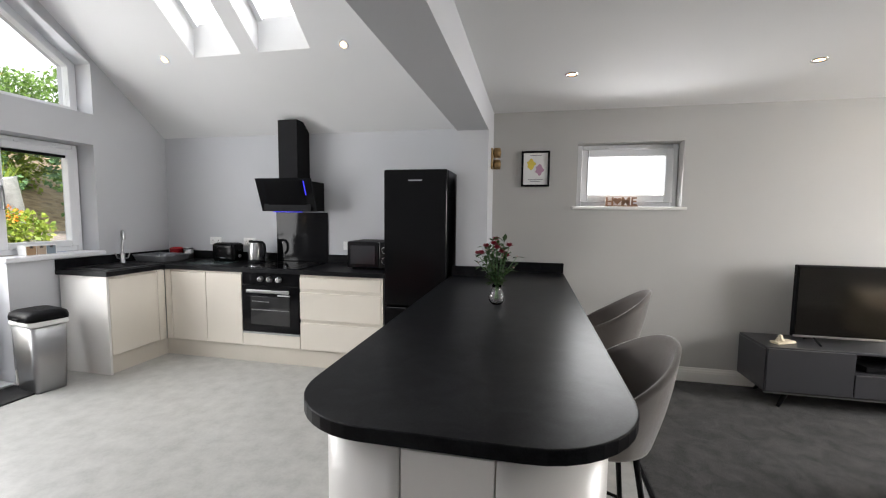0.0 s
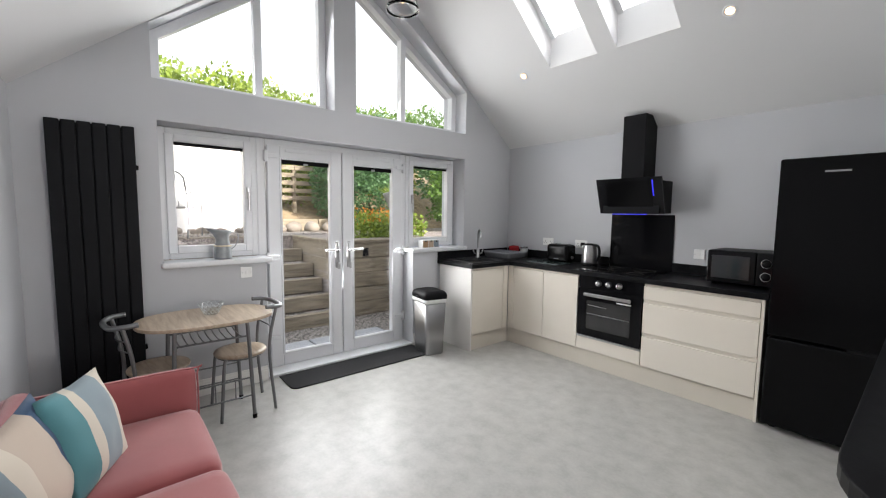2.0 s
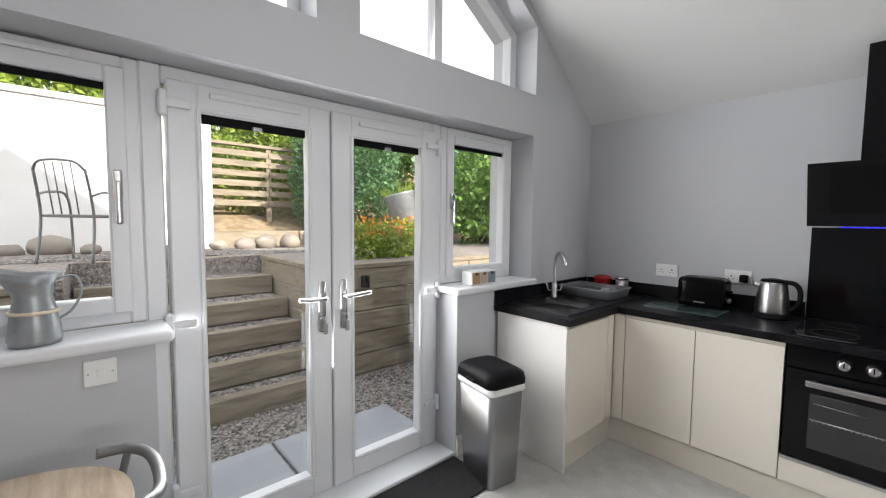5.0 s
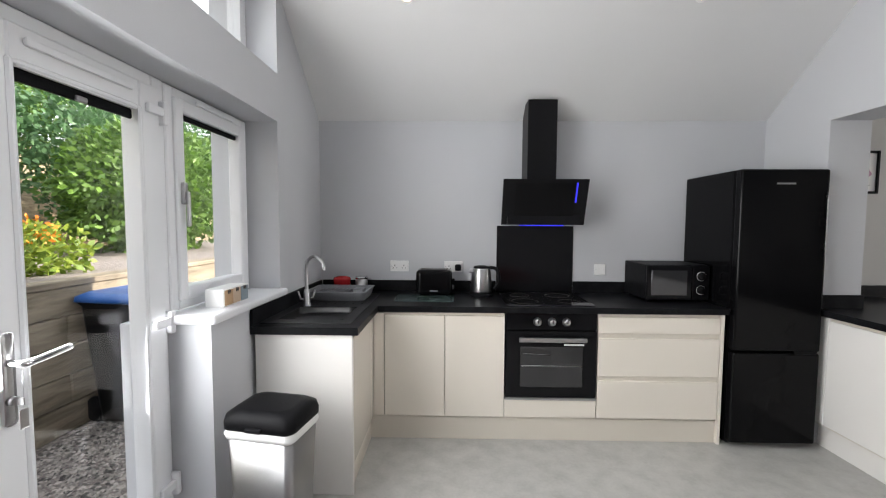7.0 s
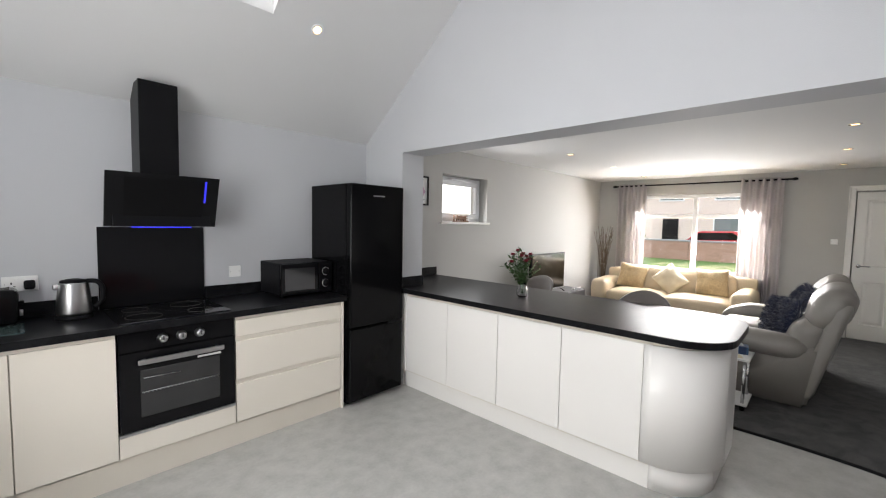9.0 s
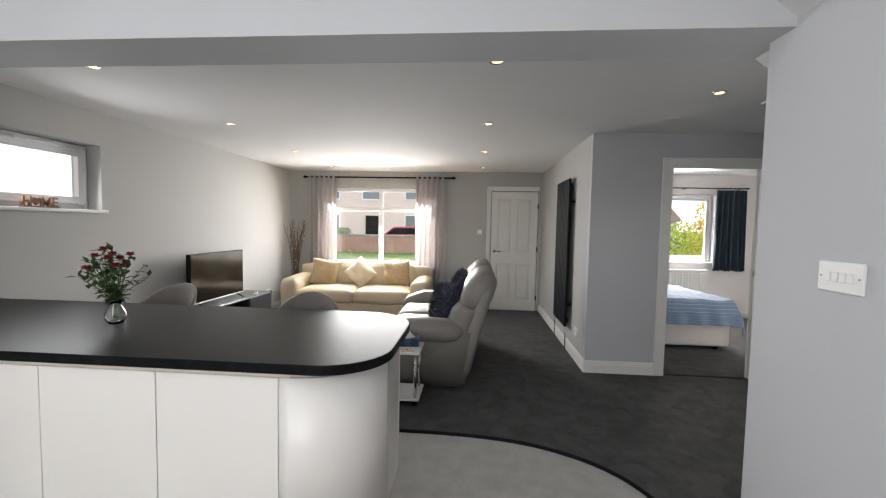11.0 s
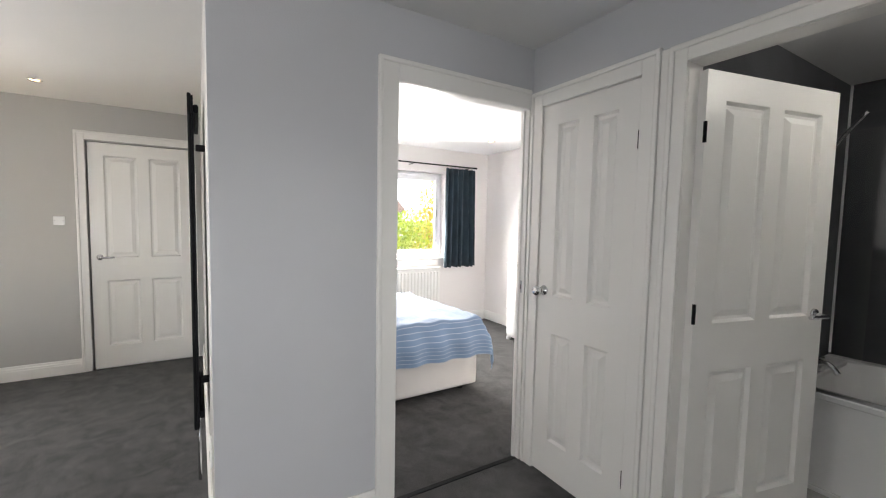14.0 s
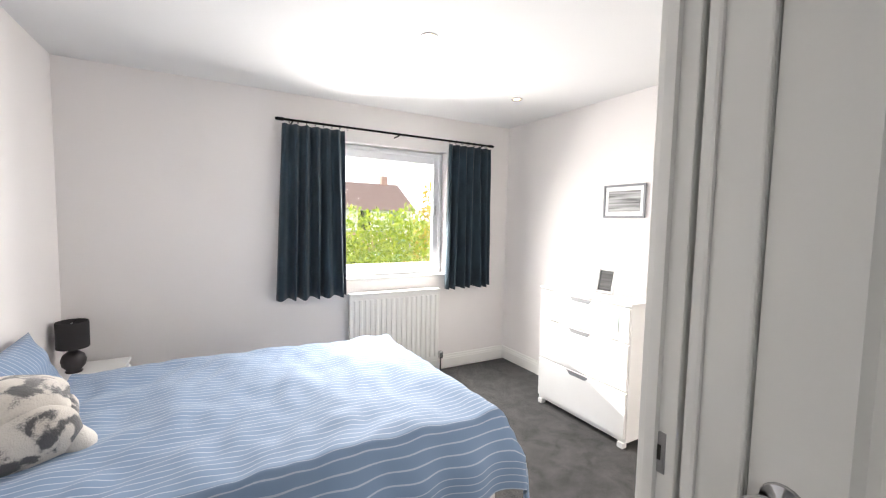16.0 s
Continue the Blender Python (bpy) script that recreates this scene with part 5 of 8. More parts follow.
sp = bmesh.new()
tube(sp, arc([(0, 0, 0.09), (0, 0, 0.24), (0.02, -0.015, 0.30), (0.075, -0.05, 0.325), (0.13, -0.085, 0.29), (0.14, -0.09, 0.24)], 6), 0.011, 12)
part("spout", sp, STEEL, tp)
for s in (-1, 1):
    lv = bmesh.new()
    tube(lv, [(0.0, 0.0, 0.045), (0.03 * s, 0.03 * s, 0.05), (0.04 * s, 0.04 * s, 0.10)], 0.006, 8)
    part("lever", lv, STEEL, tp)

# dish rack
dk = thing("dish_drainer", (-3.66, 3.56, ZT + 0.008), "grey plastic dish drainer tray on the sink", "dish rack")
tray = loft([(0.0, 0.19, 0.145, 0.03), (0.055, 0.205, 0.16, 0.03), (0.065, 0.215, 0.17, 0.03), (0.065, 0.195, 0.15, 0.03), (0.015, 0.175, 0.13, 0.03)])
part("tray", tray, GREYPL, dk)
part("cutlery_cup", box(0.11, 0.18, -0.12, -0.02, 0.012, 0.08, 0.008, 2), GREYPL, dk)
for k in range(9):
    part("rib", box(-0.17 + 0.03 * k, -0.162 + 0.03 * k, -0.12, 0.12, 0.015, 0.045), GREYPL, dk)

single("canister", lathe([(0, 0), (0.055, 0), (0.062, 0.01), (0.064, 0.10), (0.066, 0.104), (0.066, 0.112), (0.058, 0.122), (0.03, 0.13), (0, 0.132)], 24, (-3.72, 3.80, ZT)), RED, "small red lidded canister on the worktop", "canister")
cn = thing("steel_canister", (-3.57, 3.81, ZT), "small brushed steel canister with a lid", "canister")
part("body", lathe([(0, 0), (0.046, 0), (0.046, 0.11), (0, 0.11)], 24), STEEL, cn)
part("lid", lathe([(0, 0.11), (0.048, 0.11), (0.048, 0.128), (0.02, 0.132), (0, 0.132)], 24), CHROME, cn)
single("chopping_board", prism(rounded(-3.27, -2.85, 3.46, 3.72, 0.015, 0.015), ZT, ZT + 0.006, 0.001), paint("frosted green glass", (0.05, 0.075, 0.075), 0.2, vary=0.05, bump=0.02, coat=0.4), "rectangular tinted glass worktop saver", "chopping board")

ts = thing("toaster", (-3.0, 3.74, ZT), "gloss black two-slot toaster on the worktop", "toaster")
part("body", soft_box(-0.135, 0.135, -0.085, 0.085, 0.01, 0.195, 0.03, 0.004, seed=3, rumple=0), BLKGLOSS, ts)
for yy in (-0.03, 0.03):
    part("slot", box(-0.10, 0.10, yy - 0.012, yy + 0.012, 0.19, 0.1985), SHADOWGAP, ts)
part("slider", box(0.135, 0.155, -0.02, 0.02, 0.11, 0.125, 0.004, 1), BLKPLASTIC, ts)
dial = lathe([(0, 0), (0.018, 0), (0.016, 0.015), (0, 0.015)], 16)
part("dial", turn(dial, Matrix.Translation((0.134, 0, 0.06)) @ Matrix.Rotation(radians(90), 4, "Y")), STEEL, ts)
part("badge", box(-0.03, 0.03, -0.0915, -0.088, 0.04, 0.047), GREYPL, ts)
for sx in (-0.1, 0.1):
    for sy in (-0.05, 0.05):
        part("foot", lathe([(0, 0), (0.012, 0), (0.012, 0.014), (0, 0.014)], 10, (sx, sy, 0)), BLKPLASTIC, ts)

kt = thing("kettle", (-2.645, 3.72, ZT), "brushed steel jug kettle with black handle and base", "kettle")
part("power_base", lathe([(0, 0), (0.085, 0), (0.088, 0.01), (0.08, 0.022), (0, 0.022)], 28), BLKPLASTIC, kt)
part("body", lathe([(0.0, 0.022), (0.078, 0.024), (0.080, 0.04), (0.076, 0.12), (0.066, 0.20), (0.063, 0.21), (0, 0.21)], 32), STEEL, kt)
part("lid", lathe([(0, 0.21), (0.062, 0.208), (0.058, 0.222), (0.03, 0.228), (0, 0.229)], 28), BLKPLASTIC, kt)
hb = bmesh.new()
tube(hb, arc([(0.055, -0.02, 0.215), (0.10, -0.03, 0.21), (0.125, -0.035, 0.17), (0.122, -0.035, 0.10), (0.09, -0.03, 0.06)], 5), 0.013, 10)
part("handle", hb, BLKPLASTIC, kt)
part("spout", soft_box(-0.09, -0.05, -0.015, 0.015, 0.17, 0.205, 0.01, n=4), STEEL, kt)

mw = thing("microwave", (-1.31, 3.68, ZT), "black countertop microwave with mirrored door", "microwave")
part("casing", box(-0.205, 0.225, -0.155, 0.19, 0.015, 0.262, 0.008, 2), BLKPLASTIC, mw)
md = part("door", box(-0.205, 0.105, -0.178, -0.156, 0.018, 0.26, 0.006, 2), BLKGLASS, mw)
part("door_window", box(-0.175, 0.07, -0.181, -0.176, 0.05, 0.225, 0.002, 1), paint("mirrored microwave glass", (0.06, 0.06, 0.065), 0.06, metal=0.6, vary=0.05, bump=0), md, "mirrored glass window")
cp = part("control_panel", box(0.108, 0.225, -0.178, -0.156, 0.018, 0.26, 0.006, 2), BLKGLASS, mw)
for z in (0.09, 0.185):
    kn = lathe([(0, 0), (0.03, 0), (0.027, 0.012), (0, 0.012)], 22)
    part("dial", turn(kn, Matrix.Translation((0.166, -0.178, z)) @ Matrix.Rotation(radians(90), 4, "X")), BLKPLASTIC, cp)
    rg = bmesh.new()
    tube(rg, [(0.166 + 0.031 * math.cos(q * math.pi / 12), -0.1785, z + 0.031 * math.sin(q * math.pi / 12)) for q in range(24)], 0.0012, 4, closed=True)
    part("dial_mark", rg, PLASTICW, cp)
for sx in (-0.17, 0.19):
    for sy in (-0.12, 0.15):
        part("foot", lathe([(0, 0), (0.014, 0), (0.014, 0.02), (0, 0.02)], 10, (sx, sy, 0)), BLKPLASTIC, mw)


def wall_plate(name, m, w, h, label, category, rockers=0, sockets=0, plug=None, group="white wall plates"):
    """A wall accessory in the local x, z plane, facing local -y."""
    p = thing(name, (0, 0, 0), label, category, group)
    part("plate", box(-w / 2, w / 2, -0.010, 0.0, -h / 2, h / 2, 0.004, 2), PLASTICW, p)
    for k in range(rockers):
        xx = (k - (rockers - 1) / 2) * 0.024
        part("rocker", box(xx - 0.010, xx + 0.010, -0.0145, -0.009, -0.014, 0.014, 0.002, 1), PLASTICW, p)
    for k in range(sockets):
        xx = (k - (sockets - 1) / 2) * 0.072
        hl = bmesh.new()
        bx(hl, xx - 0.003, xx + 0.003, -0.0108, -0.009, -0.002, 0.010)
        bx(hl, xx - 0.016, xx - 0.008, -0.0108, -0.009, -0.017, -0.012)
        bx(hl, xx + 0.008, xx + 0.016, -0.0108, -0.009, -0.017, -0.012)
        if plug != k:
            part("pin_holes", hl, BLKPLASTIC, p)
        else:
            hl.free()
            part("plug", soft_box(xx - 0.024, xx + 0.024, -0.045, -0.010, -0.032, 0.02, 0.012, n=4, rumple=0), BLKPLASTIC, p, "black plug")
        part("switch", box(xx * 0.45 - 0.007, xx * 0.45 + 0.007, -0.0135, -0.009, 0.016, 0.030, 0.002, 1), PLASTICW, p)
    for sx in (-1, 1):
        sc = lathe([(0, 0), (0.003, 0), (0.003, 0.001), (0, 0.001)], 8)
        part("screw", turn(sc, Matrix.Translation((sx * (w / 2 - 0.012), -0.010, 0)) @ Matrix.Rotation(radians(90), 4, "X")), STEEL, p)
    p.matrix_basis = m
    return p


wall_plate("double_socket", pose(-3.285, YK, 1.112), 0.147, 0.087, "white double socket above the worktop", "socket", sockets=2)
wall_plate("double_socket", pose(-2.855, YK, 1.110), 0.147, 0.087, "white double socket with a black plug in it", "socket", sockets=2, plug=1)
wall_plate("cooker_switch", pose(-1.70, YK, 1.096), 0.087, 0.087, "white switched spur plate beside the hob", "switch", rockers=1)
wall_plate("light_switch", pose(XG, 0.752, 0.935, 0, 0, 90), 0.087, 0.087, "white single plate under the window sill", "switch", rockers=1)
wall_plate("light_switch", pose(-0.698, YS, 1.312, 0, 0, 180), 0.147, 0.088, "white four-gang light switch on the end wall", "switch", rockers=4)
wall_plate("thermostat", pose(XF, 0.462, 1.34, 0, 0, -90), 0.075, 0.075, "small white thermostat beside the front door", "thermostat")
wall_plate("double_socket", pose(XB + 0.35, YB, 0.32, 0, 0, 180), 0.147, 0.087, "white double socket low on the wall", "socket", sockets=2)
wall_plate("alarm_sounder", pose(0.69, YH, 2.19, 0, 0, 180), 0.09, 0.11, "white square sounder box above the bathroom door", "sounder")
wall_plate("double_socket", pose(4.25, YL, 0.33, 0, 0, 0), 0.147, 0.087, "white double socket with a black plug near the sofa", "socket", sockets=2, plug=1)

# things on the gable sills
bxs = thing("drawer_box", (-3.985, 2.66, 1.048), "small white box with three wooden and grey drawers", "storage box")
part("shell", box(-0.045, 0.045, -0.115, 0.115, 0.0, 0.085, 0.003, 1), PLASTICW, bxs)
for k, m in enumerate((paint("kraft drawer", (0.40, 0.26, 0.15), 0.7, bump=0.03), paint("pale wood drawer", (0.52, 0.40, 0.30), 0.7, bump=0.03), paint("blue grey drawer", (0.22, 0.27, 0.31), 0.7, bump=0.03))):
    y0 = -0.108 + k * 0.073
    d = part("drawer", box(0.043, 0.049, y0, y0 + 0.068, 0.006, 0.078, 0.002, 1), m, bxs)
    part("finger_hole", box(0.047, 0.0498, y0 + 0.022, y0 + 0.046, 0.060, 0.079, 0.004, 1), SHADOWGAP, d)
jg = thing("zinc_jug", (-3.97, 0.60, 1.048), "galvanised zinc jug with a cream bow", "jug")
jb = lathe([(0, 0.002), (0.062, 0.002), (0.066, 0.02), (0.055, 0.11), (0.046, 0.15), (0.05, 0.19), (0.07, 0.225), (0.066, 0.225), (0.046, 0.19), (0.042, 0.15), (0.05, 0.10), (0.055, 0.02), (0, 0.02)], 28)
for v in jb.verts:
    if v.co.z > 0.17 and v.co.y < -0.02:
        v.co.y -= (v.co.z - 0.17) * 0.9
        v.co.z += (v.co.z - 0.17) * 0.3
part("body", jb, GALV, jg)
hb = bmesh.new()
tube(hb, arc([(0, 0.055, 0.205), (0, 0.10, 0.21), (0, 0.115, 0.16), (0, 0.09, 0.10), (0, 0.058, 0.075)], 5), 0.004, 8)
part("handle", hb, GALV, jg)
rb = bmesh.new()
tube(rb, [(0.058 * math.cos(q * math.pi / 10), 0.058 * math.sin(q * math.pi / 10), 0.105) for q in range(20)], 0.006, 6, closed=True)
part("ribbon", rb, IVORYCUSH, jg)

# flowers on the peninsula
VX, VY = -0.03, 2.35
vs = thing("flower_vase", (VX, VY, ZT), "small round glass vase of red roses and greenery", "vase of flowers")
part("vase", lathe([(0, 0.0), (0.03, 0.0), (0.045, 0.02), (0.048, 0.045), (0.035, 0.075), (0.026, 0.095), (0.03, 0.115), (0.027, 0.115), (0.023, 0.095), (0.032, 0.073), (0.044, 0.045), (0.041, 0.022), (0.028, 0.006), (0, 0.006)], 24), CLEAR, vs, "round clear glass vase")
rnd = random.Random(5)
stem, leaf, rose, white = bmesh.new(), bmesh.new(), bmesh.new(), bmesh.new()


def blade(bm, p, d, ln, w, up):
    """A folded leaf from p along d."""
    d = d.normalized()
    s = d.cross(up)
    s = s.normalized() if s.length > 1e-4 else Vector((1, 0, 0))
    nrm = s.cross(d)
    m = p + d * ln * 0.5 - nrm * ln * 0.06
    a, b = bm.verts.new(p), bm.verts.new(p + d * ln - nrm * ln * 0.15)
    c, e, f = bm.verts.new(m + s * w / 2 + nrm * w * 0.15), bm.verts.new(m - s * w / 2 + nrm * w * 0.15), bm.verts.new(m)
    bm.faces.new((a, c, b, f)), bm.faces.new((a, f, b, e))


for k in range(30):
    a, t = rnd.uniform(0, 6.283), rnd.uniform(0.15, 1.0)
    tip = Vector((0.15 * t * math.cos(a), 0.15 * t * math.sin(a), 0.36 - 0.12 * t + rnd.uniform(-0.05, 0.05)))
    pts = arc([(0.012 * math.cos(a + 2), 0.012 * math.sin(a + 2), 0.03), (0.015 * math.cos(a), 0.015 * math.sin(a), 0.13), tip], 4)
    tube(stem, pts, 0.0018, 5)
    for q in pts[4:]:
        for j in range(2):
            dd = Vector((rnd.uniform(-1, 1), rnd.uniform(-1, 1), rnd.uniform(-0.3, 0.8)))
            blade(leaf, q, dd, rnd.uniform(0.035, 0.065), rnd.uniform(0.018, 0.03), Vector((0, 0, 1)))
    if k % 3 != 2:
        tgt = rose if k % 3 == 0 else white
        for lay in range(3):
            for j in range(5):
                an = j * 1.256 + lay * 0.6
                dd = Vector((math.cos(an), math.sin(an), 0.6 + lay * 0.7))
                blade(tgt, tip, dd, 0.030 if k % 3 == 0 else 0.010, 0.028 if k % 3 == 0 else 0.008, Vector((0, 0, 1)))
part("stems", stem, LEAFB, vs)
part("leaves", leaf, leafmat("dark bouquet leaves", (0.018, 0.045, 0.012), (0.06, 0.11, 0.03)), vs)
part("roses", rose, FLOWERR, vs, "dark red rose heads")
part("filler_flowers", white, paint("pale pink petals", (0.55, 0.38, 0.36), 0.7, bump=0), vs)


# bar stools
def bar_stool(at, rz):
    """A bucket stool; the sitter faces local -x."""
    c = thing("bar_stool", at, "grey velvet bucket bar stool on black legs", "bar stool", "stools at the peninsula", rz)
    n, m = 28, 9
    shell = bmesh.new()
    for side in (0, 1):
        grid = []
        for i in range(n + 1):
            a = radians(-140 + 280 * i / n)
            row = []
            k = (math.cos(a) + 1) / 2
            hgt = 0.10 + 0.255 * k ** 1.3
            for j in range(m + 1):
                t = j / m
                r = 0.165 + 0.04 * t - 0.028 * side * (1 - 0.4 * t) + 0.01 * math.sin(t * 3.1)
                lean = 0.04 * t * k
                row.append(shell.verts.new((r * math.cos(a) + lean, r * 1.03 * math.sin(a), 0.625 + hgt * t - 0.02 * (1 - t))))
            grid.append(row)
        for i in range(n):
            for j in range(m):
                q = (grid[i][j], grid[i + 1][j], grid[i + 1][j + 1], grid[i][j + 1])
                shell.faces.new(q if side == 0 else q[::-1]).smooth = True
        if side == 0:
            outer = grid
    for i in range(n):
        shell.faces.new((outer[i][m], outer[i + 1][m], grid[i + 1][m], grid[i][m])).smooth = True
    for i in (0, n):
        for j in range(m):
            shell.faces.new((outer[i][j], outer[i][j + 1], grid[i][j + 1], grid[i][j])).smooth = True
    bmesh.ops.recalc_face_normals(shell, faces=shell.faces)
    part("backrest", shell, GREYFABRIC, c, "curved velvet bucket back")
    part("seat", lathe([(0, 0.575), (0.14, 0.575), (0.16, 0.59), (0.165, 0.615), (0.15, 0.64), (0.10, 0.65), (0, 0.645)], 32), GREYFABRIC, c)
    for a in (45, 135, 225, 315):
        lg = bmesh.new()
        cx, cy = math.cos(radians(a)), math.sin(radians(a))
        tube(lg, [(0.12 * cx, 0.12 * cy, 0.58), (0.225 * cx, 0.225 * cy, 0.006)], [0.012, 0.009], 8)
        part("leg", lg, BLKMETAL, c)
    fr = bmesh.new()
    tube(fr, [(0.185 * math.cos(2 * math.pi * k / 24), 0.185 * math.sin(2 * math.pi * k / 24), 0.25) for k in range(24)], 0.007, 6, closed=True)
    part("footrest", fr, BLKMETAL, c)
    return c


bar_stool((0.445, 1.57, 0), 10)
bar_stool((0.64, 2.68, 0), -6)


# ---- doors inside ----
def panel_door(name, at, rz, w, h, label, handle="lever", hinge_side=1, kind="structure"):
    """A white four-panel door: hinge at the origin, leaf along local +x, faces along local y."""
    d = thing(name, at, label, "door", rz=rz, kind=kind)
    t = 0.019
    st, mid = 0.105, 0.09
    zr = [(0.0, 0.20), (h * 0.395, h * 0.395 + 0.205), (h - 0.11, h)]
    fr = bmesh.new()
    bx(fr, 0, st, -t, t, 0, h), bx(fr, w - st, w, -t, t, 0, h)
    for a, b in zr:
        bx(fr, st, w - st, -t, t, a, b)
    pw = (w - 2 * st - mid) / 2
    for a, b in ((zr[0][1], zr[1][0]), (zr[1][1], zr[2][0])):
        bx(fr, st + pw, st + pw + mid, -t, t, a, b)
    part("leaf", fr, TRIM, d)
    for a, b in ((zr[0][1], zr[1][0]), (zr[1][1], zr[2][0])):
        for x0 in (st, st + pw + mid):
            p = bmesh.new()
            rings = []
            for inset, dep in ((0.0, t - 0.001), (0.010, t - 0.016), (0.022, t - 0.017), (0.050, t - 0.003)):
                rings.append((x0 + inset, x0 + pw - inset, a + inset, b - inset, dep))
            for s in (1, -1):
                prev = None
                for q in rings:
                    cur = [p.verts.new((x, s * q[4], z)) for x, z in ((q[0], q[2]), (q[1], q[2]), (q[1], q[3]), (q[0], q[3]))]
                    if prev:
                        for i in range(4):
                            p.faces.new((prev[i], prev[(i + 1) % 4], cur[(i + 1) % 4], cur[i]))
                    prev = cur
                p.faces.new(prev)
            bmesh.ops.recalc_face_normals(p, faces=p.faces)
            part("panel", p, TRIM, d)
    for s in (1, -1):
        hb = bmesh.new()
        if handle == "lever":
            r = lathe([(0, 0), (0.026, 0), (0.024, 0.008), (0, 0.008)], 18)
            turn(r, Matrix.Translation((w - 0.06, s * t, h * 0.5)) @ Matrix.Rotation(radians(-90 * s), 4, "X"))
            tube(r, arc([(w - 0.06, s * t, h * 0.5), (w - 0.06, s * (t + 0.05), h * 0.5), (w - 0.08, s * (t + 0.055), h * 0.5), (w - 0.17, s * (t + 0.05), h * 0.5)], 4), 0.009, 8)
        else:
            r = lathe([(0, 0), (0.028, 0), (0.026, 0.006), (0.010, 0.012), (0.010, 0.03), (0.024, 0.04), (0.028, 0.055), (0.020, 0.068), (0, 0.07)], 22)
            turn(r, Matrix.Translation((w - 0.042, s * t, h * 0.508)) @ Matrix.Rotation(radians(-90 * s), 4, "X"))
        hb.free()
        part("handle", r, CHROME, d, "polished chrome door handle")
    for z in (0.22, h * 0.52, h - 0.24) if handle == "lever" else (0.24, h - 0.26):
        hg = bmesh.new()
        tube(hg, [(-0.004, hinge_side * (t + 0.004), z - 0.04), (-0.004, hinge_side * (t + 0.004), z + 0.04)], 0.007, 8)
        bx(hg, -0.004, 0.007, hinge_side * t - 0.002, hinge_side * t + 0.002, z - 0.038, z + 0.038)
        part("hinge", hg, BLKMETAL, d, "dark metal butt hinge")
    return d


def architrave(name, axis, face, u0, u1, zt, out, wall, w=0.07, left=True, right=True, stops=False, lab="white moulded door architrave and lining"):
    """Casing round a doorway: u0..u1 is the clear opening, out the way the face looks, wall the thickness behind it."""
    f = thing(name, (face, u0, 0) if axis == "x" else (u0, face, 0), lab, "door frame", kind="structure")

    def put(nm, a, b, z0, z1, d0, d1, bev=0.004):
        lo, hi = sorted((face + d0 * out, face + d1 * out))
        bm = box(lo, hi, a, b, z0, z1, bev, 2) if axis == "x" else box(a, b, lo, hi, z0, z1, bev, 2)
        part(nm, bm, TRIM, f, world=True)

    for on_, a, b in ((left, u0 - w, u0), (right, u1, u1 + w)):
        if on_:
            put("casing", a, b, 0.004, zt + w, 0.001, 0.014)
            m0, m1 = (a, a + 0.022) if a < u0 else (b - 0.022, b)
            put("casing_moulding", m0, m1, 0.004, zt + w, 0.013, 0.022, 0.006)
    a0, a1 = u0 - (w if left else 0), u1 + (w if right else 0)
    put("head_casing", u0 - 0.001, u1 + 0.001, zt, zt + w, 0.001, 0.0135)
    put("head_moulding", a0, a1, zt + w - 0.022, zt + w, 0.013, 0.0225, 0.006)
    put("lining", u0 - 0.021, u0, 0.004, zt + 0.01, -wall - 0.002, -0.001, 0.002)
    put("lining", u1, u1 + 0.021, 0.004, zt + 0.01, -wall - 0.002, -0.001, 0.002)
    put("head_lining", u0, u1, zt, zt + 0.013, -wall - 0.002, -0.001, 0.002)
    if stops:
        put("stop", u0, u0 + 0.012, 0.004, zt, -wall * 0.75, -wall * 0.45, 0.001)
        put("stop", u1 - 0.012, u1, 0.004, zt, -wall * 0.75, -wall * 0.45, 0.001)
    return f


architrave("door_frame_front", "x", XF, -0.525, 0.28, 2.045, -1, 0.26, right=True, left=False)
panel_door("door_2", (XF + 0.025, -0.510, 0.012), 90, 0.775, 2.015, "white four-panel door beside the window, closed", "lever", 1)
architrave("door_frame_bedroom", "x", XB, -2.135, -1.335, 2.025, -1, 0.065, w=0.10, left=False, stops=True)
architrave("door_frame_cupboard", "y", YH, 1.487, 2.058, 2.025, 1, 0.09, w=0.083)
panel_door("door_3", (1.490, YH - 0.018, 0.012), 0, 0.565, 2.009, "narrow white four-panel cupboard door, closed", "knob", 1)
architrave("door_frame_bathroom", "y", YH, 0.515, 1.300, 2.025, 1, 0.10, left=True, right=True)
structure("trim_doors", box(1.3705, 1.4035, YH + 0.001, YH + 0.013, 0.004, 2.095, 0.002, 1), TRIM, "white board between two door casings", "door trim")
panel_door("door_4", (1.283, YH - 0.075, 0.012), 257.5, 0.795, 1.99, "white four-panel bathroom door, standing open", "lever", -1)
structure("door_strip", box(XB + 0.015, XB + 0.045, -2.134, -1.336, 0.004, 0.010, 0.002, 1), BLKPLASTIC, "dark carpet bar in the bedroom doorway", "threshold strip")
kp = thing("strike_plate", (XB + 0.03, -2.135, 1.03), "steel strike plate on the bedroom door lining", "strike plate")
part("plate", box(-0.014, 0.014, -0.001, 0.002, -0.035, 0.035, 0.001, 1), STEEL, kp)
part("latch_hole", box(-0.007, 0.007, 0.0015, 0.0026, -0.013, 0.013), SHADOWGAP, kp)
kp.parent = None

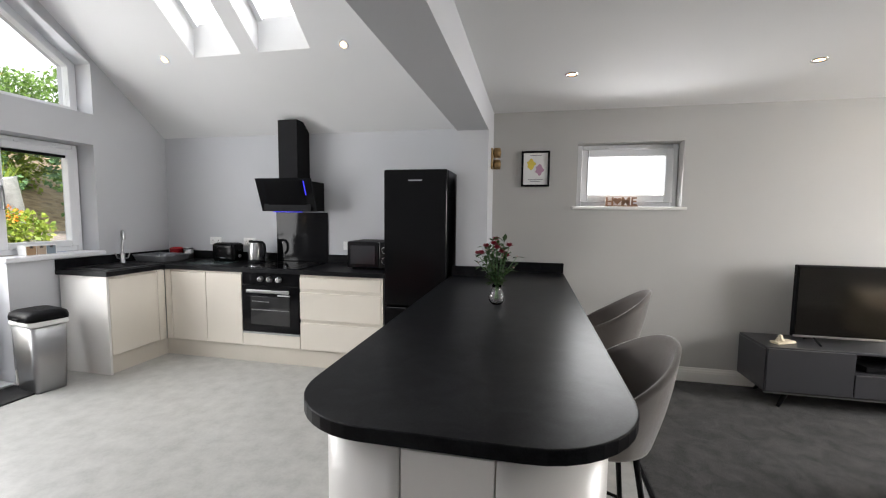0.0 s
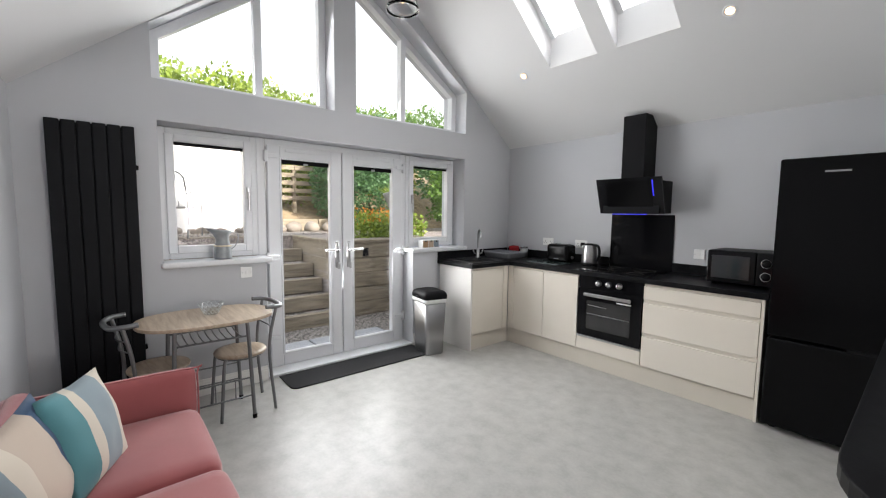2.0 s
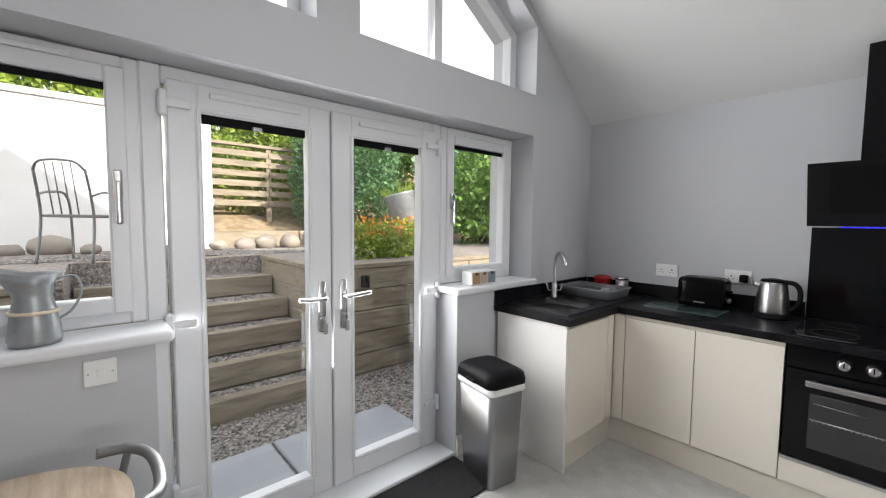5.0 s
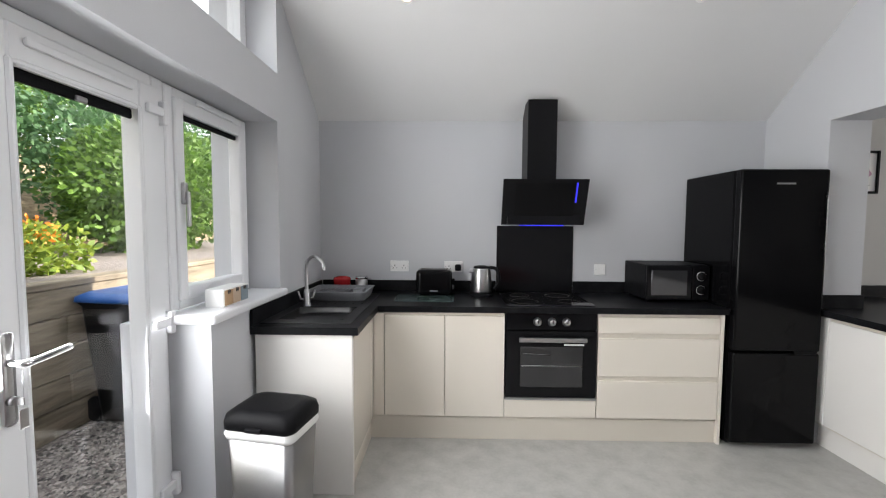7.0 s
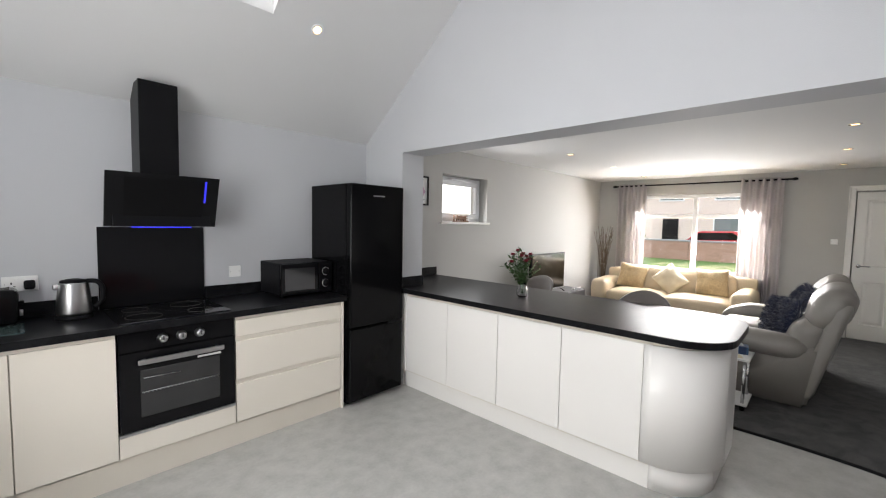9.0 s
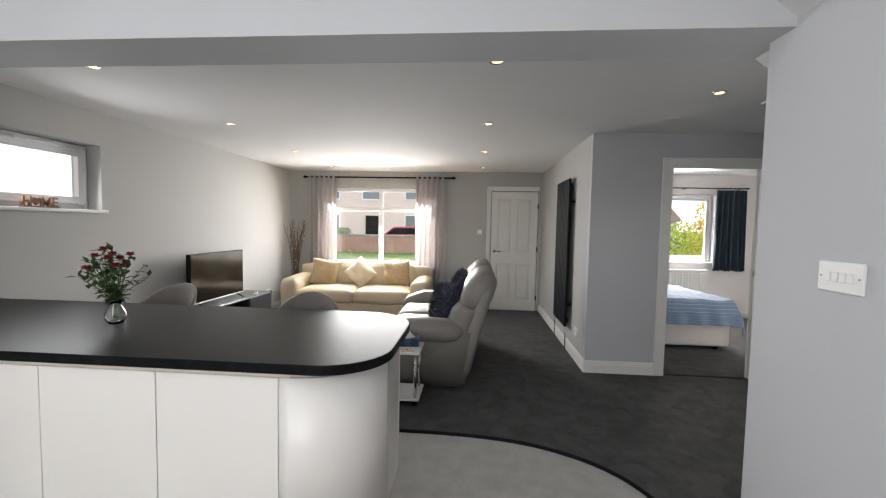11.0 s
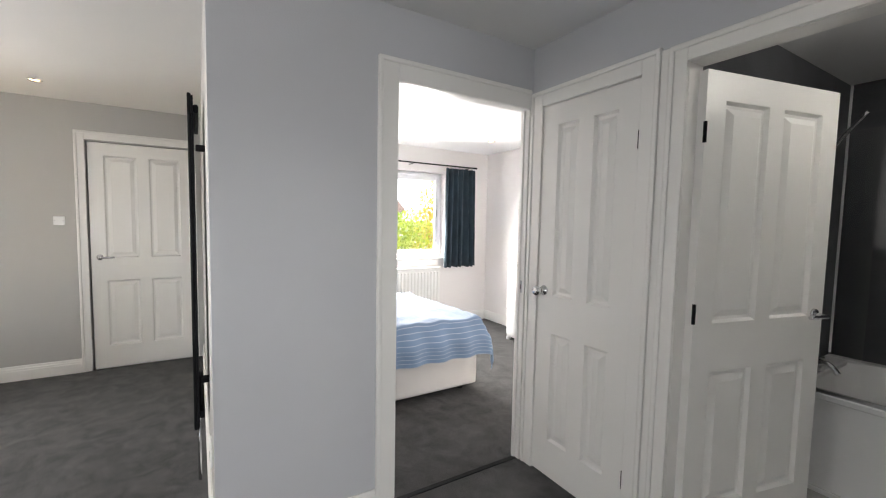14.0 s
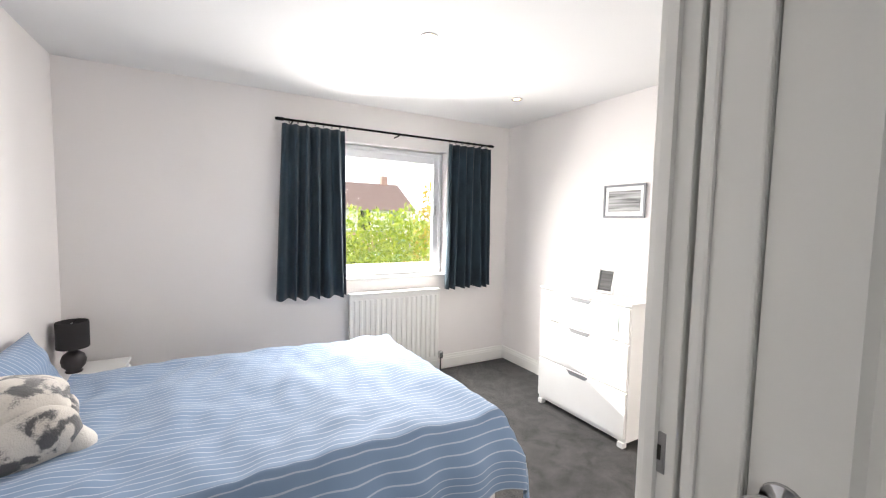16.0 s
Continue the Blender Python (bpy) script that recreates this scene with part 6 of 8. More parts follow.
# loft hatch
lh = thing("loft_hatch", ((hx0 + hx1) / 2, (hy0 + hy1) / 2, ZC), "white framed loft hatch in the hall ceiling", "loft hatch", kind="structure")
fb = bmesh.new()
for q in ((hx0 - 0.06, hx1 + 0.06, hy0 - 0.06, hy0), (hx0 - 0.06, hx1 + 0.06, hy1, hy1 + 0.06), (hx0 - 0.06, hx0, hy0, hy1), (hx1, hx1 + 0.06, hy0, hy1)):
    bx(fb, q[0], q[1], q[2], q[3], ZC - 0.016, ZC - 0.001, 0.004, 2)
part("frame", fb, TRIM, lh, world=True)
part("panel", box(hx0 + 0.002, hx1 - 0.002, hy0 + 0.002, hy1 - 0.002, ZC + 0.045, ZC + 0.065), TRIM, lh, world=True)

# ---- living room ----
panel_radiator("radiator", (3.12, YB, 0.30), 0, 9, 0.075, 1.70, "tall black flat-panel vertical radiator on the grey wall")

# small side window
casement("window_7", sw0 + 0.004, sw1 - 0.004, swz0 + 0.012, swz1 - 0.004, 1, "small white upvc side window", x=YL + 0.16, inward=-1, axis="y")
structure("window_sill_3", box(sw0 - 0.04, sw1 + 0.04, YL - 0.03, YL + 0.125, swz0 - 0.018, swz0 + 0.010, 0.008, 2), TRIM, "white window sill", "window sill")
# letters on the sill
WOODL = paint("distressed wooden letters", (0.22, 0.12, 0.07), 0.7, vary=0.3, scale=30, bump=0.1)
hm = thing("home_letters", (0.93, YL + 0.045, swz0 + 0.010), "brown wooden HOME letter ornament on the sill", "ornament")
part("base_strip", box(-0.135, 0.135, -0.02, 0.02, 0, 0.012, 0.002, 1), WOODL, hm)
for ch, xx in (("H", -0.098), ("M", 0.036), ("E", 0.102)):
    fc = bpy.data.curves.new("letter", "FONT")
    fc.body, fc.size, fc.extrude, fc.offset, fc.align_x = ch, 0.10, 0.010, 0.0022, "CENTER"
    tmp = bpy.data.objects.new("letter", fc)
    me = bpy.data.meshes.new_from_object(tmp)
    bpy.data.objects.remove(tmp)
    lb = bmesh.new()
    lb.from_mesh(me)
    turn(lb, Matrix.Translation((xx, 0, 0.012)) @ Matrix.Rotation(radians(90), 4, "X"))
    part("letter", lb, WOODL, hm)
heart = [(-0.033 + 0.0021 * 16 * math.sin(q) ** 3, 0.052 + 0.0021 * (13 * math.cos(q) - 5 * math.cos(2 * q) - 2 * math.cos(3 * q) - math.cos(4 * q))) for q in [2 * math.pi * k / 36 for k in range(36)]]
part("heart", wallbox(heart, "y", -0.010, 0.010), WOODL, hm, "heart in place of the letter O")
# picture and wall lamp
pic = thing("framed_print", (0.182, YL - 0.002, 1.69), "small black-framed print with yellow and pink shapes", "picture")
part("frame", ring(bmesh.new(), "y", -0.02, 0.0, -0.125, 0.125, 0.0, 0.318, 0.018, 0.003), BLKMETAL, pic)
part("paper", box(-0.11, 0.11, -0.008, -0.004, 0.016, 0.302), PLASTICW, pic)
for cx, cz, m, k in ((-0.04, 0.20, paint("yellow ink", (0.75, 0.60, 0.10), 0.8, bump=0), 1), (0.035, 0.15, paint("mauve ink", (0.50, 0.30, 0.42), 0.8, bump=0), 2)):
    pts = [((0.035 + 0.008 * math.sin(5 * a + k)) * math.cos(a) + cx, (0.045 + 0.008 * math.cos(4 * a)) * math.sin(a) + cz) for a in [2 * math.pi * q / 24 for q in range(24)]]
    part("printed_shape", wallbox(pts, "y", -0.0092, -0.0082), m, pic)
for z, w in ((0.275, 0.10), (0.06, 0.13), (0.045, 0.09)):
    part("text_bar", box(-w / 2, w / 2, -0.0092, -0.0082, z, z + 0.005), GREYPL, pic)
wl = thing("wall_lamp", (XP1, 3.62, 1.83), "small brass up-down wall lamp on the pier", "wall lamp")
BRASS = paint("aged brass", (0.30, 0.20, 0.09), 0.35, metal=0.9, vary=0.15, bump=0.02)
part("back_plate", box(0.0, 0.015, -0.04, 0.04, 0.0, 0.18, 0.004, 1), BRASS, wl)
for z in (0.0, 0.10):
    part("cup", lathe([(0, 0), (0.03, 0), (0.036, 0.04), (0.03, 0.08), (0, 0.08)], 18, (0.05, 0, z)), BRASS, wl)

# front window
w = thing("window_8", (XF + 0.12, 2.2, fwz0), "large white upvc front window with a mullion and transom", "window", kind="structure")
xw = XF + 0.12
part("window_frame", ring(bmesh.new(), "x", xw - 0.035, xw + 0.035, fw0 + 0.003, fw1 - 0.003, fwz0 + 0.003, fwz1 - 0.003, 0.06), UPVC, w, world=True)
part("mullion", box(xw - 0.035, xw + 0.04, 2.165, 2.235, fwz0 + 0.06, fwz1 - 0.06, 0.006, 1), UPVC, w, world=True)
part("transom", box(xw - 0.035, xw + 0.04, fw0 + 0.06, 2.165, 1.66, 1.73, 0.006, 1), UPVC, w, world=True)
part("transom", box(xw - 0.035, xw + 0.04, 2.235, fw1 - 0.06, 1.66, 1.73, 0.006, 1), UPVC, w, world=True)
for a, b in ((fw0 + 0.06, 2.165), (2.235, fw1 - 0.06)):
    for c, d in ((fwz0 + 0.06, 1.66), (1.73, fwz1 - 0.06)):
        pane(w, "x", xw, a, b, c, d)
structure("window_sill_4", box(XF - 0.06, XF + 0.085, fw0 - 0.03, fw1 + 0.03, fwz0 - 0.015, fwz0 + 0.010, 0.008, 2), TRIM, "white window sill", "window sill")


def curtain(name, at, w, h, folds, mat, label, category="curtain", flare=0.0, depth=0.05, seed=0, group=""):
    """A gathered curtain along local y, hanging down from z = 0."""
    bm = bmesh.new()
    ny, nz = folds * 10, 14
    rnd2 = random.Random(seed)
    ph = [rnd2.uniform(-0.5, 0.5) for _ in range(folds + 2)]
    grid = []
    for i in range(ny + 1):
        t = i / ny
        col = []
        for j in range(nz + 1):
            s = j / nz
            k = t * folds
            wob = ph[int(k)] * 0.6 * s
            x = depth * (0.55 + 0.6 * s) * math.sin(2 * math.pi * k + wob) * (0.9 + 0.25 * math.sin(k * 1.7 + seed)) + 0.008 * noise.noise(Vector((t * 8, s * 3, seed)))
            y = (t - 0.5) * w * (1 + flare * s) + 0.014 * s * math.sin(k * 3.0 + seed)
            col.append(bm.verts.new((x, y, -h * s + (0.006 * math.sin(k * 6.28) if j == nz else 0))))
        grid.append(col)
    for i in range(ny):
        for j in range(nz):
            bm.faces.new((grid[i][j], grid[i + 1][j], grid[i + 1][j + 1], grid[i][j + 1])).smooth = True
    ob = single(name, bm, mat, label, category, group)
    ob.matrix_basis = pose(*at)
    sol = ob.modifiers.new("cloth", "SOLIDIFY")
    sol.thickness = 0.003
    return ob


def rod(at, y0, y1, r, mat, label, rings=(), fin=0.022):
    p = thing("curtain_rod", at, label, "curtain pole", "curtain poles")
    b = bmesh.new()
    tube(b, [(0, y0, 0), (0, y1, 0)], r, 10)
    part("pole", b, mat, p)
    for y, s in ((y0, -1), (y1, 1)):
        f = lathe([(0, 0), (r * 1.3, 0), (fin, 0.02), (fin * 0.95, 0.045), (r, 0.06), (0, 0.062)], 16)
        part("finial", turn(f, Matrix.Translation((0, y, 0)) @ Matrix.Rotation(radians(-90 * s), 4, "X")), mat, p)
    for y in (y0 + 0.06, (y0 + y1) / 2, y1 - 0.06):
        bb2 = bmesh.new()
        tube(bb2, [(0, y, -0.005), (0.04, y, -0.012), (abs(at[0] - (XF if at[1] > YB else XF + 0.04)), y, -0.012)], 0.006, 6)
        part("bracket", bb2, mat, p)
    for y in rings:
        rb2 = bmesh.new()
        tube(rb2, [(r * 1.8 * math.cos(q * math.pi / 8), y, r * 1.8 * math.sin(q * math.pi / 8) - r * 0.6) for q in range(16)], 0.002, 5, closed=True)
        part("ring", rb2, mat, p)
    return p


rod((4.965, 2.2, 2.238), 0.95 - 2.2, 3.47 - 2.2, 0.013, BLKMETAL, "black curtain pole with round finials over the front window")
curtain("curtain", (4.955, 3.18, 2.265), 0.50, 2.16, 6, CURTAIN, "pale mushroom eyelet curtain, drawn open", depth=0.055, seed=1, group="living-room curtains")
curtain("curtain", (4.955, 1.30, 2.265), 0.52, 2.16, 6, CURTAIN, "pale mushroom eyelet curtain, drawn open", depth=0.055, seed=4, group="living-room curtains")

# cream leather sofa
cs = thing("sofa", (4.4, 2.35, 0), "cream leather two-seat sofa under the front window", "sofa")
part("base", soft_box(3.97, 4.80, 1.28, 3.42, 0.05, 0.26, 0.04, seed=1), CREAMLEATHER, cs, world=True)
for y0, y1, k in ((1.50, 2.345, 1), (2.355, 3.20, 2)):
    part("seat_cushion", soft_box(3.92, 4.60, y0, y1, 0.25, 0.45, 0.07, 0.025, seed=k, rumple=0.012), CREAMLEATHER, cs, world=True)
    part("back_cushion", turn(soft_box(4.50, 4.76, y0, y1, 0.40, 0.80, 0.09, 0.03, seed=k + 3, rumple=0.015), Matrix.Translation((0.02, 0, 0))), CREAMLEATHER, cs, world=True)
part("back", soft_box(4.68, 4.86, 1.25, 3.45, 0.06, 0.76, 0.06, seed=7), CREAMLEATHER, cs, world=True)
for y0, y1 in ((1.22, 1.49), (3.21, 3.48)):
    part("arm", soft_box(3.95, 4.82, y0, y1, 0.05, 0.60, 0.09, 0.01, seed=int(y0 * 9), rumple=0.01), CREAMLEATHER, cs, world=True)
for (xx, yy, zz), rot, w2, m, lab, k in (((4.43, 2.98, 0.44), (-12, 8, -84), 0.46, GOLDCUSH, "gold crushed-velvet cushion on the cream sofa", 3), ((4.40, 2.36, 0.40), (-14, 45, -90), 0.42, IVORYCUSH, "ivory square cushion set on its corner", 5), ((4.47, 1.78, 0.44), (-12, -5, -95), 0.46, GOLDCUSH, "gold crushed-velvet cushion on the cream sofa", 6)):
    cu = pillow(w2, w2 * 0.92, 0.16, seed=k, rumple=0.03)
    if abs(rot[1]) > 20:
        turn(cu, Matrix.Translation((0, 0, 0.26)) @ Matrix.Rotation(radians(45), 4, "Y") @ Matrix.Translation((0, 0, -0.2)))
        rot = (rot[0], 0, rot[2])
    ob = single("cushion", cu, m, lab, "cushion", "sofa cushions")
    ob.matrix_basis = pose(xx, yy, zz, *rot)

# grey recliner sofa, facing +y
rs = thing("recliner_sofa", (2.3, 0.9, 0), "taupe grey leather two-seat recliner sofa", "sofa")
RX0, RX1 = 1.50, 3.22
for x0, x1 in ((RX0, RX0 + 0.22), (RX1 - 0.22, RX1)):
    side = wallbox([(0.60, 0.03), (1.34, 0.03), (1.36, 0.44), (0.66, 0.52), (0.52, 0.56)], "x", x0 + 0.015, x1 - 0.015)
    bmesh.ops.bevel(side, geom=side.edges[:], offset=0.03, segments=3, affect="EDGES")
    s_ = part("arm", side, GREYLEATHER, rs, "leather arm side", world=True, smooth=True)
    pad = soft_box(x0 - 0.02, x1 + 0.02, 0.62, 1.42, 0.42, 0.60, 0.085, 0.02, seed=int(x0 * 5), rumple=0.012)
    for v in pad.verts:
        if v.co.y > 1.15:
            v.co.z -= (v.co.y - 1.15) * 0.25
    part("arm_pad", pad, GREYLEATHER, s_, "padded leather arm top", world=True)
part("base", soft_box(RX0 + 0.2, RX1 - 0.2, 0.62, 1.32, 0.05, 0.32, 0.04, seed=2), GREYLEATHER, rs, world=True)
xm = (RX0 + RX1) / 2
for x0, x1, k in ((RX0 + 0.21, xm - 0.004, 1), (xm + 0.004, RX1 - 0.21, 2)):
    part("seat_cushion", soft_box(x0, x1, 0.70, 1.38, 0.28, 0.49, 0.08, 0.025, seed=k, rumple=0.012), GREYLEATHER, rs, world=True)
    part("footrest", soft_box(x0, x1, 1.33, 1.42, 0.08, 0.36, 0.035, 0.01, seed=k + 2), GREYLEATHER, rs, world=True)


def lean(bm):
    """Tilts the back rearwards with height."""
    for v in bm.verts:
        v.co.y -= (v.co.z - 0.25) * 0.26
    return bm


for x0, x1, k in ((RX0 + 0.02, xm - 0.003, 1), (xm + 0.003, RX1 - 0.02, 2)):
    part("back_shell", lean(soft_box(x0, x1, 0.53, 0.66, 0.10, 0.93, 0.05, seed=k + 10, rumple=0.006)), GREYLEATHER, rs, world=True)
    part("lower_back_cushion", lean(soft_box(x0 + 0.02, x1 - 0.02, 0.60, 0.84, 0.42, 0.76, 0.10, 0.03, seed=k + 20, rumple=0.012)), GREYLEATHER, rs, world=True)
    part("headrest", lean(soft_box(x0, x1, 0.52, 0.78, 0.68, 1.03, 0.12, 0.025, seed=k + 30, rumple=0.012)), GREYLEATHER, rs, world=True)


def fur_cushion(m, k, label):
    c = thing("fur_cushion", (0, 0, 0), label, "cushion", "navy fur cushions")
    part("pad", pillow(0.42, 0.40, 0.16, seed=k), NAVY, c)
    r2 = random.Random(k)
    h = bmesh.new()
    for _ in range(2600):
        u, v, s = r2.uniform(-1, 1), r2.uniform(-1, 1), r2.choice((1, -1))
        t = ((1 - u * u) * (1 - v * v)) ** 0.55
        p = Vector((u * 0.205, s * t * 0.08, 0.20 + v * 0.195))
        d = Vector((u * 0.6 + r2.uniform(-0.5, 0.5), s * (0.4 + t), v * 0.5 + r2.uniform(-0.7, 0.3))).normalized()
        q = Vector((r2.uniform(-1, 1), r2.uniform(-1, 1), r2.uniform(-1, 1))).cross(d).normalized() * 0.004
        a, b, e = h.verts.new(p - q), h.verts.new(p + q), h.verts.new(p + d * r2.uniform(0.03, 0.055))
        h.faces.new((a, b, e))
    part("fur", h, NAVY, c)
    c.matrix_basis = m


fur_cushion(pose(1.93, 0.86, 0.50, 18, 6, 32), 1, "navy faux-fur cushion on the recliner sofa")
fur_cushion(pose(2.45, 0.78, 0.57, 24, -8, 14), 2, "navy faux-fur cushion on the recliner sofa")

# covered footstool
THROW = paint("grey throw", (0.20, 0.175, 0.16), 0.8, vary=0.1, scale=8, bump=0.08, fine=300, sheen=0.4)
ot = thing("footstool", (2.45, 1.95, 0), "low footstool covered by a grey throw", "footstool")
part("body", soft_box(-0.30, 0.30, -0.40, 0.40, 0.03, 0.36, 0.04, seed=4), GREYFABRIC, ot)
th = bmesh.new()
n = 30
g = {}
for i in range(n + 1):
    for j in range(n + 1):
        u, v = 2 * i / n - 1, 2 * j / n - 1
        x, y = u * 0.56, v * 0.62
        ox, oy = max(0, abs(x) - 0.315), max(0, abs(y) - 0.415)
        drop = ox + oy
        xx = math.copysign(min(abs(x), 0.315) + 0.06 * min(1, ox * 6) * (0.5 + 0.5 * math.sin(v * 14)), x)
        yy = math.copysign(min(abs(y), 0.415) + 0.05 * min(1, oy * 6) * (0.5 + 0.5 * math.sin(u * 13)), y)
        z = 0.375 - drop * 1.1 + 0.012 * noise.noise(Vector((u * 4, v * 4, 3)))
        g[i, j] = th.verts.new((xx, yy, max(0.02, z)))
for i in range(n):
    for j in range(n):
        th.faces.new((g[i, j], g[i + 1, j], g[i + 1, j + 1], g[i, j + 1])).smooth = True
ob = part("throw", th, THROW, ot, "draped grey throw")
ot.matrix_basis = pose(2.45, 1.93, 0, 0, 0, -8)

# side table with tissues
st = thing("side_table", (1.325, 1.11, 0), "small white two-tier side table with chrome posts", "side table")
part("tabletop", box(-0.165, 0.165, -0.16, 0.16, 0.42, 0.436, 0.003, 1), PLASTICW, st)
part("shelf", box(-0.165, 0.165, -0.16, 0.16, 0.05, 0.066, 0.003, 1), PLASTICW, st)
for sx in (-1, 1):
    for sy in (-1, 1):
        b = bmesh.new()
        tube(b, [(0.125 * sx, 0.125 * sy, 0.066), (0.125 * sx, 0.125 * sy, 0.42)], 0.013, 12)
        part("post", b, CHROME, st)
        part("foot", lathe([(0, 0), (0.018, 0), (0.018, 0.05), (0, 0.05)], 12, (0.125 * sx, 0.125 * sy, 0.001)), BLKPLASTIC, st)
tb = thing("tissue_box", (1.38, 1.10, 0.436), "blue tissue box with a white tissue pulled up", "tissue box", rz=8)
part("carton", box(-0.06, 0.06, -0.115, 0.115, 0, 0.065, 0.003, 1), striped("blue tissue carton", [(0.0, (0.02, 0.05, 0.14)), (0.5, (0.05, 0.12, 0.25))], 1, 0.05, rough=0.5), tb)
ti = bmesh.new()
r2 = random.Random(3)
apex = ti.verts.new((0.0, 0.01, 0.17))
base = [ti.verts.new((0.045 * math.cos(a) * r2.uniform(0.7, 1.2), 0.075 * math.sin(a) * r2.uniform(0.7, 1.2), 0.066)) for a in [k * 0.5712 for k in range(11)]]
for i in range(11):
    ti.faces.new((base[i], base[(i + 1) % 11], apex))
part("tissue", ti, PLASTICW, tb, "white paper tissue")
cc = thing("coaster", (1.235, 1.06, 0.436), "pale printed card lying on the side table", "card", rz=20)
part("card", box(-0.05, 0.05, -0.05, 0.05, 0, 0.004, 0.001, 1), IVORYCUSH, cc)
part("print", box(-0.02, 0.02, -0.006, 0.006, 0.004, 0.0046), CHARCOAL, cc)

# television unit
ANTH2 = paint("dark grey gloss furniture", (0.045, 0.045, 0.05), 0.3, vary=0.08, scale=4, bump=0.0, coat=0.2)
tu = thing("tv_unit", (2.715, 3.59, -0.022), "low dark grey television unit with an open shelf", "tv unit")
part("top", box(-0.82, 0.82, -0.20, 0.20, 0.475, 0.495, 0.003, 1), ANTH2, tu)
part("bottom", box(-0.82, 0.82, -0.20, 0.20, 0.155, 0.175, 0.003, 1), ANTH2, tu)
for xx in (-0.82, -0.27, 0.27, 0.80):
    part("upright", box(xx, xx + 0.02, -0.198, 0.20, 0.175, 0.475), ANTH2, tu)
part("back", box(-0.80, 0.80, 0.18, 0.198, 0.175, 0.475), ANTH2, tu)
for a, b in ((-0.815, -0.262), (0.275, 0.815)):
    part("door", box(a, b, -0.216, -0.20, 0.165, 0.485, 0.003, 1), ANTH2, tu)
part("drawer_front", box(-0.255, 0.268, -0.216, -0.20, 0.165, 0.33, 0.003, 1), ANTH2, tu)
part("shelf", box(-0.25, 0.27, -0.195, 0.18, 0.325, 0.34), ANTH2, tu)
part("trim", box(-0.82, 0.82, -0.214, -0.20, 0.147, 0.155), STEEL, tu)
for sx in (-1, 1):
    for sy in (-1, 1):
        b = bmesh.new()
        tube(b, [(0.62 * sx, 0.12 * sy, 0.15), (0.70 * sx, 0.165 * sy, 0.028)], [0.022, 0.013], 10)
        part("leg", b, BLKMETAL, tu)
single("set_top_box", box(2.55, 2.85, 3.42, 3.58, 0.319, 0.358, 0.004, 1), BLKPLASTIC, "slim black set-top box on the open shelf", "set-top box")
tv = thing("television", (2.655, 3.58, 0.474), "flat black television on two feet, switched off", "television")
part("case", box(-0.50, 0.50, -0.015, 0.03, 0.045, 0.60, 0.006, 2), BLKPLASTIC, tv)
part("screen", box(-0.488, 0.488, -0.018, -0.0145, 0.065, 0.588), paint("dark screen", (0.008, 0.007, 0.006), 0.12, vary=0.1, bump=0), tv, "dark glossy screen")
part("lower_bezel", box(-0.50, 0.50, -0.02, -0.012, 0.045, 0.06, 0.002, 1), STEEL, tv)
for xx in (-0.36, 0.36):
    b = bmesh.new()
    tube(b, [(xx, -0.10, 0.006), (xx, 0.0, 0.05), (xx, 0.10, 0.006)], 0.007, 8)
    part("foot", b, BLKPLASTIC, tv)
for xx, yy, lab in ((2.07, 3.52, "small pale ornament on the television unit"), (3.28, 3.46, "white remote control on the television unit")):
    o = thing("ornament" if xx < 3 else "remote_control", (xx, yy, 0.473), lab, "ornament" if xx < 3 else "remote control", rz=25)
    if xx < 3:
        part("base", box(-0.09, 0.09, -0.035, 0.035, 0, 0.02, 0.008, 2), IVORYCUSH, o)
        part("figure", lathe([(0, 0.02), (0.03, 0.022), (0.022, 0.04), (0.012, 0.05), (0.018, 0.06), (0, 0.07)], 16, (-0.03, 0, 0)), IVORYCUSH, o)
    else:
        part("body", box(-0.09, 0.09, -0.022, 0.022, 0, 0.02, 0.006, 2), PLASTICW, o)
        part("keypad", box(-0.06, 0.06, -0.014, 0.014, 0.0195, 0.0215), GREYPL, o)

# twig lights in the corner
tw = thing("twig_lights", (4.80, 3.60, 0), "bundle of dark twigs with tiny lights in a tall vase", "decorative twigs")
part("vase", lathe([(0, 0), (0.07, 0), (0.075, 0.05), (0.06, 0.20), (0.07, 0.34), (0.065, 0.34), (0.055, 0.2), (0.06, 0.05), (0, 0.03)], 20), CHARCOAL, tw)
r2 = random.Random(8)
for k in range(46):
    a, t = r2.uniform(0, 6.283), r2.uniform(0.1, 1)
    p = arc([(0.03 * math.cos(a), 0.03 * math.sin(a), 0.06), (0.05 * t * math.cos(a), 0.05 * t * math.sin(a), 0.55), (0.10 * t * math.cos(a + 0.5), 0.10 * t * math.sin(a + 0.5), 1.0), (0.16 * t * math.cos(a + r2.uniform(0, 1)), 0.16 * t * math.sin(a), r2.uniform(1.15, 1.5))], 4)
    twig = part("twig", tube(bmesh.new(), p, 0.003, 4), BARK, tw)
    for q in p[5:]:
        if r2.random() < 0.16:
            bulb = bmesh.new()
            bmesh.ops.create_icosphere(bulb, subdivisions=1, radius=0.004, matrix=Matrix.Translation(q))
            part("tiny_light", bulb, LAMPWHITE, twig, "tiny warm light")

